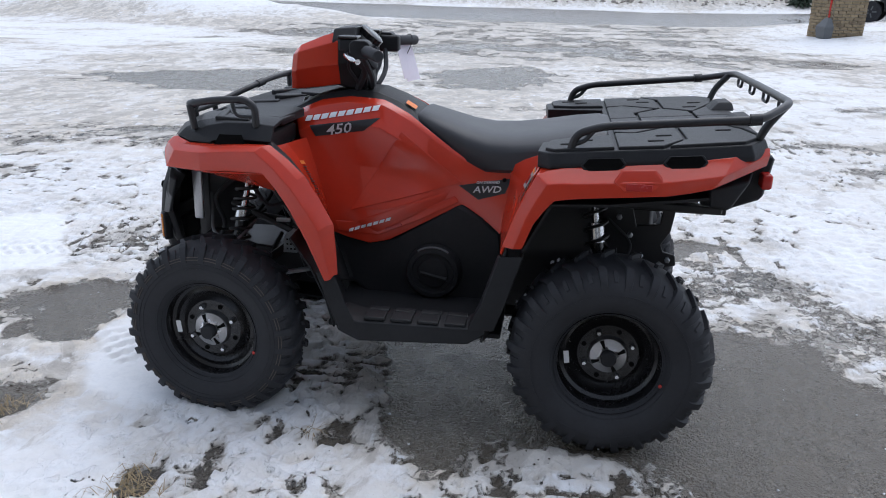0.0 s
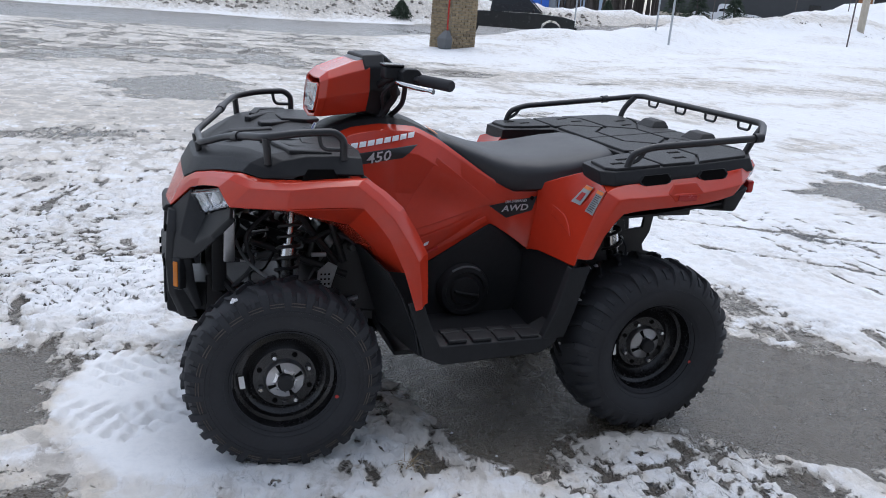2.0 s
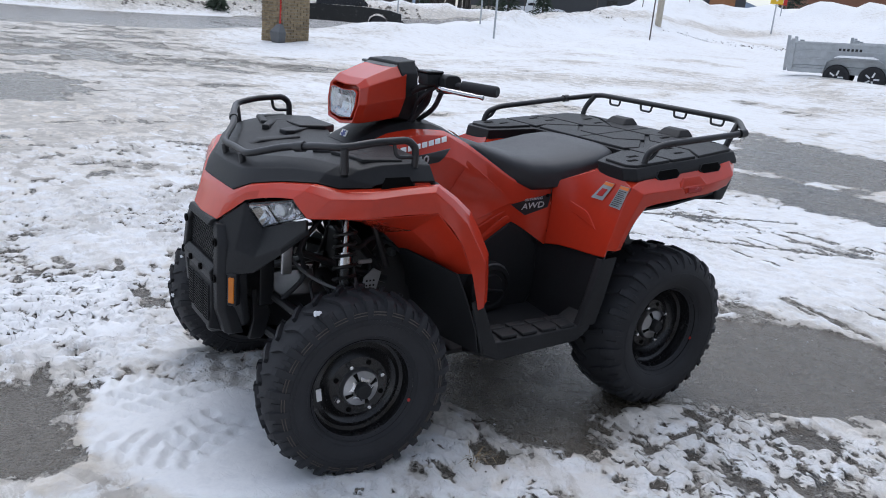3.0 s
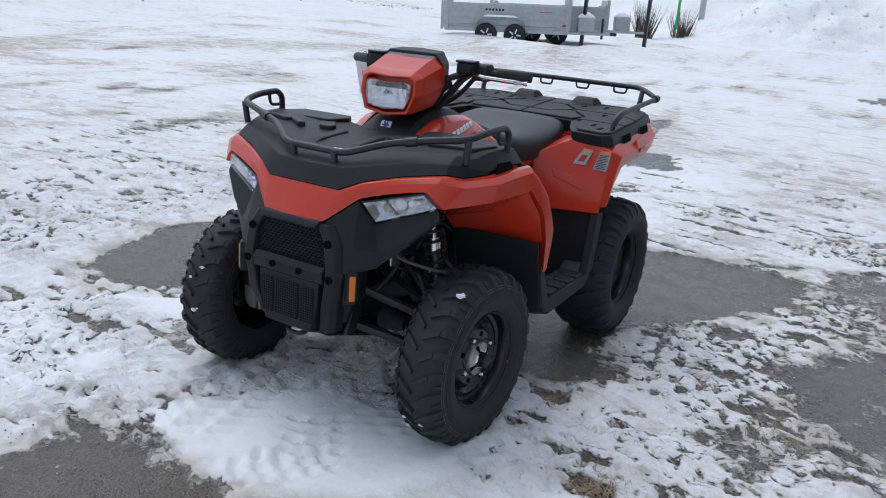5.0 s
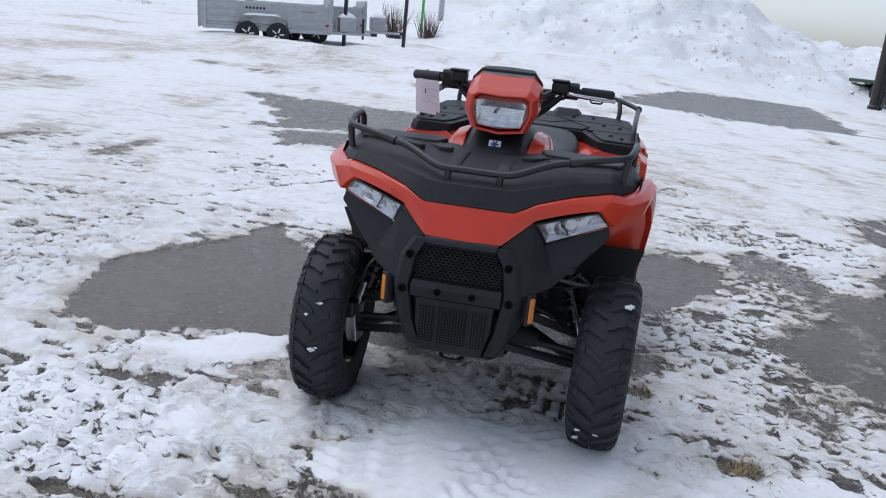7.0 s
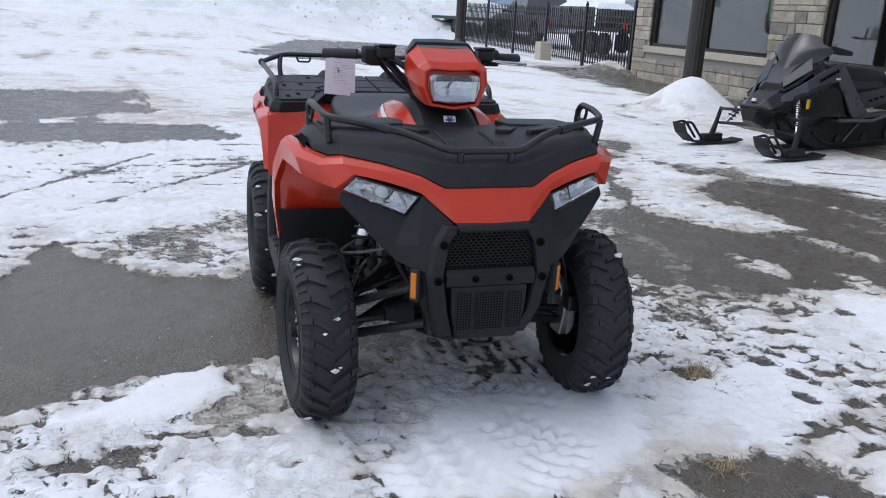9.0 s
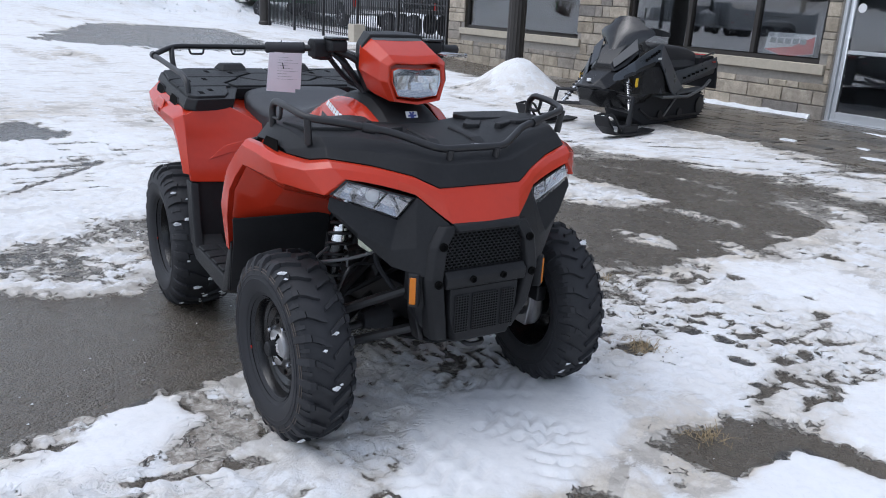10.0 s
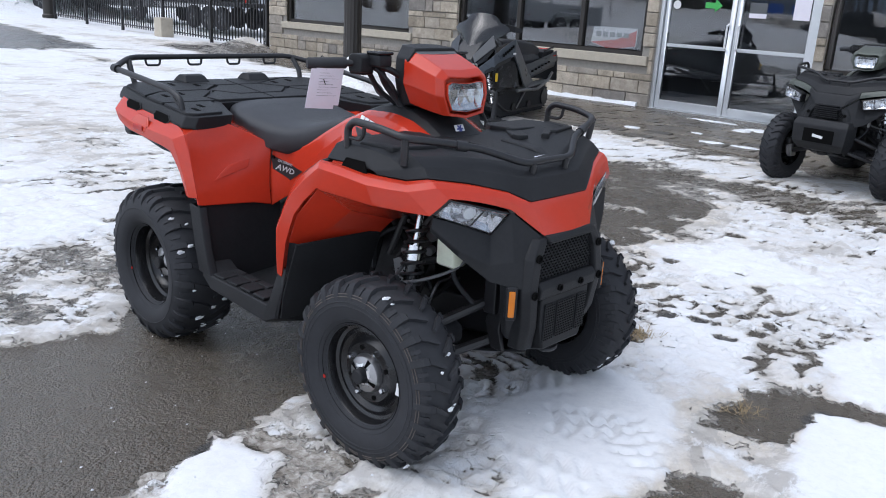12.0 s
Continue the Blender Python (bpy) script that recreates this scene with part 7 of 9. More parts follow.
        ss.append(ring)
    part("seat", loft(ss), M["seat"], A, "dark grey vinyl saddle seat", sharp=60)

    # ---------- steering: bars, grips, pod
    turn = pose(0.27, 0, 0, 0, 0, 2.0) @ pose(-0.27, 0, 0)

    def steer(ob):
        ob.data.transform(turn)
        return ob
    hb = [(0.30, 0.0, 1.085), (0.295, 0.07, 1.09), (0.275, 0.13, 1.150), (0.235, 0.20, 1.172), (0.180, 0.285, 1.172), (0.135, 0.375, 1.168)]
    pth = [(x, -y, z) for x, y, z in hb[:0:-1]] + hb
    H = steer(part("handlebar", tube(fillet(pth, 0.04, 5), 0.0115, 12), M["steel_black"], A))
    for s in both:
        d0, d1 = Vector((0.188, s * 0.272, 1.172)), Vector((0.128, s * 0.388, 1.168))
        steer(part("grip", tube([d0, d0.lerp(d1, 0.02), d0.lerp(d1, 0.97), d1], [0.016, 0.0185, 0.0185, 0.016], 14), M["rubber"], H, "black rubber grip"))
        cl = Vector((0.215, s * 0.232, 1.172))
        steer(part("switch_box", loft([[(cl.x + a, cl.y + s * b, cl.z + c) for a, c in ((-0.03, -0.028), (0.03, -0.028), (0.034, 0.02), (0.02, 0.032), (-0.02, 0.032), (-0.034, 0.02))] for b in (-0.028, 0.028)]), M["black"], H, bevel=0.004))
        # brake reservoir
        rs = steer(part("brake_reservoir", loft([[(0.262 + a, s * 0.190 + b, z) for a, b in ((-0.03, -0.03), (0.03, -0.03), (0.03, 0.03), (-0.03, 0.03))] for z in (1.165, 1.205)]), M["black"], H, bevel=0.006))
        steer(part("reservoir_cap", box((0.262, s * 0.190, 1.209), (0.066, 0.066, 0.010)), M["gloss_black"], rs, bevel=0.003))
        lv = [(0.255, s * 0.22, 1.165), (0.258, s * 0.26, 1.160), (0.232, s * 0.33, 1.155), (0.19, s * 0.395, 1.15)]
        if s > 0:
            steer(part("brake_lever", tube(curve_pts(lv), [0.008] * 16 + [0.006] * 2 + [0.009], 10), M["chrome"], H, "bright brake lever"))
        else:
            steer(part("throttle_box", box((0.20, -0.215, 1.165), (0.075, 0.055, 0.06)), M["black"], H, bevel=0.008))
        steer(part("cable", tube(curve_pts([(0.25, s * 0.20, 1.16), (0.275, s * 0.15, 1.11), (0.255, s * 0.09, 1.05), (0.27, s * 0.05, 1.00)]), 0.006, 7), M["rubber"], H))
        steer(part("cable", tube(curve_pts([(0.235, s * 0.21, 1.165), (0.25, s * 0.16, 1.13), (0.225, s * 0.10, 1.08), (0.24, s * 0.05, 1.01)]), 0.0045, 7), M["rubber"], H))
    steer(part("stem", lathe([(0.034, 0.98), (0.030, 1.09)], 16, pose(0.29, 0, 0), "z"), M["steel_black"], H))
    for s in both:
        steer(part("cable", tube(curve_pts([(0.245, s * 0.17, 1.15), (0.225, s * 0.12, 1.10), (0.25, s * 0.085, 1.045), (0.275, s * 0.06, 0.99)]), 0.013, 8), M["rubber"], H))
        steer(part("cable", tube(curve_pts([(0.215, s * 0.20, 1.15), (0.20, s * 0.13, 1.08), (0.215, s * 0.06, 1.03), (0.26, s * 0.03, 0.99)]), 0.009, 7), M["rubber"], H))
    steer(part("ignition_switch", lathe([(0.026, -0.03), (0.028, 0.02), (0.020, 0.026)], 16, look((0.222, 0.075, 1.115), (0.5, 0.0, 0.95)), "z"), M["black"], H))
    # pod shell
    def ringp(x, tilt_, pts):
        return [(x + (z - 1.08) * tilt_, y, z) for y, z in pts]
    face = [(0.0, 1.145), (0.084, 1.150), (0.108, 1.138), (0.110, 1.085), (0.088, 1.024), (0.0, 1.012)]
    fullf = face + [(-y, z) for y, z in face[-2:0:-1]]
    m1 = [(0.0, 1.167), (0.094, 1.172), (0.126, 1.150), (0.130, 1.090), (0.098, 1.024), (0.0, 1.010)]
    m2 = [(0.0, 1.204), (0.096, 1.206), (0.130, 1.176), (0.136, 1.108), (0.102, 1.036), (0.0, 1.024)]
    m3 = [(0.0, 1.222), (0.098, 1.222), (0.130, 1.190), (0.132, 1.114), (0.096, 1.046), (0.0, 1.034)]
    full = lambda p: p + [(-y, z) for y, z in p[-2:0:-1]]
    bm = loft([ringp(0.440, -0.12, [(y * 0.84, (z - 1.08) * 0.84 + 1.082) for y, z in fullf]), ringp(0.480, -0.12, [(y * 0.88, (z - 1.08) * 0.88 + 1.082) for y, z in fullf]), ringp(0.484, -0.12, fullf), ringp(0.462, -0.12, full(m1)), ringp(0.375, -0.05, full(m2)), ringp(0.315, 0.0, full(m3))])
    pod = steer(part("headlight_pod", bm, red, A, "orange-red handlebar headlight pod" if red is M["red"] else "sage handlebar pod", bevel=0.006, seg=2, sharp=25))
    cap_ = [(0.0, 1.230), (0.100, 1.229), (0.131, 1.194), (0.132, 1.116), (0.096, 1.044), (0.0, 1.032)]
    cap2 = [(0.0, 1.240), (0.090, 1.236), (0.116, 1.196), (0.118, 1.12), (0.080, 1.03), (0.0, 1.01)]
    cap3 = [(0.0, 1.205), (0.07, 1.20), (0.092, 1.17), (0.085, 1.11), (0.06, 1.05), (0.0, 1.03)]
    steer(part("gauge_housing", loft([ringp(0.335, 0, full(cap_)), ringp(0.262, 0, full(cap2)), ringp(0.225, 0.3, full(cap3))]), M["black"], A, "black gauge housing", bevel=0.006, seg=2))
    steer(part("pod_cap", loft([[(0.352, -0.096, 1.208), (0.352, 0.096, 1.208), (0.352, 0.094, 1.2125), (0.352, -0.094, 1.2125)], [(0.315, -0.104, 1.222), (0.315, 0.104, 1.222), (0.315, 0.100, 1.2265), (0.315, -0.100, 1.2265)], [(0.258, -0.090, 1.232), (0.258, 0.090, 1.232), (0.258, 0.086, 1.2365), (0.258, -0.086, 1.2365)]]), M["grey_plastic"], A, "grey plastic cap over the pod", bevel=0.003))
    steer(part("gauge", lathe([(0.045, 0.0), (0.045, 0.02), (0.038, 0.024), (0.002, 0.024)], 24, look((0.235, 0, 1.195), (0.6, 0, 0.75)), "z"), M["gloss_black"], A))
    lp = [(0.0, 1.124), (0.072, 1.130), (0.092, 1.122), (0.094, 1.085), (0.076, 1.042), (0.0, 1.033)]
    fl_ = full(lp)
    steer(part("pod_reflector", loft([ringp(0.481, -0.12, fl_), ringp(0.452, -0.05, [(y * 0.7, (z - 1.08) * 0.7 + 1.08) for y, z in fl_]), ringp(0.450, -0.05, [(y * 0.3, (z - 1.08) * 0.3 + 1.08) for y, z in fl_])], cap=False), M["reflector"], pod, "bright reflector"))
    steer(part("reflector_facets", facets([(0.475, -0.089, 1.127), (0.475, 0.089, 1.127), (0.482, 0.078, 1.038), (0.482, -0.078, 1.038)], (1, 0, 0), 0.014, 12, 4, 4, 0.0026), M["reflector"], pod, "bright faceted reflector", raw=True))
    steer(part("pod_bezel", loft([ringp(0.4815, -0.12, [(y * 1.045, (z - 1.08) * 1.045 + 1.08) for y, z in fl_]), ringp(0.4865, -0.12, [(y * 1.035, (z - 1.08) * 1.035 + 1.08) for y, z in fl_]), ringp(0.4875, -0.12, [(y * 1.005, (z - 1.08) * 1.005 + 1.08) for y, z in fl_]), ringp(0.476, -0.12, [(y * 1.0, (z - 1.08) * 1.0 + 1.08) for y, z in fl_])], cap=False), red, pod, "moulded rim round the lens"))
    ln = steer(part("pod_lens", loft([ringp(0.4815, -0.12, fl_), ringp(0.487, -0.12, fl_), ringp(0.489, -0.12, [(y * 0.9, (z - 1.08) * 0.9 + 1.08) for y, z in fl_])]), M["lens"], pod, "clear pod headlight lens"))
    ln.visible_shadow = False
    return A


atv = build_atv("quad_bike", "orange-red four-wheeled quad bike with black racks standing on snowy asphalt", Matrix(), M["red"])

# hang tags on the grip
tag = thing("hang_tag", "pale printed dealer hang tag looped round the grip", "tag")
tl, bl = (0.158, -0.386, 1.153), (0.118, -0.384, 1.020)
tr, br = (0.190, -0.300, 1.153), (0.150, -0.292, 1.016)
fwd = Vector((0.93, 0.36, 0.0))
part("card", loft([[tl, tr, br, bl], [tuple(Vector(p) + fwd * 0.0015) for p in (tl, tr, br, bl)]]), M["paper"], tag)
c2 = [tuple(Vector(p) + fwd * 0.010 + Vector((0, 0.012, 0.012))) for p in (tl, tr, br, bl)]
part("card", loft([c2, [tuple(Vector(p) + fwd * 0.0015) for p in c2]]), M["paper"], tag)
bm = bmesh.new()
for k in range(9):
    f0 = 0.2 + 0.07 * k
    a = Vector(c2[0]).lerp(Vector(c2[3]), f0).lerp(Vector(c2[1]).lerp(Vector(c2[2]), f0), 0.14)
    b = Vector(c2[0]).lerp(Vector(c2[3]), f0).lerp(Vector(c2[1]).lerp(Vector(c2[2]), f0), 0.5 + 0.35 * ((k * 7) % 3) / 2)
    put_tube(bm, [a + fwd * 0.0022, b + fwd * 0.0022], 0.0005, 4)
part("print_bar", bm, M["grey_plastic"], tag)
part("string", tube(curve_pts([(0.175, -0.34, 1.15), (0.168, -0.345, 1.185), (0.15, -0.34, 1.19), (0.148, -0.345, 1.16), (0.172, -0.34, 1.10)]), 0.0016, 5), M["ink"], tag)

# ---- a second four-wheeler parked by the shop ----
build_atv("quad_bike", "sage green quad bike with black racks parked before the shop window", pose(0.13, 5.98, ground_z(0.03, 5.4) - 0.01, 0, 0, -98.6), M["olive"], older=True)


# ---- the snowmobile ----
def build_snowmobile(at):
    S = thing("snowmobile", "black and grey snowmobile with a smoked windshield parked on paving", "snowmobile", at=at)
    blk, gry = M["gloss_black"], M["grey_plastic"]

    def mir(pts, s):
        return [(x, s * y, z) for x, y, z in pts]
    # track
    prof = [(-1.30, 0.20), (-1.26, 0.06), (-1.12, 0.0), (0.25, 0.0), (0.52, 0.10), (0.62, 0.26), (0.52, 0.36), (-1.10, 0.33), (-1.26, 0.30)]
    tr = part("track", loft([[(x, y, z) for x, z in prof] for y in (-0.19, 0.19)]), M["rubber"], S, "black lugged rubber track", bevel=0.015)
    bm = bmesh.new()
    for k in range(34):
        x = -1.12 + k * 0.054
        put_box(bm, (x, 0, -0.004), (0.014, 0.38, 0.03))
    for k in range(9):
        a = math.radians(100 + k * 19)
        put_box(bm, (-1.13 + 0.175 * math.cos(a), 0, 0.17 + 0.175 * math.sin(a)), (0.03, 0.38, 0.014), None)
    part("track_lug", bm, M["rubber"], tr)
    for s in (1, -1):
        part("suspension_rail", tube(fillet([(-1.15, s * 0.2, 0.06), (0.1, s * 0.2, 0.06), (0.4, s * 0.2, 0.2)], 0.1), 0.016, 8), M["steel_black"], S)
        for x, z, r in ((-1.13, 0.17, 0.11), (-0.6, 0.1, 0.06), (-0.1, 0.1, 0.06)):
            part("bogie_wheel", lathe([(r * 0.3, s * 0.195), (r, s * 0.195), (r, s * 0.215), (r * 0.3, s * 0.215)], 20, pose(x, 0, z)), M["steel_black"], S)
        part("suspension_arm", tube([(-0.2, s * 0.2, 0.08), (-0.55, s * 0.2, 0.36)], 0.014, 8), M["alu"], S)
    # tunnel, seat, rear
    part("tunnel", loft([[(x, y, z) for y, z in ((-0.22, z0), (0.22, z0), (0.24, z1), (0.16, z1 + 0.08), (-0.16, z1 + 0.08), (-0.24, z1))] for x, z0, z1 in ((-1.40, 0.58, 0.68), (-0.6, 0.46, 0.58), (0.35, 0.34, 0.50))]), M["slate"], S, "dark slate tunnel", bevel=0.01)
    part("snow_flap", loft([[(-1.38, y, 0.74), (-1.43, y, 0.74), (-1.49, y, 0.38), (-1.46, y, 0.38)] for y in (-0.24, 0.24)]), M["rubber"], S, bevel=0.004)
    part("tail_light", box((-1.38, 0, 0.80), (0.05, 0.22, 0.045)), M["redlens"], S, "red tail light", bevel=0.008)
    part("rear_rack", loft([[(-1.38, y, 0.75), (-0.95, y, 0.70), (-0.95, y, 0.79), (-1.38, y, 0.81)] for y in (-0.20, 0.20)]), M["black"], S, bevel=0.012)
    # saddle with flat top, square shoulders and a pinched waist
    rings = []
    for x, zt, hw, zl in ((-0.98, 0.80, 0.13, 0.66), (-0.94, 0.86, 0.15, 0.64), (-0.72, 0.915, 0.165, 0.62), (-0.45, 0.945, 0.165, 0.60), (-0.18, 0.955, 0.15, 0.60), (0.04, 0.97, 0.125, 0.66), (0.16, 0.95, 0.11, 0.72)):
        dz = zt - zl
        half = [(1.12 * hw, zl), (1.16 * hw, zl + 0.25 * dz), (0.98 * hw, zl + 0.50 * dz), (1.02 * hw, zl + 0.72 * dz), (0.97 * hw, zl + 0.90 * dz), (0.80 * hw, zl + 0.98 * dz), (0.3 * hw, zt)]
        rings.append([(x, y, z) for y, z in half] + [(x, -y, z) for y, z in half[::-1]])
    st = part("seat", loft(rings), M["seat"], S, "black saddle with stitched sides", bevel=0.008, sharp=50)
    for s in (1, -1):
        part("seam", tube([(x, s * hw * 1.0, zl + 0.5 * (zt - zl)) for x, zt, hw, zl in ((-0.90, 0.87, 0.153, 0.64), (-0.45, 0.945, 0.165, 0.60), (0.04, 0.97, 0.125, 0.66))], 0.005, 6), M["rubber"], st)
        # stamped plate along the tunnel with lightening slots
        pl = part("tunnel_side", sheet([[(x, s * y, z) for x, y, z in ((0.10, 0.262, 0.40), (-0.55, 0.258, 0.50), (-1.05, 0.252, 0.60), (-1.40, 0.246, 0.66))], [(x, s * y, z) for x, y, z in ((0.10, 0.256, 0.60), (-0.55, 0.25, 0.67), (-1.05, 0.235, 0.74), (-1.40, 0.235, 0.80))]], 0.008), M["storm"], S, "storm grey tunnel side", bevel=0.002)
        bars(pl, "slot", [((-0.52 - 0.11 * k, s * 0.261, 0.555 + 0.0205 * k), (0.06, 0.008, 0.022), None) for k in range(6)], M["hole"])
        part("grab_bar", tube(fillet([(-1.0, s * 0.21, 0.80), (-1.30, s * 0.23, 0.86), (-1.42, s * 0.16, 0.83)], 0.05), 0.012, 8), M["steel_black"], S)
        part("tail_reflector", box((-1.30, s * 0.25, 0.735), (0.09, 0.006, 0.018)), M["redlens"], S)
    # body: side panels, hood, nose
    for s in (1, -1):
        a = [(0.95, 0.10, 0.62), (0.55, 0.20, 0.86), (0.20, 0.20, 0.93), (-0.05, 0.17, 0.86)]
        b = [(1.12, 0.20, 0.52), (0.70, 0.36, 0.72), (0.25, 0.38, 0.72), (-0.12, 0.30, 0.62)]
        c = [(1.10, 0.22, 0.40), (0.75, 0.38, 0.42), (0.30, 0.38, 0.40), (-0.18, 0.32, 0.38)]
        part("side_panel", sheet([mir(r, s) for r in (a, b, c)], 0.012), blk, S, bevel=0.006, seg=2, sharp=25)
        sp = [(1.08, 0.20, 0.53), (0.84, 0.355, 0.64), (0.62, 0.395, 0.74), (0.40, 0.405, 0.79), (0.22, 0.40, 0.62), (0.06, 0.395, 0.44), (-0.06, 0.385, 0.37)]
        sq = [(1.02, 0.19, 0.63), (0.80, 0.31, 0.79), (0.58, 0.345, 0.90), (0.28, 0.35, 0.985), (0.04, 0.345, 0.78), (-0.16, 0.35, 0.58), (-0.34, 0.36, 0.44)]
        p_ = part("side_spar", sheet([mir(sp, s), mir(sq, s)], 0.020), M["storm"], S, "storm grey side spar", bevel=0.006)
        part("spar_facet", sheet([mir([(0.98, 0.305, 0.595), (0.72, 0.395, 0.69), (0.52, 0.410, 0.745)], s), mir([(0.96, 0.285, 0.625), (0.70, 0.380, 0.735), (0.50, 0.404, 0.785)], s)], 0.012), blk, p_)
        part("heat_shield", sheet([mir([(0.72, 0.30, 0.40), (0.45, 0.37, 0.60), (0.28, 0.375, 0.52)], s), mir([(0.60, 0.32, 0.36), (0.36, 0.375, 0.44), (0.20, 0.38, 0.38)], s)], 0.010), M["slate"], S, bevel=0.004)
        bars(p_, "maker_bar", [((0.66 - k * 0.05, s * (0.377 + 0.0005 * k), 0.80 + 0.019 * k), (0.03, 0.014, 0.035), None) for k in range(6)], M["hole"])
        part("white_badge", box((0.42, s * 0.407, 0.815), (0.07, 0.010, 0.022), pose(0, 0, 0)), M["white_paint"], p_)
        part("foot_rail", tube(fillet([(0.25, s * 0.40, 0.36), (-0.4, s * 0.40, 0.34), (-1.0, s * 0.30, 0.42), (-1.25, s * 0.25, 0.50)], 0.05), 0.02, 8), M["truck_grey"], S)
        part("running_board", sheet([mir([(0.25, 0.40, 0.35), (-1.0, 0.32, 0.40)], s), mir([(0.25, 0.22, 0.36), (-1.0, 0.22, 0.42)], s)], 0.01), M["truck_grey"], S)
        part("amber_reflector", box((0.84, s * 0.385, 0.55), (0.05, 0.012, 0.10), None), M["yellow"], S, "amber side reflector", bevel=0.003)
        # ski and front suspension
        zz = 0.03
        sk = part("ski", sheet([mir([(x, y, z) for x, z in ((0.72, zz), (0.80, 0.012), (1.35, 0.012), (1.55, 0.04), (1.70, 0.14), (1.76, 0.25))], s) for y in (0.45, 0.485, 0.59, 0.625)], 0.018), M["black"], S, "black plastic ski", bevel=0.004)
        part("ski_loop", tube(fillet(mir([(1.74, 0.485, 0.25), (1.60, 0.49, 0.27), (1.40, 0.49, 0.07)], s), 0.06), 0.014, 8), M["black"], sk)
        part("ski_loop", tube(fillet(mir([(1.74, 0.59, 0.25), (1.60, 0.585, 0.27), (1.40, 0.585, 0.07)], s), 0.06), 0.014, 8), M["black"], sk)
        part("ski_saddle", box((1.18, s * 0.54, 0.07), (0.30, 0.09, 0.09)), M["black"], sk, bevel=0.012)
        part("spindle", tube(mir([(1.18, 0.54, 0.10), (1.14, 0.53, 0.24), (1.10, 0.52, 0.42)], s), [0.034, 0.026, 0.020], 10), M["black"], S)
        for z0, z1 in ((0.22, 0.24), (0.38, 0.40)):
            part("suspension_arm", tube(mir([(1.12, 0.52, z1), (0.95, 0.14, z0 + 0.03)], s), 0.015, 8), M["steel_black"], S)
            part("suspension_arm", tube(mir([(1.10, 0.52, z1), (0.70, 0.16, z0 + 0.03)], s), 0.015, 8), M["steel_black"], S)
        sh = part("shock_absorber", tube(mir([(1.06, 0.46, 0.26), (0.86, 0.26, 0.62)], s), 0.026, 12), M["chrome"], S)
        part("spring", tube(coil_pts(*mir([(1.04, 0.44, 0.30), (0.90, 0.30, 0.56)], s), 0.038, 7), 0.007, 6), M["steel_black"], sh)
    part("belly_pan", loft([[(x, y * w_, z) for y, z in ((-1, z1), (-0.6, z0), (0.6, z0), (1, z1))] for x, w_, z0, z1 in ((0.3, 0.34, 0.28, 0.42), (0.8, 0.36, 0.24, 0.44), (1.15, 0.24, 0.26, 0.46), (1.30, 0.10, 0.34, 0.46))]), blk, S, bevel=0.008)
    part("hood", loft([[(x, y * w_, z) for y, z in ((-1, z0), (-0.5, z1), (0.5, z1), (1, z0))] for x, w_, z0, z1 in ((1.30, 0.12, 0.44, 0.48), (1.18, 0.22, 0.48, 0.58), (0.90, 0.26, 0.60, 0.72), (0.62, 0.26, 0.74, 0.86), (0.42, 0.22, 0.86, 0.97), (0.25, 0.16, 0.88, 1.0))]), blk, S, bevel=0.012, seg=2)
    for s in (1, -1):
        part("headlight", loft([mir([(0.78, 0.05, 0.80), (0.70, 0.20, 0.82), (0.74, 0.20, 0.77), (0.84, 0.05, 0.745)], s), mir([(0.80, 0.05, 0.815), (0.72, 0.20, 0.835), (0.765, 0.20, 0.775), (0.865, 0.05, 0.75)], s)]), M["grey_plastic"], S, bevel=0.004)
    part("nose_bar", tube(fillet([(1.05, -0.24, 0.44), (1.34, -0.10, 0.50), (1.34, 0.10, 0.50), (1.05, 0.24, 0.44)], 0.06), 0.016, 8), M["steel_black"], S)
    part("nose_badge", box((1.235, 0, 0.56), (0.02, 0.05, 0.035)), M["white_paint"], S, bevel=0.003)
    # windshield
    rows = []
    for x, w_, z, dx in ((0.66, 0.14, 0.87, 0.10), (0.61, 0.17, 0.95, 0.11), (0.56, 0.29, 1.05, 0.17), (0.52, 0.345, 1.105, 0.19), (0.49, 0.31, 1.15, 0.16), (0.46, 0.225, 1.19, 0.11), (0.43, 0.19, 1.24, 0.09), (0.41, 0.135, 1.275, 0.06)):
        rows.append([(x + 0.19 - dx * t * t, w_ * t * 1.08, z - 0.02 * t * t) for t in (-1, -0.66, -0.33, 0, 0.33, 0.66, 1)])
    part("windshield", sheet(rows, 0.004), M["windshield"], S, "smoked plastic windshield", sharp=60)
    hb = part("handlebar", tube(fillet([(0.10, -0.38, 1.06), (0.16, -0.22, 1.09), (0.22, 0, 1.05), (0.16, 0.22, 1.09), (0.10, 0.38, 1.06)], 0.05), 0.013, 10), M["steel_black"], S)
    for s in (1, -1):
        part("grip", tube([(0.15, s * 0.25, 1.085), (0.10, s * 0.39, 1.058)], 0.019, 10), M["rubber"], hb)
        part("switch_box", box((0.165, s * 0.21, 1.09), (0.07, 0.06, 0.06)), M["black"], hb, bevel=0.008)
        part("hand_guard", sheet([mir([(0.20, 0.22, 1.12), (0.19, 0.34, 1.10), (0.12, 0.41, 1.07)], s), mir([(0.20, 0.22, 1.04), (0.19, 0.34, 1.03), (0.12, 0.41, 1.03)], s)], 0.006), M["black"], hb)
    for o in [hb] + list(hb.children):
        o.data.transform(Matrix.Translation((0.13, 0, 0.03)))
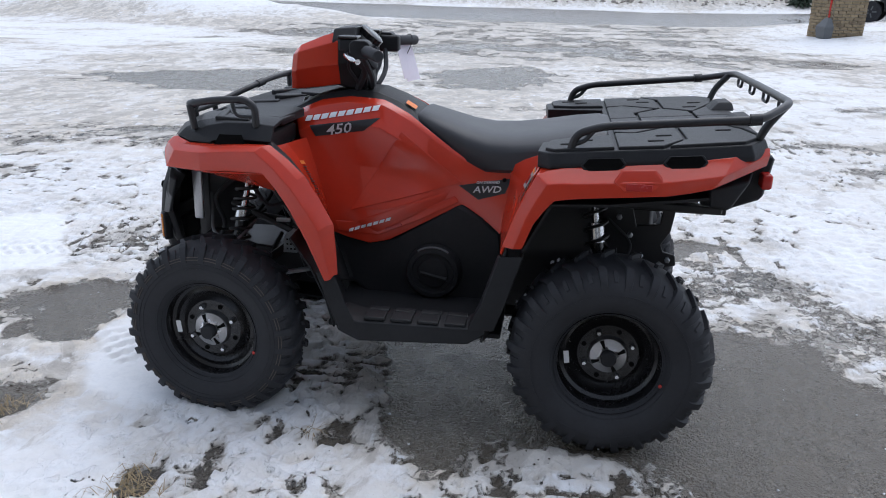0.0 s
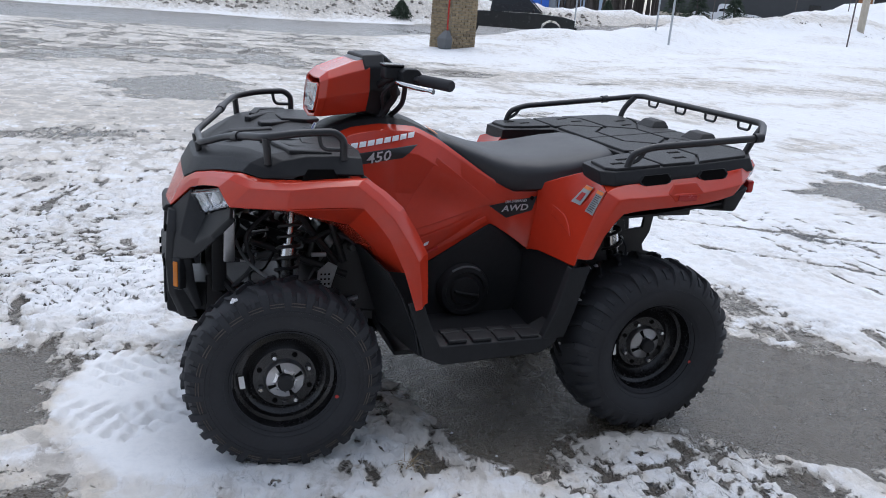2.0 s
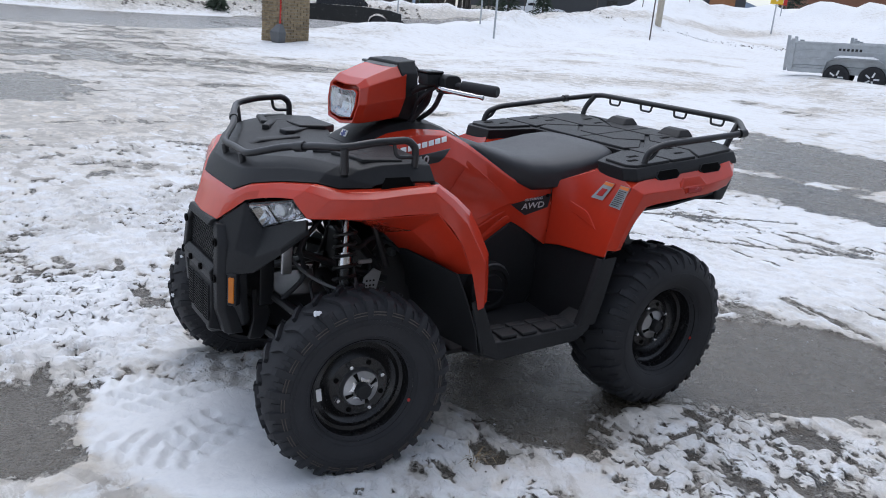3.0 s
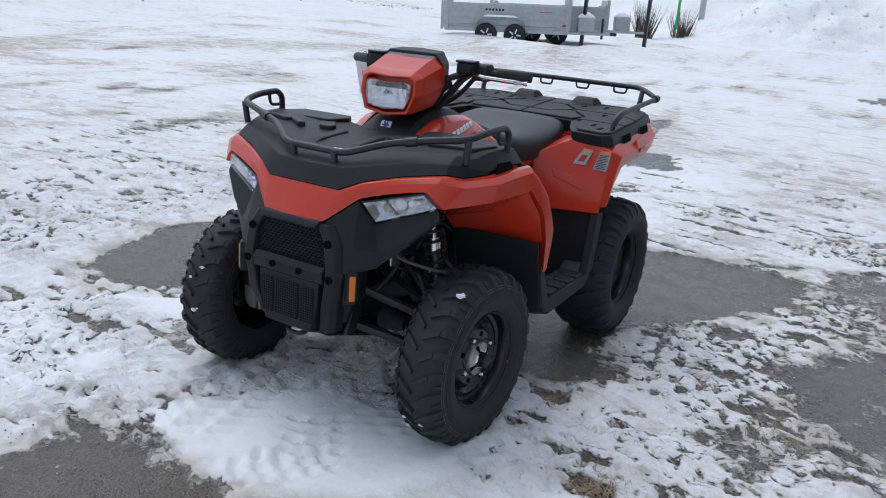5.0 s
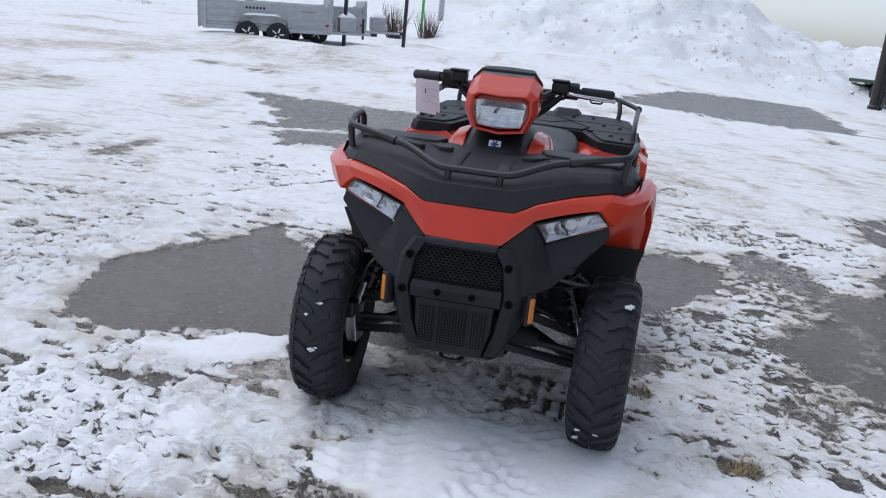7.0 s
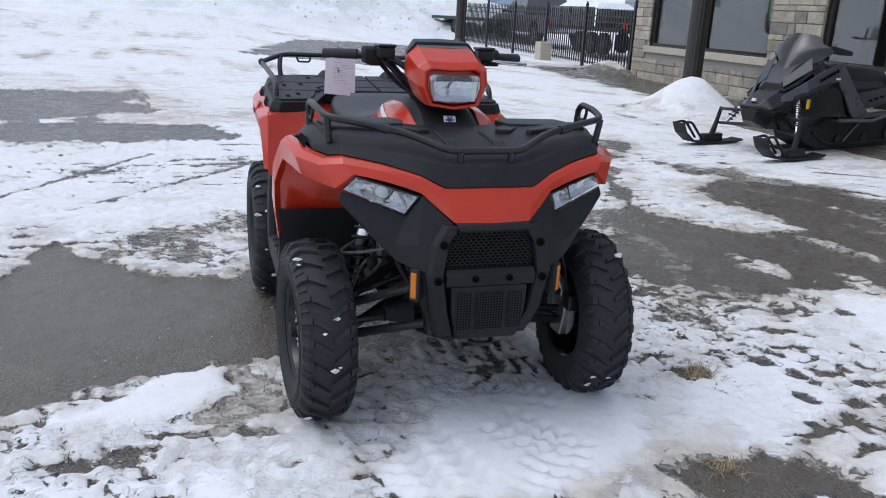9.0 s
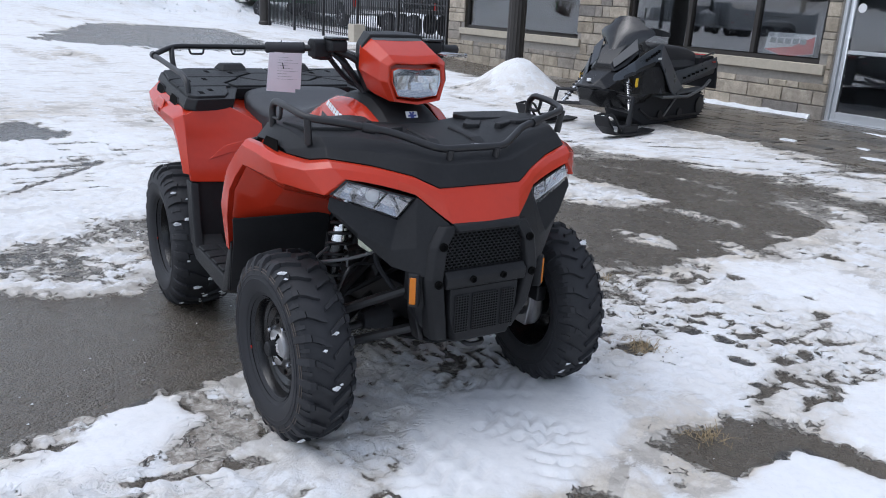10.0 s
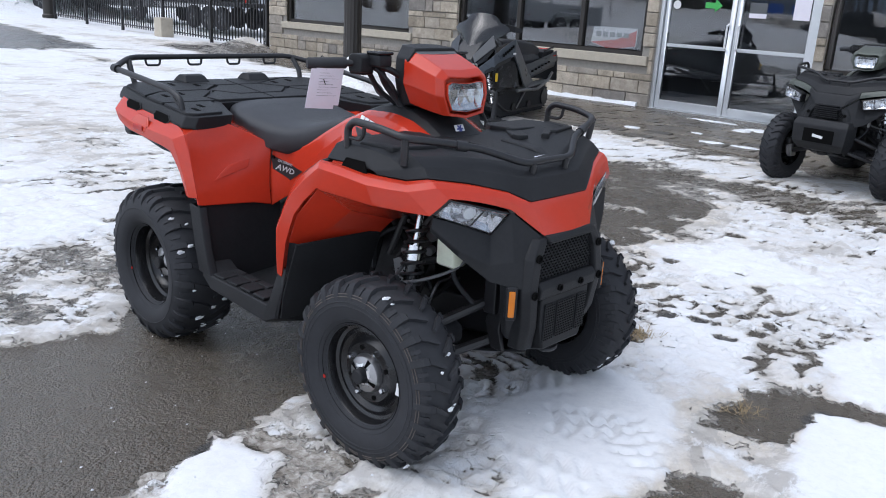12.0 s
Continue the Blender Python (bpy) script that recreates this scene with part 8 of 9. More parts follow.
    part("dash_cowl", loft([[(x, y * w_, z) for y, z in ((-1, z0), (-0.55, z1), (0.55, z1), (1, z0))] for x, w_, z0, z1 in ((0.98, 0.17, 0.66, 0.74), (0.84, 0.24, 0.74, 0.89), (0.68, 0.25, 0.84, 1.00), (0.50, 0.19, 0.90, 1.05), (0.36, 0.12, 0.90, 1.02))]), blk, S, "black cowl below the windshield", bevel=0.012, seg=2)
    for s in (1, -1):
        part("cowl_fin", sheet([mir([(1.00, 0.16, 0.70), (0.74, 0.30, 0.90)], s), mir([(0.94, 0.10, 0.78), (0.66, 0.22, 1.02)], s)], 0.010), M["slate"], S, bevel=0.003)
    part("steering_post", tube([(0.35, 0, 1.08), (0.50, 0, 0.80)], 0.022, 10), M["steel_black"], S)
    return S


build_snowmobile(pose(-4.50, 6.13, ground_z(-4.5, 6.2) + 0.012, 0, 0, -75.5))


# a thin line of drifted snow left along the foot of the shop wall
drift = thing("snow_drift", "thin line of drifted snow along the foot of the wall", "snow")
rng = random.Random(31)
part("drift", loft([[(x, WY - 0.05 - w_, z0), (x, WY - 0.05 - w_ * 0.4, z0 + 0.03 + 0.5 * w_), (x, WY - 0.045, z0 + 0.035 + 0.5 * w_), (x, WY - 0.045, z0)] for x, w_, z0 in [(-7.6 + 0.12 * k, rng.uniform(0.03, 0.07), float(rise(np.array([-7.6 + 0.12 * k]), np.array([9.0]))[0]) + 0.004) for k in range(30)]]), M["snow"], drift)


# ---- iron fence beyond the shop's corner ----
def build_fence():
    F = thing("fence", "black iron picket fence with ball-topped posts", "fence")
    y = 9.18
    n = 90
    post = box((0, 0, 0.78), (0.075, 0.075, 1.56))
    finish(post, bevel=0.006)
    pm = mesh_of("post", post, M["steel_black"])
    pk = bmesh.new()
    put_box(pk, (0, 0, 0.80), (0.026, 0.026, 1.36))
    put_lathe(pk, [(0.014, 1.48), (0.001, 1.54)], 6, None, "z")
    finish(pk)
    km = mesh_of("picket", pk, M["steel_black"])
    x0, x1 = -14.2, -26.7
    for k in range(6):
        o = new("post", pm)
        o.parent = F
        x = x0 + (x1 - x0) * k / 5
        o.location = (x, y, ground_z(x, y) - 0.03)
        part("finial", lathe([(0.03, 1.56), (0.045, 1.60), (0.03, 1.64), (0.006, 1.70)], 10, pose(x, y, ground_z(x, y) - 0.03), "z"), M["steel_black"], F)
    for k in range(n):
        if k % 18 == 0:
            continue
        x = x0 + (x1 - x0) * k / (n + 1)
        o = new("picket", km)
        o.parent = F
        o.location = (x, y, rise(np.array([x]), np.array([y]))[0] - 0.02)
    for z in (0.18, 1.22, 1.36):
        part("rail", tube([(x0, y, z), (x1, y, z + 0.13)], 0.018, 6), M["steel_black"], F)
    return F


build_fence()
gp = thing("gate_post", "broad dark bronze post at the end of the fence", "post", at=pose(-27.1, 9.15, 0.1))
part("shaft", lathe([(0.24, -0.2), (0.24, 0.15), (0.20, 0.2), (0.20, 3.2)], 24, None, "z"), M["frame_brown"], gp)
blk_ = thing("stone_block", "squared tan stone block standing before the fence", "stone", at=pose(-18.66, 8.9, ground_z(-18.66, 8.9) - 0.05))
part("stone", box((0, 0, 0.27), (0.40, 0.36, 0.56)), M["stone_sill"], blk_, bevel=0.02, seg=2)


# ---- vehicles ----
def road_wheel(parent, x, y, r, s, rim):
    w_ = part("wheel", lathe([(r * 0.55, s * -0.10), (r * 0.94, s * -0.11), (r, s * -0.07), (r, s * 0.07), (r * 0.94, s * 0.11), (r * 0.66, s * 0.105), (r * 0.62, s * 0.085)], 28, pose(x, y, r)), M["rubber"], parent)
    rm = part("rim", lathe([(r * 0.62, s * 0.06), (r * 0.60, s * 0.085), (r * 0.48, s * 0.05), (r * 0.20, s * 0.075), (r * 0.06, s * 0.08)], 24, pose(x, y, r)), rim, w_)
    bm = bmesh.new()
    for k in range(5):
        a = 2 * math.pi * k / 5
        put_box(bm, (r * 0.36, s * 0.082, 0), (r * 0.42, 0.012, r * 0.13), pose(x, y, r) @ pose(0, 0, 0, 0, math.degrees(a), 0))
    part("spoke", bm, rim, rm)


def build_pickup(label, at, paint, rim, stickers=False):
    P = thing("pickup_truck", label, "pickup truck", at=at)
    L2, w_ = 2.85, 0.98

    def cage(pr, wt):
        return loft([[(x, s * wt * k, z) for x, z, k in pr] for s in (-1, 1)])
    low = [(-L2, 0.62), (-L2, 1.02), (-0.75, 1.08), (1.15, 1.10), (2.35, 1.04), (L2, 0.92), (L2, 0.50), (2.55, 0.42), (2.35, 0.42), (2.28, 0.68), (2.05, 0.86), (1.75, 0.88), (1.48, 0.72), (1.40, 0.42),
           (-1.25, 0.42), (-1.33, 0.70), (-1.58, 0.88), (-1.92, 0.88), (-2.18, 0.70), (-2.25, 0.45), (-2.7, 0.5)]
    part("body", loft([[(x, s * w_, z) for x, z in low] for s in (-1, 1)]), paint, P, bevel=0.03, seg=2)
    cab = [(-0.80, 1.08, 1.0), (-0.72, 1.72, 0.82), (-0.55, 1.80, 0.78), (0.55, 1.82, 0.78), (0.72, 1.76, 0.80), (1.42, 1.12, 0.98)]
    part("cab", loft([[(x, s * w_ * k, z) for x, z, k in cab] for s in (-1, 1)]), paint, P, bevel=0.03, seg=2)
    for s in (-1, 1):
        for x0, x1, x2, x3 in ((-0.66, -0.58, -0.02, -0.02), (0.06, 0.06, 0.62, 1.16)):
            q = [(x0, s * w_ * 0.972, 1.16), (x1, s * w_ * 0.80, 1.68), (x2, s * w_ * 0.80, 1.70), (x3, s * w_ * 0.965, 1.17)]
            part("side_window", loft([q, [(x, y + s * 0.012, z) for x, y, z in q]]), M["gloss_black"], P)
        part("door_handle", box((-0.1, s * (w_ + 0.01), 1.02), (0.16, 0.03, 0.03)), paint, P)
        part("mirror", box((1.05, s * (w_ + 0.12), 1.20), (0.10, 0.20, 0.16)), M["black"], P, bevel=0.03)
        part("headlight", box((L2 - 0.05, s * 0.74, 0.86), (0.16, 0.34, 0.16)), M["white_paint"], P, bevel=0.02)
        part("tail_light", box((-L2 + 0.02, s * 0.86, 0.90), (0.10, 0.16, 0.30)), M["redlens"], P, bevel=0.02)
        for x in (1.90, -1.75):
            road_wheel(P, x, s * (w_ - 0.12), 0.39, s, rim)
    q = [(0.80, -0.72, 1.74), (0.80, 0.72, 1.74), (1.40, 0.88, 1.17), (1.40, -0.88, 1.17)]
    part("windscreen", loft([q, [(x + 0.03, y, z + 0.02) for x, y, z in q]]), M["gloss_black"], P)
    part("bed", span((-L2 + 0.12, -w_ + 0.14, 1.03), (-0.85, w_ - 0.14, 1.06)), M["black"], P)
    part("grille", box((L2, 0, 0.82), (0.06, 1.1, 0.22)), M["black"], P, bevel=0.02)
    part("bumper", box((L2 + 0.04, 0, 0.56), (0.16, 1.86, 0.20)), M["black"], P, bevel=0.04)
    part("bumper", box((-L2 - 0.05, 0, 0.60), (0.16, 1.80, 0.18)), M["chrome"], P, bevel=0.03)
    if stickers:
        for s in (-1, 1):
            part("door_sticker", box((-2.45, s * (w_ + 0.004), 0.98), (0.24, 0.01, 0.34)), M["redlens"], P, "red sticker")
    return P


def toward(ax, ay, bx, by):
    return math.degrees(math.atan2(by - ay, bx - ax))


gz = rise(np.array([-13.3]), np.array([-27.9]))[0]
build_pickup("dark pickup truck on the road behind the snow bank", pose(-13.8, -30.8, gz + 0.15, 0, 0, toward(-11.3, -28.9, -15.3, -27.0)), M["truck_black"], M["grey_plastic"], True)
build_pickup("white pickup truck parked before far woods", pose(-46.5, -58.0, 1.68, 0, 0, toward(-43, -58, -47, -55)), M["truck_white"], M["alu"])
build_pickup("silver grey pickup truck parked behind the iron fence", pose(-27.6, 12.6, 0.22, 0, 0, 180), M["truck_grey"], M["alu"])


def build_trailer(at, label):
    T = thing("dump_trailer", label, "trailer", group="trailers in a row", at=at)
    g = M["galv"]
    L2, w_, z0, z1 = 1.85, 0.92, 0.52, 1.22
    part("bed", span((-L2, -w_, z0), (L2, w_, z0 + 0.08)), g, T, bevel=0.01)
    for s in (-1, 1):
        sd = part("side_wall", span((-L2, s * w_ - 0.03, z0 + 0.08), (L2, s * w_ + 0.03, z1)), g, T, bevel=0.008)
        for z in (z0 + 0.24, z0 + 0.44, z1 - 0.07):
            part("rib", span((-L2, s * (w_ + 0.03), z), (L2, s * (w_ + 0.06), z + 0.05)), g, sd, bevel=0.006)
        for x in (-L2 + 0.05, L2 - 0.05):
            part("corner_post", span((x - 0.06, s * w_ - 0.06, z0 - 0.1), (x + 0.06, s * w_ + 0.075, z1 + 0.06)), g, T, bevel=0.008)
        # fender and wheels
        fp = [(-0.95, 0.40), (-0.88, 0.72), (-0.70, 0.82), (0.35, 0.82), (0.53, 0.72), (0.62, 0.40)]
        part("fender", sheet([[(x, s * (w_ + 0.06), z) for x, z in fp], [(x, s * (w_ + 0.32), z) for x, z in fp]], 0.012), g, T)
        part("snow_cap", loft([[(-0.75, s * (w_ + 0.08), 0.833), (0.38, s * (w_ + 0.08), 0.833), (0.34, s * (w_ + 0.3), 0.833), (-0.70, s * (w_ + 0.3), 0.833)], [(-0.6, s * (w_ + 0.10), 0.90), (0.22, s * (w_ + 0.10), 0.90), (0.2, s * (w_ + 0.24), 0.88), (-0.55, s * (w_ + 0.24), 0.88)]]), M["snow"], T, bevel=0.02)
        for x in (-0.60, 0.26):
            road_wheel(T, x, s * (w_ + 0.19), 0.33, s, M["white_paint"])
        bars(sd, "decal_bar", [((-0.62 + k * 0.10, s * (w_ + 0.034), z1 - 0.19), (0.06, 0.008, 0.09), None) for k in range(6)], M["ink"])
        bars(sd, "maker_bar", [((1.0 + k * 0.075, s * (w_ + 0.034), z1 - 0.22), (0.05, 0.008, 0.075), None) for k in range(5)], M["redlens"])
        part("marker_light", box((1.72, s * (w_ + 0.07), z0 + 0.14), (0.10, 0.02, 0.05)), M["redlens"], T)
        part("step_board", span((-L2, s * (w_ + 0.02), z0 - 0.12), (L2, s * (w_ - 0.06), z0)), g, T)
    part("headboard", span((L2 - 0.03, -w_, z0), (L2 + 0.05, w_, z1 + 0.22)), g, T, bevel=0.01)
    for y in (-0.5, 0.0, 0.5):
        part("stake", span((L2 + 0.05, y - 0.05, z0), (L2 + 0.10, y + 0.05, z1 + 0.2)), g, T)
    part("tailgate", span((-L2 - 0.06, -w_ - 0.04, z0 - 0.02), (-L2, w_ + 0.04, z1 + 0.02)), g, T, bevel=0.01)
    for y in (-0.75, 0.75):
        part("tailgate_post", span((-L2 - 0.14, y - 0.07, z0 - 0.1), (-L2 - 0.06, y + 0.07, z1 + 0.14)), g, T, bevel=0.01)
    for s in (-1, 1):
        part("tongue", tube([(L2 - 0.2, s * 0.55, 0.45), (L2 + 1.35, s * 0.05, 0.45)], 0.055, 4), g, T)
    part("hitch", box((L2 + 1.45, 0, 0.46), (0.24, 0.10, 0.10)), M["steel_black"], T, bevel=0.015)
    part("jack", tube([(L2 + 1.12, 0.0, 0.30), (L2 + 1.12, 0.0, 0.92)], 0.04, 10), M["steel_black"], T)
    tb = part("toolbox", span((L2 + 0.35, -0.26, 0.50), (L2 + 0.85, 0.26, 0.92)), g, T, bevel=0.012)
    part("snow_cap", loft([[(L2 + 0.33, -0.27, 0.922), (L2 + 0.87, -0.27, 0.922), (L2 + 0.87, 0.27, 0.922), (L2 + 0.33, 0.27, 0.922)], [(L2 + 0.42, -0.2, 1.02), (L2 + 0.78, -0.2, 1.02), (L2 + 0.78, 0.2, 1.02), (L2 + 0.42, 0.2, 1.02)], [(L2 + 0.55, -0.06, 1.10), (L2 + 0.66, -0.06, 1.10), (L2 + 0.66, 0.06, 1.10), (L2 + 0.55, 0.06, 1.10)]]), M["snow"], tb, bevel=0.03)
    return T


t1 = build_trailer(pose(-20.25, -10.25, 0.36, 0, -2.0, 117.5), "galvanised steel dump trailer standing in ploughed snow")
copy_thing(t1, pose(-22.95, -10.06, 0.46, 0, -2.0, 117.5))
for x, y in ((-21.2, -8.1), (-22.4, -6.5)):
    sp = thing("hydraulic_post", "black upright post of the trailer's lift frame", "post", group="posts by the trailers", at=pose(x, y, 0.4))
    part("post", span((-0.05, -0.05, 0), (0.05, 0.05, 2.0)), M["steel_black"], sp, bevel=0.006)
gpst = thing("gate_post", "thin green steel post behind the trailers", "post", at=pose(-31.5, -8.2, 0.6))
part("post", tube([(0, 0, 0), (0, 0, 3)], 0.06, 8), M["green"], gpst)
gu = thing("utility_post", "grey steel post in the snow beyond the trailers", "post", at=pose(-36, -8.4, 0.7))
part("post", tube([(0, 0, 0), (0, 0, 4)], 0.14, 10), M["galv"], gu)


# silver flatbed behind the fence, beside the pickup
fb = thing("cargo_trailer", "grey steel cargo trailer parked behind the iron fence", "trailer", at=pose(-21.2, 12.3, 0.2))
part("bed", span((-2.6, -0.9, 0.72), (2.4, 0.9, 0.84)), M["steel_black"], fb, bevel=0.01)
for s in (-1, 1):
    sw = part("side_wall", span((-2.6, s * 0.9 - 0.03, 0.84), (0.6, s * 0.9 + 0.03, 1.45)), M["truck_grey"], fb, bevel=0.01)
    for k in range(5):
        part("rib", span((-2.5 + k * 0.72, s * 0.93, 0.84), (-2.44 + k * 0.72, s * 0.96, 1.45)), M["truck_grey"], sw)
    for x in (-0.45, 0.45, 1.25):
        road_wheel(fb, x, s * 0.8, 0.34, s, M["grey_plastic"])
part("tail_light", box((2.42, -0.75, 0.95), (0.05, 0.12, 0.2)), M["redlens"], fb)
part("snow_cap", loft([[(-2.5, -0.8, 1.40), (0.5, -0.8, 1.40), (0.5, 0.8, 1.40), (-2.5, 0.8, 1.40)], [(-2.2, -0.5, 1.62), (0.2, -0.5, 1.6), (0.2, 0.5, 1.6), (-2.2, 0.5, 1.62)]]), M["snow"], fb, bevel=0.05, seg=2)
shed = thing("storage_building", "pale blue-grey sided storage building behind the fence", "building", at=pose(-30, 24, 0.2, 0, 0, 8))
part("wall", span((-9, 0, 0), (9, 8, 3.4)), plain("pale_siding", (0.33, 0.36, 0.40), 0.6, 0, 0.1, 2), shed)
part("roof", prism([(-0.6, 3.3), (8.6, 3.3), (4, 5.4)], -9.4, 9.4, "x"), M["snow"], shed)
for k in range(14):
    part("siding_board", span((-9, -0.03, 0.1 + k * 0.235), (9, 0, 0.12 + k * 0.235)), M["dark_wall"], shed)
gtr = thing("utility_trailer", "dark green flat utility trailer by the snow heap", "trailer", at=pose(-29.8, 10.6, 0.35, 0, 0, 200))
part("bed", span((-1.9, -0.8, 0.62), (1.9, 0.8, 0.74)), plain("dark_green_paint", (0.02, 0.06, 0.03), 0.5), gtr, bevel=0.01)
for s in (-1, 1):
    road_wheel(gtr, 0, s * 0.85, 0.32, s, M["grey_plastic"])
part("tongue", tube([(1.9, 0, 0.62), (3.0, 0, 0.55)], 0.05, 6), M["steel_black"], gtr)


# ---- brick pier at the lot's entrance ----
PX, PY = -7.95, -21.75
pier = thing("brick_pier", "weathered sand-coloured brick pier standing in a snow bank", "pier", at=pose(PX, PY, 0.10, 0, 0, 18))
part("core", span((-0.50, -0.50, -0.3), (0.50, 0.50, 3.6)), M["mortar"], pier)
part("red_pipe", tube([(0.53, 0.40, 0.3), (0.53, 0.40, 3.6)], 0.035, 8), M["redlens"], pier, "red painted vertical pipe")
part("pipe_foot", loft([[(0.48, 0.2, 0.06), (0.72, 0.2, 0.06), (0.72, 0.6, 0.06), (0.48, 0.6, 0.06)], [(0.48, 0.16, 0.38), (0.76, 0.16, 0.38), (0.76, 0.64, 0.38), (0.48, 0.64, 0.38)], [(0.5, 0.3, 0.62), (0.6, 0.3, 0.62), (0.6, 0.5, 0.62), (0.5, 0.5, 0.62)]]), M["grey_plastic"], pier, bevel=0.03)
part("pipe_shoe", span((0.50, 0.26, -0.12), (0.70, 0.56, 0.06)), M["black"], pier, bevel=0.02)


# ---- posts and signs along the road ----
def sign_post(x, y, h, r, mat, label, plate=None, pmat=None, back=None):
    z = rise(np.array([x]), np.array([y]))[0] + banks(np.array([x]), np.array([y]))[0] - 0.15
    s_ = thing("sign_post", label, "sign post", at=pose(x, y, z))
    part("post", tube([(0, 0, 0), (0, 0, h)], r, 8), mat, s_)
    if plate:
        w_, hh, zc = plate
        d = Vector((2.0 - x, 2.0 - y, 0)).normalized()
        m = Matrix.Translation((0, 0, zc)) @ d.to_track_quat("X", "Z").to_matrix().to_4x4()
        pl = part("plate", box((r + 0.02, 0, 0), (0.02, w_, hh), m), pmat, s_, bevel=0.004)
        part("plate_bar", box((r + 0.034, 0, 0), (0.006, w_ * 0.16, hh * 0.5), m), M["white_paint"], pl)
    return s_


sign_post(-17.8, -25.4, 3.2, 0.035, M["galv"], "grey steel post with a small blue sign", (0.50, 0.55, 1.75), M["sign_blue"])
sign_post(-17.1, -23.4, 3.2, 0.04, M["galv"], "grey steel sign post in the snow bank")
sign_post(-20.4, -37.0, 3.0, 0.04, M["galv"], "thin grey post beyond the road")
sign_post(-25.9, -23.7, 3.0, 0.03, M["trunk"], "thin dark stake in the snow")
sign_post(-31.2, -28.3, 8.0, 0.17, M["stone_sill"], "pale concrete light pole beside the road")
sign_post(-46.9, -32.8, 4.6, 0.05, M["galv"], "post with a square yellow sign", (0.8, 0.8, 2.5), M["yellow"])
sign_post(-52, -36, 2.2, 0.04, M["galv"], "post with a small red sign", (0.6, 0.55, 1.4), M["redlens"])
sign_post(-63, -34.5, 5.0, 0.06, M["galv"], "post with a pale grey sign", (1.2, 1.4, 3.0), M["galv"])
sign_post(-64, -33.0, 9.0, 0.2, M["stone_sill"], "pale concrete light pole at the far corner")
for x, y in ((-44, -47), (-47, -45), (-40, -50), (-50, -43), (-36.0, -46)):
    sign_post(x, y, 2.2, 0.03, M["trunk"], "thin dark marker stake in the far snow")
HX, HY = -17.2, -54.0
hy = thing("fire_hydrant", "small red fire hydrant beyond the road", "hydrant", at=pose(HX, HY, float(rise(np.array([HX]), np.array([HY]))[0])))
part("barrel", lathe([(0.16, 0), (0.14, 0.5), (0.17, 0.55), (0.10, 0.75), (0.03, 0.8)], 12, None, "z"), M["redlens"], hy)


# ---- far buildings ----
def far_building(name, label, ax, ay, bx, by, depth, h, z, mat, panels):
    L_ = math.hypot(bx - ax, by - ay)
    B = thing(name, label, "building", at=pose(ax, ay, z, 0, 0, toward(ax, ay, bx, by)))
    part("wall", span((0, -depth, -1), (L_, 0, h)), mat, B)
    part("roof", span((-0.3, -depth - 0.3, h), (L_ + 0.3, 0.3, h + 0.35)), M["snow"], B)
    for nm, x0, x1, z0, z1, pm in panels:
        part(nm, span((x0, 0.0, z0), (x1, 0.12, z1)), pm, B)
        if nm == "window":
            n = max(1, int((x1 - x0) / 1.6))
            for k in range(n + 1):
                xx = x0 + (x1 - x0) * k / n
                part("mullion", span((xx - 0.05, 0.12, z0), (xx + 0.05, 0.18, z1)), M["door_alu"], B)
    return B


far_building("office_building", "charcoal clad building with cedar panels and dark windows", -66.5, -50.5, -46.5, -68.5, 14, 6.0, 1.7, M["dark_wall"],
             [("cladding", 1.0, 3.4, 0, 6, M["wood_clad"]), ("window", 4.9, 8.0, 0.2, 3.6, M["gloss_black"]), ("cladding", 3.8, 4.9, 0, 6, M["grey_plastic"]), ("cladding", 8.0, 9.2, 0, 6, M["wood_clad"]), ("cladding", 15, 26.8, -0.2, 0.9, M["stone_sill"]), ("door", 12.2, 13.2, 0, 2.4, M["gloss_black"])])
st_ = thing("stair_rail", "grey steel stair rail before the charcoal building", "railing", at=pose(-57, -56.5, 1.9, 0, 0, 138))
for k in range(5):
    part("baluster", tube([(k * 0.9, 0, 0), (k * 0.9, 0, 1.0 + 0.0 * k)], 0.03, 6), M["galv"], st_)
part("handrail", tube([(-1.5, 0, 0.2), (0, 0, 1.0), (3.6, 0, 1.0)], 0.035, 6), M["galv"], st_)
far_building("warehouse", "brown and grey flat-roofed building beyond the road", -80, -38, -70.5, -46.5, 12, 6.5, 1.9, M["brick_red"],
             [("cladding", 0, 5.5, 0, 6.5, M["dark_wall"]), ("door", 7.6, 8.6, 0, 2.2, M["gloss_black"]), ("door", 10.2, 11.0, 0, 2.2, M["gloss_black"])])
hs = far_building("house", "small grey house with a blue garage door", -44.0, -86.0, -37.5, -89.5, 7, 2.8, 1.5, plain("grey_siding", (0.24, 0.26, 0.28), 0.7),
                  [("garage_door", 0.8, 3.6, 0, 2.0, M["sign_blue"]), ("garage_door", 4.6, 5.6, 0, 2.0, M["sign_blue"])])
part("gable", loft([[(-0.4, 0.4, 3.15), (3.7, 0.4, 5.0), (7.8, 0.4, 3.15)], [(-0.4, -7.4, 3.15), (3.7, -7.4, 5.0), (7.8, -7.4, 3.15)]]), M["snow"], hs)


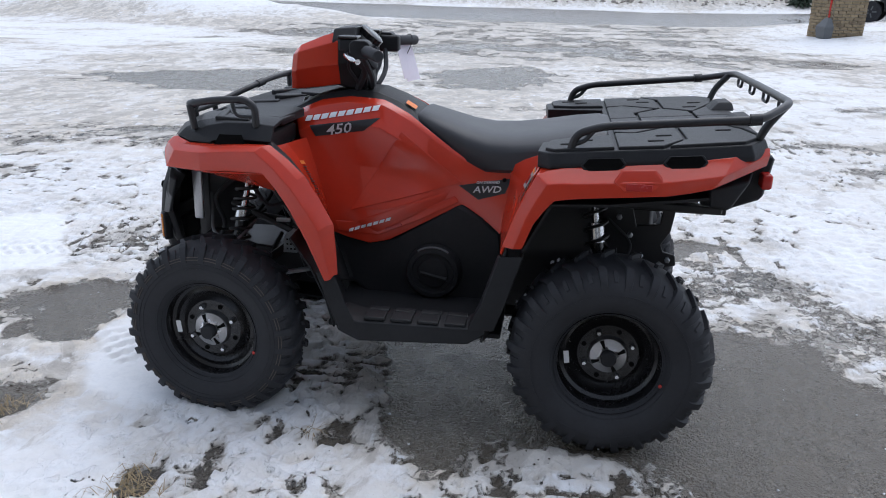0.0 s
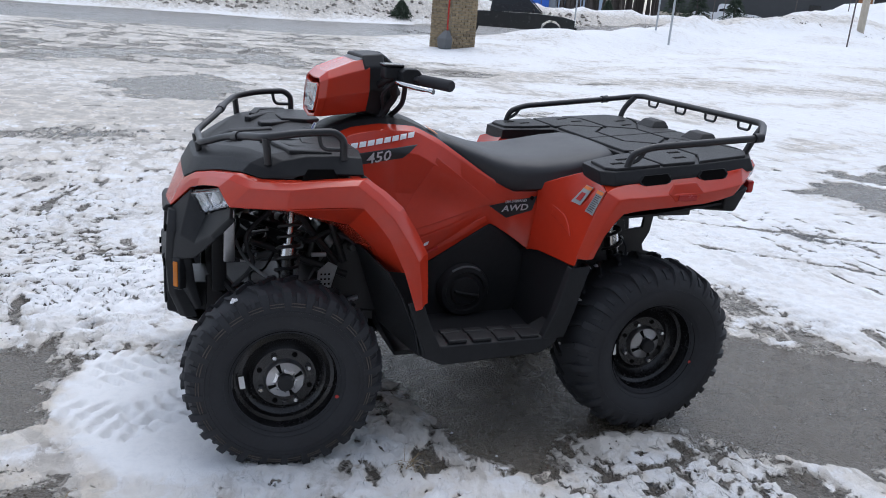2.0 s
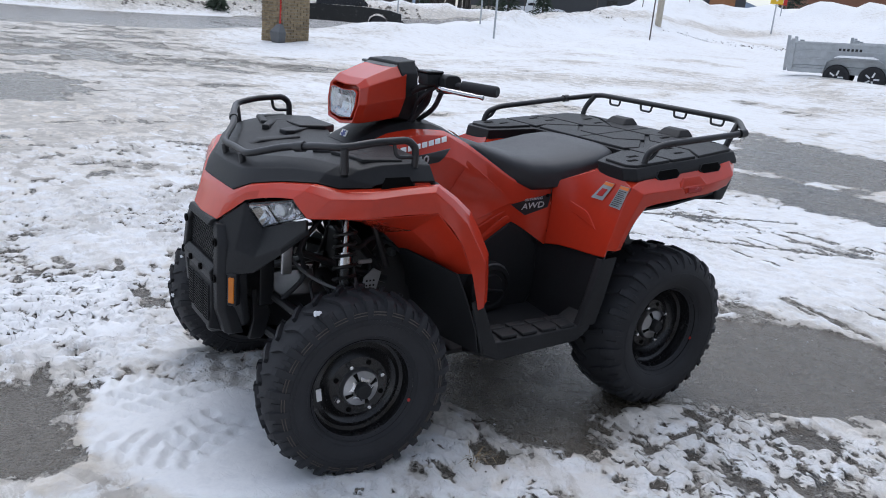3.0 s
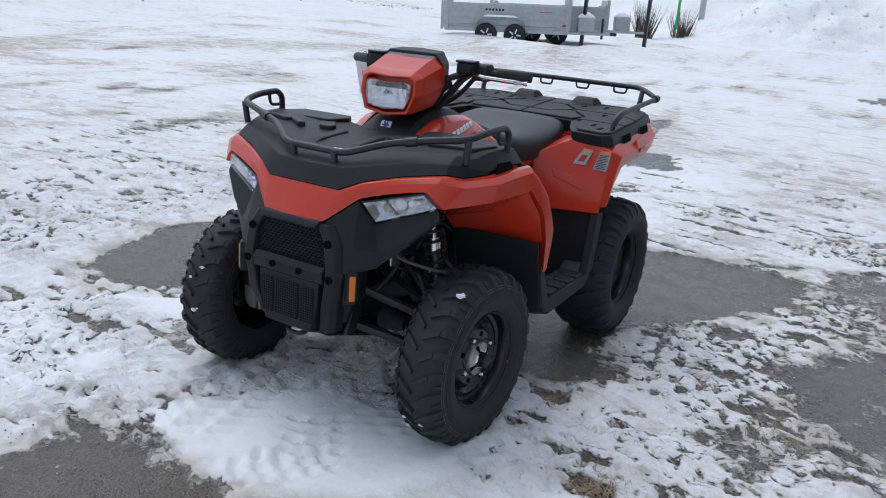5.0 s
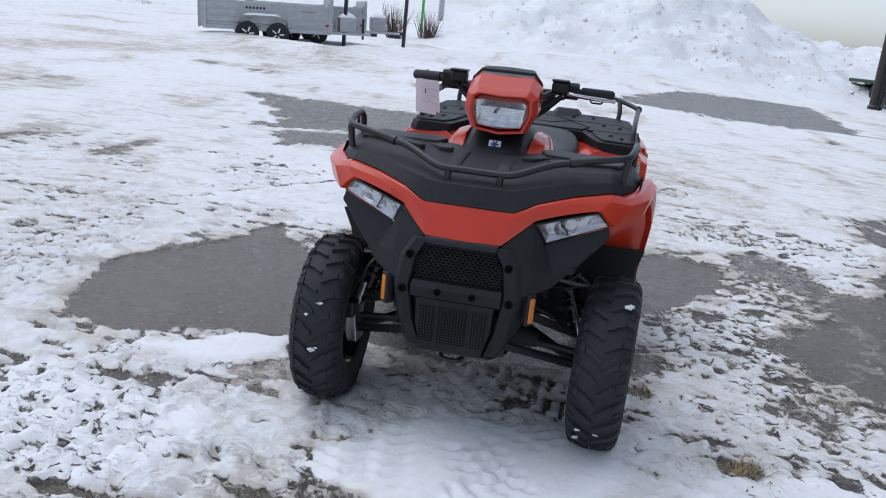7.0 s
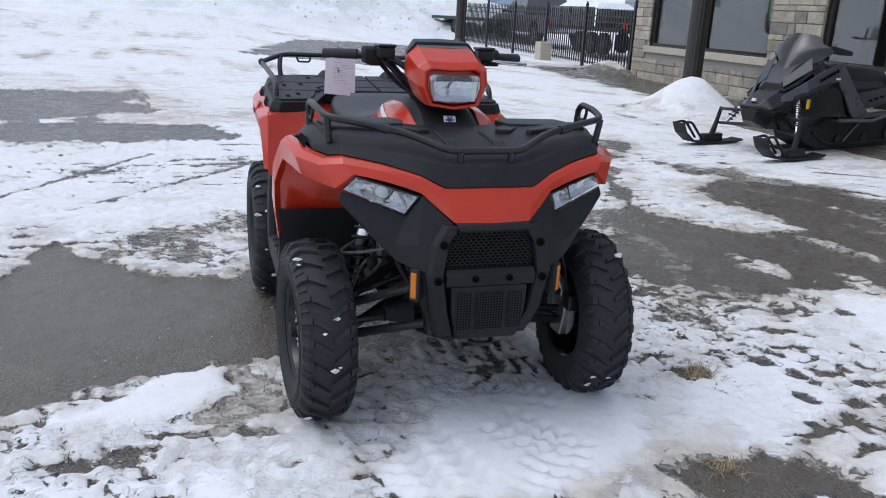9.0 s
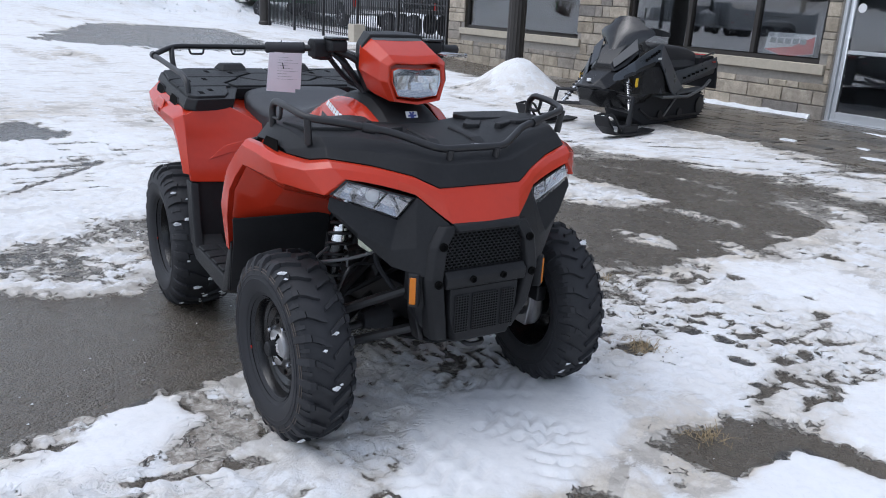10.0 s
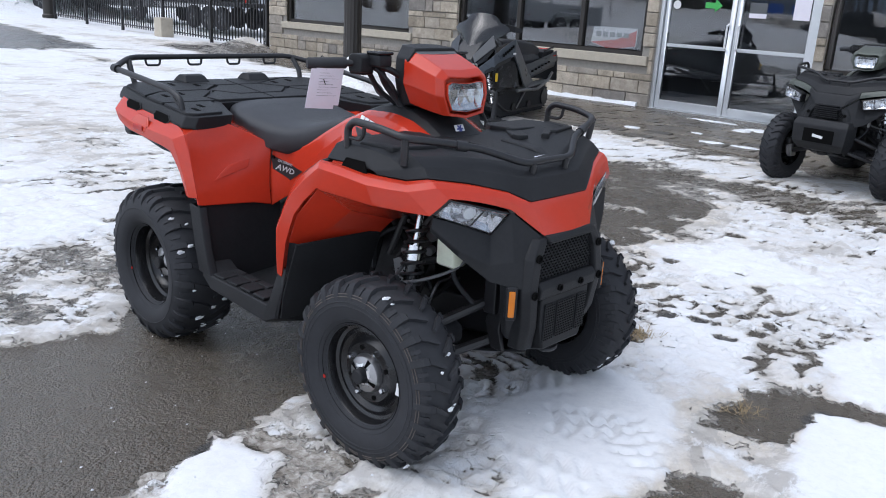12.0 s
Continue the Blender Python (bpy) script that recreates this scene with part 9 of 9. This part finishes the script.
# ---- woods, shrubs and hills ----
def woods():
    rng = random.Random(5)
    vs, fs = [], []

    def stick(a, b, r0, r1):
        a, b = Vector(a), Vector(b)
        d = (b - a).normalized()
        u = d.orthogonal().normalized()
        w_ = d.cross(u)
        n0 = len(vs)
        for p, r in ((a, r0), (b, r1)):
            for k in range(4):
                t = math.pi / 2 * k
                q = p + (u * math.cos(t) + w_ * math.sin(t)) * r
                vs.append(tuple(q))
        for k in range(4):
            fs.append((n0 + k, n0 + (k + 1) % 4, n0 + 4 + (k + 1) % 4, n0 + 4 + k))
    for k in range(300):
        t = rng.random()
        x, y = -34 - 34 * t + rng.uniform(-3, 3), -99 + 28 * t + rng.uniform(-6, 4)
        h = rng.uniform(9, 15)
        base = Vector((x, y, float(rise(np.array([x]), np.array([y]))[0]) - 0.3))
        top = base + Vector((rng.uniform(-0.6, 0.6), rng.uniform(-0.6, 0.6), h))
        stick(base, top, rng.uniform(0.09, 0.2), 0.03)
        for j in range(7):
            f0 = rng.uniform(0.25, 0.95)
            p = base.lerp(top, f0)
            ln = (1.1 - f0) * 3.5
            a = rng.uniform(0, 6.28)
            q = p + Vector((math.cos(a) * ln * 0.6, math.sin(a) * ln * 0.6, ln * 0.8))
            stick(p, q, 0.05, 0.012)
            for i in range(2):
                p2 = p.lerp(q, rng.uniform(0.4, 0.9))
                b = a + rng.uniform(-1, 1)
                stick(p2, p2 + Vector((math.cos(b) * 0.5, math.sin(b) * 0.5, 0.7)), 0.02, 0.006)
    me = bpy.data.meshes.new("woods")
    me.from_pydata(vs, [], fs)
    me.materials.append(M["trunk"])
    tagged(new("woods", me), "bare grey winter woods behind the road", "trees", kind="stuff")


woods()


def land(x, y):
    x, y = np.array([float(x)]), np.array([float(y)])
    return float(rise(x, y)[0] + banks(x, y)[0]) - 0.05


def conifer(x, y, z, h, r, seed):
    rng = random.Random(seed)
    C = thing("spruce", "small dark green spruce dusted with snow", "tree", group="spruces by the road", at=pose(x, y, z))
    part("trunk", tube([(0, 0, -0.3), (0, 0, h * 0.95)], [0.10, 0.02], 8), M["trunk"], C)
    vs, fs = [], []
    for k in range(620):
        t = rng.random() ** 0.8
        zz = h * (0.04 + 0.95 * t)
        rr = r * (1 - t) * rng.uniform(0.35, 1.05) + 0.03
        a = rng.uniform(0, 6.283)
        c = Vector((rr * math.cos(a), rr * math.sin(a), zz - rr * 0.25))
        d = Vector((math.cos(a), math.sin(a), -0.35 + rng.uniform(-0.2, 0.2))).normalized()
        s_ = rng.uniform(0.12, 0.26) * (0.6 + r * 0.4)
        w_ = d.cross(Vector((0, 0, 1))).normalized() * s_ * 0.35
        n0 = len(vs)
        vs.extend([tuple(c - d * s_ * 0.4 + w_), tuple(c - d * s_ * 0.4 - w_), tuple(c + d * s_), tuple(c + Vector((0, 0, s_ * 0.3)))])
        fs.extend([(n0, n0 + 1, n0 + 2), (n0, n0 + 2, n0 + 3), (n0 + 1, n0 + 3, n0 + 2)])
    me = bpy.data.meshes.new("crown")
    me.from_pydata(vs, [], fs)
    me.materials.append(M["needles"])
    o = new("crown", me)
    o.parent = C


conifer(-34.4, -57.6, land(-34.4, -57.6), 1.9, 1.1, 1)
conifer(-36.7, -51.5, land(-36.7, -51.5), 2.4, 1.3, 2)
conifer(-39.0, -52.0, land(-39.0, -52.0), 2.8, 1.4, 3)
conifer(-41.0, -50.0, land(-41.0, -50.0), 2.0, 1.2, 4)
conifer(-61.0, -41.5, land(-61.0, -41.5), 3.6, 1.8, 5)
conifer(-13.5, -46.5, land(-13.5, -46.5), 1.0, 0.9, 6)


def bush(x, y, z, h, seed):
    rng = random.Random(seed)
    bm = bmesh.new()
    for k in range(130):
        a, l = rng.uniform(0, 6.28), rng.uniform(0.5, 1.0)
        e = Vector((math.cos(a) * h * 0.5 * rng.random(), math.sin(a) * h * 0.5 * rng.random(), h * l))
        b0 = Vector((e.x * 0.25, e.y * 0.25, 0))
        put_tube(bm, [b0, b0.lerp(e, 0.5) + Vector((rng.uniform(-0.05, 0.05), rng.uniform(-0.05, 0.05), 0)), e], [0.014, 0.010, 0.003], 4)
    B = thing("bush", "bare brown twiggy bush in the snow", "bush", at=pose(x, y, z))
    part("branchwork", bm, M["twig"], B)


bush(-29.5, -8.8, 0.5, 1.7, 3)
bush(-30.2, -7.6, 0.5, 1.5, 4)
bush(-37.0, -8.0, 0.7, 0.8, 5)

# two ridges; their haze is only the blue of the material
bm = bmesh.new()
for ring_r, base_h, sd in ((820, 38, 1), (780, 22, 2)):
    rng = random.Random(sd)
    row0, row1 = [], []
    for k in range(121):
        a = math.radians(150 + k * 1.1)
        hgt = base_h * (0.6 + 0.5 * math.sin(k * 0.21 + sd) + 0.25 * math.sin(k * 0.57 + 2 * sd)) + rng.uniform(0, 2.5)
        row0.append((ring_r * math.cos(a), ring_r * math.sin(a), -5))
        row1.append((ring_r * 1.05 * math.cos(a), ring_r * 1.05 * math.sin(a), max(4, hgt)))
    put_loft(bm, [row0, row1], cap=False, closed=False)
tagged(part("backdrop", bm, M["hill"]), "wooded hills on the horizon with blue haze put into their colour", "hills", kind="structure")


# ---- clods of ploughed snow and ice, and gravel ----
def clods(name, label, spots, mat, seed):
    rng = random.Random(seed)
    vs, fs = [], []
    for x, y, s_ in spots:
        z = ground_z(x, y) if abs(x) < 4 else None
        base = len(vs)
        if name == "snow_clods":
            z = heap_z(x, y)
        if z is None:
            z = rise(np.array([x]), np.array([y]))[0] + banks(np.array([x]), np.array([y]))[0]
        for (i, j, k) in ((1, 0, 0), (0, 1, 0), (-1, 0, 0), (0, -1, 0), (0, 0, 1), (0, 0, -1)):
            q = rng.uniform(0.6, 1.3) * s_
            vs.append((x + i * q + rng.uniform(-0.2, 0.2) * s_, y + j * q + rng.uniform(-0.2, 0.2) * s_, z + k * q * 0.8 + s_ * 0.25))
        for a, b in ((0, 1), (1, 2), (2, 3), (3, 0)):
            fs.append((base + a, base + b, base + 4))
            fs.append((base + b, base + a, base + 5))
    me = bpy.data.meshes.new(name)
    me.from_pydata(vs, [], fs)
    me.materials.append(mat)
    return tagged(new(name, me), label, "snow", kind="stuff")


rng = random.Random(11)
sp = []
for k in range(700):
    a, r_ = rng.uniform(0, 6.28), 9 * rng.random() ** 0.5
    sp.append((-35 + r_ * math.cos(a) * 0.8, 3.5 + r_ * math.sin(a) * 1.25, rng.uniform(0.02, 0.085) * (1 + (rng.random() < 0.05))))
clods("snow_clods", "lumps of hard snow on the ploughed heap", sp, M["snow_dirty"], 1)
sp = [(-24 + rng.uniform(-14, 14), -30 + rng.uniform(-2, 2) , rng.uniform(0.015, 0.05)) for k in range(500)]
sp = [(x, y - (x + 24) * 0.42, s_) for x, y, s_ in sp]
clods("bank_clods", "dirty lumps along the roadside snow bank", sp, M["tail_brown"], 2)
sp = [(-4 + rng.uniform(-24, 24), -47.2 + rng.uniform(-1.0, 1.0), rng.uniform(0.03, 0.16)) for k in range(1100)]
clods("far_bank", "grey dirty snow bank along the far side of the road", sp, M["gravel_snow"], 3)


# mud and dead grass thawed out of the snow
rng = random.Random(21)
sp = []
for cx_, cy_, sd in ((0.72, 1.02, 0.05), (0.26, 0.68, 0.03), (-0.03, 1.44, 0.10), (1.58, -0.56, 0.06), (-0.4, 0.66, 0.07), (1.36, 0.52, 0.05)):
    for k in range(16):
        sp.append((cx_ + rng.gauss(0, sd), cy_ + rng.gauss(0, sd), rng.uniform(0.0015, 0.0055)))
clods("mud_clods", "small clods of mud and ice in the snow", sp, M["tail_brown"], 7)
sp = []
for k in range(380):
    x, y = rng.uniform(-2.6, 2.6), rng.uniform(-2.4, 2.8)
    sp.append((x, y, rng.uniform(0.002, 0.006)))
clods("snow_crumbs", "crumbs of loose snow and ice over the lot", sp, M["snow"], 8)

def dead_grass():
    """Flattened straw-coloured blades thawed out in a few spots."""
    rng = random.Random(77)
    vs, fs = [], []
    for cx_, cy_, spread, n in GRASS:
        z0 = ground_z(cx_, cy_)
        for k in range(n):
            x, y = cx_ + rng.gauss(0, spread), cy_ + rng.gauss(0, spread)
            a, ln, wd, up = rng.uniform(0, 6.28), rng.uniform(0.03, 0.09), rng.uniform(0.0010, 0.0022), rng.uniform(0.004, 0.035)
            dx, dy = math.cos(a), math.sin(a)
            b = len(vs)
            for f, h in ((0.0, 0.0), (0.5, up), (1.0, up * 0.45)):
                w_ = wd * (1 - 0.8 * f)
                vs.append((x + dx * ln * f - dy * w_, y + dy * ln * f + dx * w_, z0 + 0.004 + h))
                vs.append((x + dx * ln * f + dy * w_, y + dy * ln * f - dx * w_, z0 + 0.004 + h))
            fs += [(b, b + 1, b + 3, b + 2), (b + 2, b + 3, b + 5, b + 4)]
    me = bpy.data.meshes.new("dead_grass")
    me.from_pydata(vs, [], fs)
    me.materials.append(M["straw"])
    return tagged(new("dead_grass", me), "flattened straw-coloured grass thawed out of the snow", "grass", kind="stuff")


GRASS = [(0.66, 1.04, 0.045, 90), (1.31, 0.69, 0.035, 60), (0.26, 0.67, 0.02, 16), (-0.02, 1.43, 0.08, 60), (0.72, 1.00, 0.03, 30)]
dead_grass()

# ---- pieces: stones of the shop wall, pavers, bricks ----
def piece_mesh(name, w_, d, h, mat, seed, rough_=0.006):
    rng = random.Random(seed)
    bm = box((0, 0, 0), (w_, d, h))
    bmesh.ops.bevel(bm, geom=bm.edges[:], offset=min(0.008, h * 0.12), segments=1, affect="EDGES")
    for v in bm.verts:
        v.co += Vector((rng.uniform(-1, 1), rng.uniform(-1, 1), rng.uniform(-1, 1))) * rough_ * 0.5
    for f in bm.faces:
        f.smooth = False
    return mesh_of(name, bm, mat)


def free_of_openings(x0, x1, z0, z1):
    for a, b, c, d in OPEN:
        lo = c - 0.15 if c > 0 else -1
        if x1 > a - 0.005 and x0 < b + 0.005 and z1 > lo and z0 < d:
            if c > 0 and (x0 < a - 0.12 and x1 < a - 0.005):
                continue
            return False
    return True


def lay_stones():
    rng = random.Random(3)
    kinds = {}
    spots = []
    z = 0.0
    courses = [0.20, 0.20, 0.10, 0.20, 0.20, 0.20, 0.10, 0.20, 0.20, 0.10, 0.20, 0.20, 0.20, 0.20]
    for ci, h in enumerate(courses):
        # runs of wall free of openings in this course
        edges_ = [(-13.95, 9.0)]
        for a, b, c, d in OPEN:
            lo = c - 0.15 if c > 0 else -1
            if z + h > lo + 0.01 and z < d:
                pad = 0.125 if (c > 0 and z < c + 0.001) else 0.004
                nxt = []
                for p, q in edges_:
                    if b + pad <= p or a - pad >= q:
                        nxt.append((p, q))
                    else:
                        if a - pad > p:
                            nxt.append((p, a - pad))
                        if b + pad < q:
                            nxt.append((b + pad, q))
                edges_ = nxt
        for p, q in edges_:
            x = p
            while x < q - 0.03:
                w_ = rng.choice((0.2, 0.3, 0.4, 0.5, 0.6, 0.45))
                if q - (x + w_) < 0.12:
                    w_ = q - x
                w_ = round(w_, 2)
                spots.append((x + w_ / 2, z + h / 2, w_, h))
                x += w_
        z += h
    vs_rest = bmesh.new()
    spots.sort(key=lambda s_: abs(s_[0] + 5.5) + 0.5 * s_[1])
    n = 0
    for x, zc, w_, h in spots:
        if w_ < 0.03:
            continue
        if n < 300 and x < 0.5:
            key = (w_, h, n % 3)
            if key not in kinds:
                kinds[key] = piece_mesh("stone", w_ - 0.012, 0.05, h - 0.012, M["stone"], len(kinds))
            o = new("stone", kinds[key])
            o.parent = wall_front
            o.location = (x, WY - 0.012 + rng.uniform(-0.006, 0.006), zc)
            n += 1
        else:
            put_box(vs_rest, (x, WY - 0.012 + rng.uniform(-0.006, 0.006), zc), (w_ - 0.012, 0.05, h - 0.012))
    r_ = part("stone_rest", vs_rest, M["stone"], wall_front, raw=True)
    tagged(r_, kind="stuff")
    # corner return
    bm = bmesh.new()
    z = 0.0
    for ci, h in enumerate(courses):
        y = WY + 0.02
        while y < 12:
            w_ = rng.choice((0.2, 0.3, 0.4))
            put_box(bm, (WX0 - 0.008, y + w_ / 2, z + h / 2), (0.05, w_ - 0.012, h - 0.012))
            y += w_
        z += h
    tagged(part("stone_return", bm, M["stone"], wall_front, raw=True), kind="stuff")


lay_stones()


def snow_patch(x, y, rx, ry, seed):
    """A thin crust of snow with a ragged outline."""
    rng = random.Random(seed)
    z = float(rise(np.array([x]), np.array([y]))[0]) + 0.008
    edge = [(a, 1 + rng.uniform(-0.28, 0.28)) for a in [2 * math.pi * k / 26 for k in range(26)]]
    P = thing("snow_patch", "thin crust of trodden snow on wet paving", "snow", group="snow left on the paving", at=pose(x, y, z))
    part("crust", loft([[(rx * k * r_ * math.cos(a), ry * k * r_ * math.sin(a), h) for a, r_ in edge] for k, h in ((1.0, -0.004), (0.94, 0.008), (0.75, 0.013), (0.3, 0.015))]), M["snow"], P)


for k, spot in enumerate(((-1.74, 6.72, 0.14, 0.10), (-1.98, 8.05, 0.12, 0.16), (-1.80, 8.30, 0.22, 0.14), (-1.35, 6.75, 0.16, 0.06), (-2.6, 8.55, 0.35, 0.07), (-1.45, 8.0, 0.15, 0.10), (-2.9, 6.9, 0.10, 0.07), (-2.2, 7.25, 0.07, 0.05))):
    snow_patch(*spot, 200 + k)


def lay_pavers():
    rng = random.Random(9)
    base = tagged(part("pavement", span((-16, 6.3, -0.25), (9, WY - 0.02, -0.012)), M["mortar"]), "apron of wet concrete pavers before the shop door", "pavement", kind="structure")
    kinds = [piece_mesh("paver", 0.305, 0.205, 0.05, M["paver"], 50 + k, 0.007) for k in range(5)]
    spots = []
    row = 0
    y = 6.4
    while y < WY - 0.08:
        x = -9.0 + (0.16 if row % 2 else 0)
        while x < 3.0:
            spots.append((x + rng.uniform(-0.012, 0.012), y + rng.uniform(-0.012, 0.012)))
            x += 0.325
        y += 0.222
        row += 1
    spots.sort(key=lambda s_: abs(s_[0] + 3.2) + abs(s_[1] - 7.6) * 1.2)
    rest = bmesh.new()
    for k, (x, y) in enumerate(spots):
        zz = float(rise(np.array([x]), np.array([y]))[0]) - 0.016 + rng.uniform(-0.004, 0.004)
        if k < 300:
            o = new("paver", kinds[k % 5])
            o.parent = base
            o.location = (x, y, zz)
            o.rotation_euler = (rng.uniform(-0.012, 0.012), rng.uniform(-0.012, 0.012), rng.uniform(-0.06, 0.06))
        else:
            put_box(rest, (x, y, zz), (0.30, 0.20, 0.05))
    tagged(part("paver_rest", rest, M["paver"], base, raw=True), kind="stuff")


lay_pavers()


def lay_bricks():
    rng = random.Random(4)
    full_, half_ = piece_mesh("brick", 0.235, 0.05, 0.075, M["sandbrick"], 80), piece_mesh("brick", 0.115, 0.05, 0.075, M["sandbrick"], 81)
    n = 0
    for face in range(4):
        rot = face * 90
        if face in (1, 2):
            continue
        for j in range(30):
            z = 0.0 + j * 0.085
            x = -0.50
            first = half_ if j % 2 else full_
            while x < 0.49:
                me, w_ = (full_, 0.25) if not (x < -0.49 and j % 2) and x + 0.25 <= 0.505 else (half_, 0.125)
                if n >= 300:
                    return
                o = new("brick", me)
                o.parent = pier
                o.matrix_local = pose(0, 0, 0, 0, 0, rot) @ pose(x + w_ / 2, 0.505 + rng.uniform(-0.006, 0.008), z)
                n += 1
                x += w_


lay_bricks()
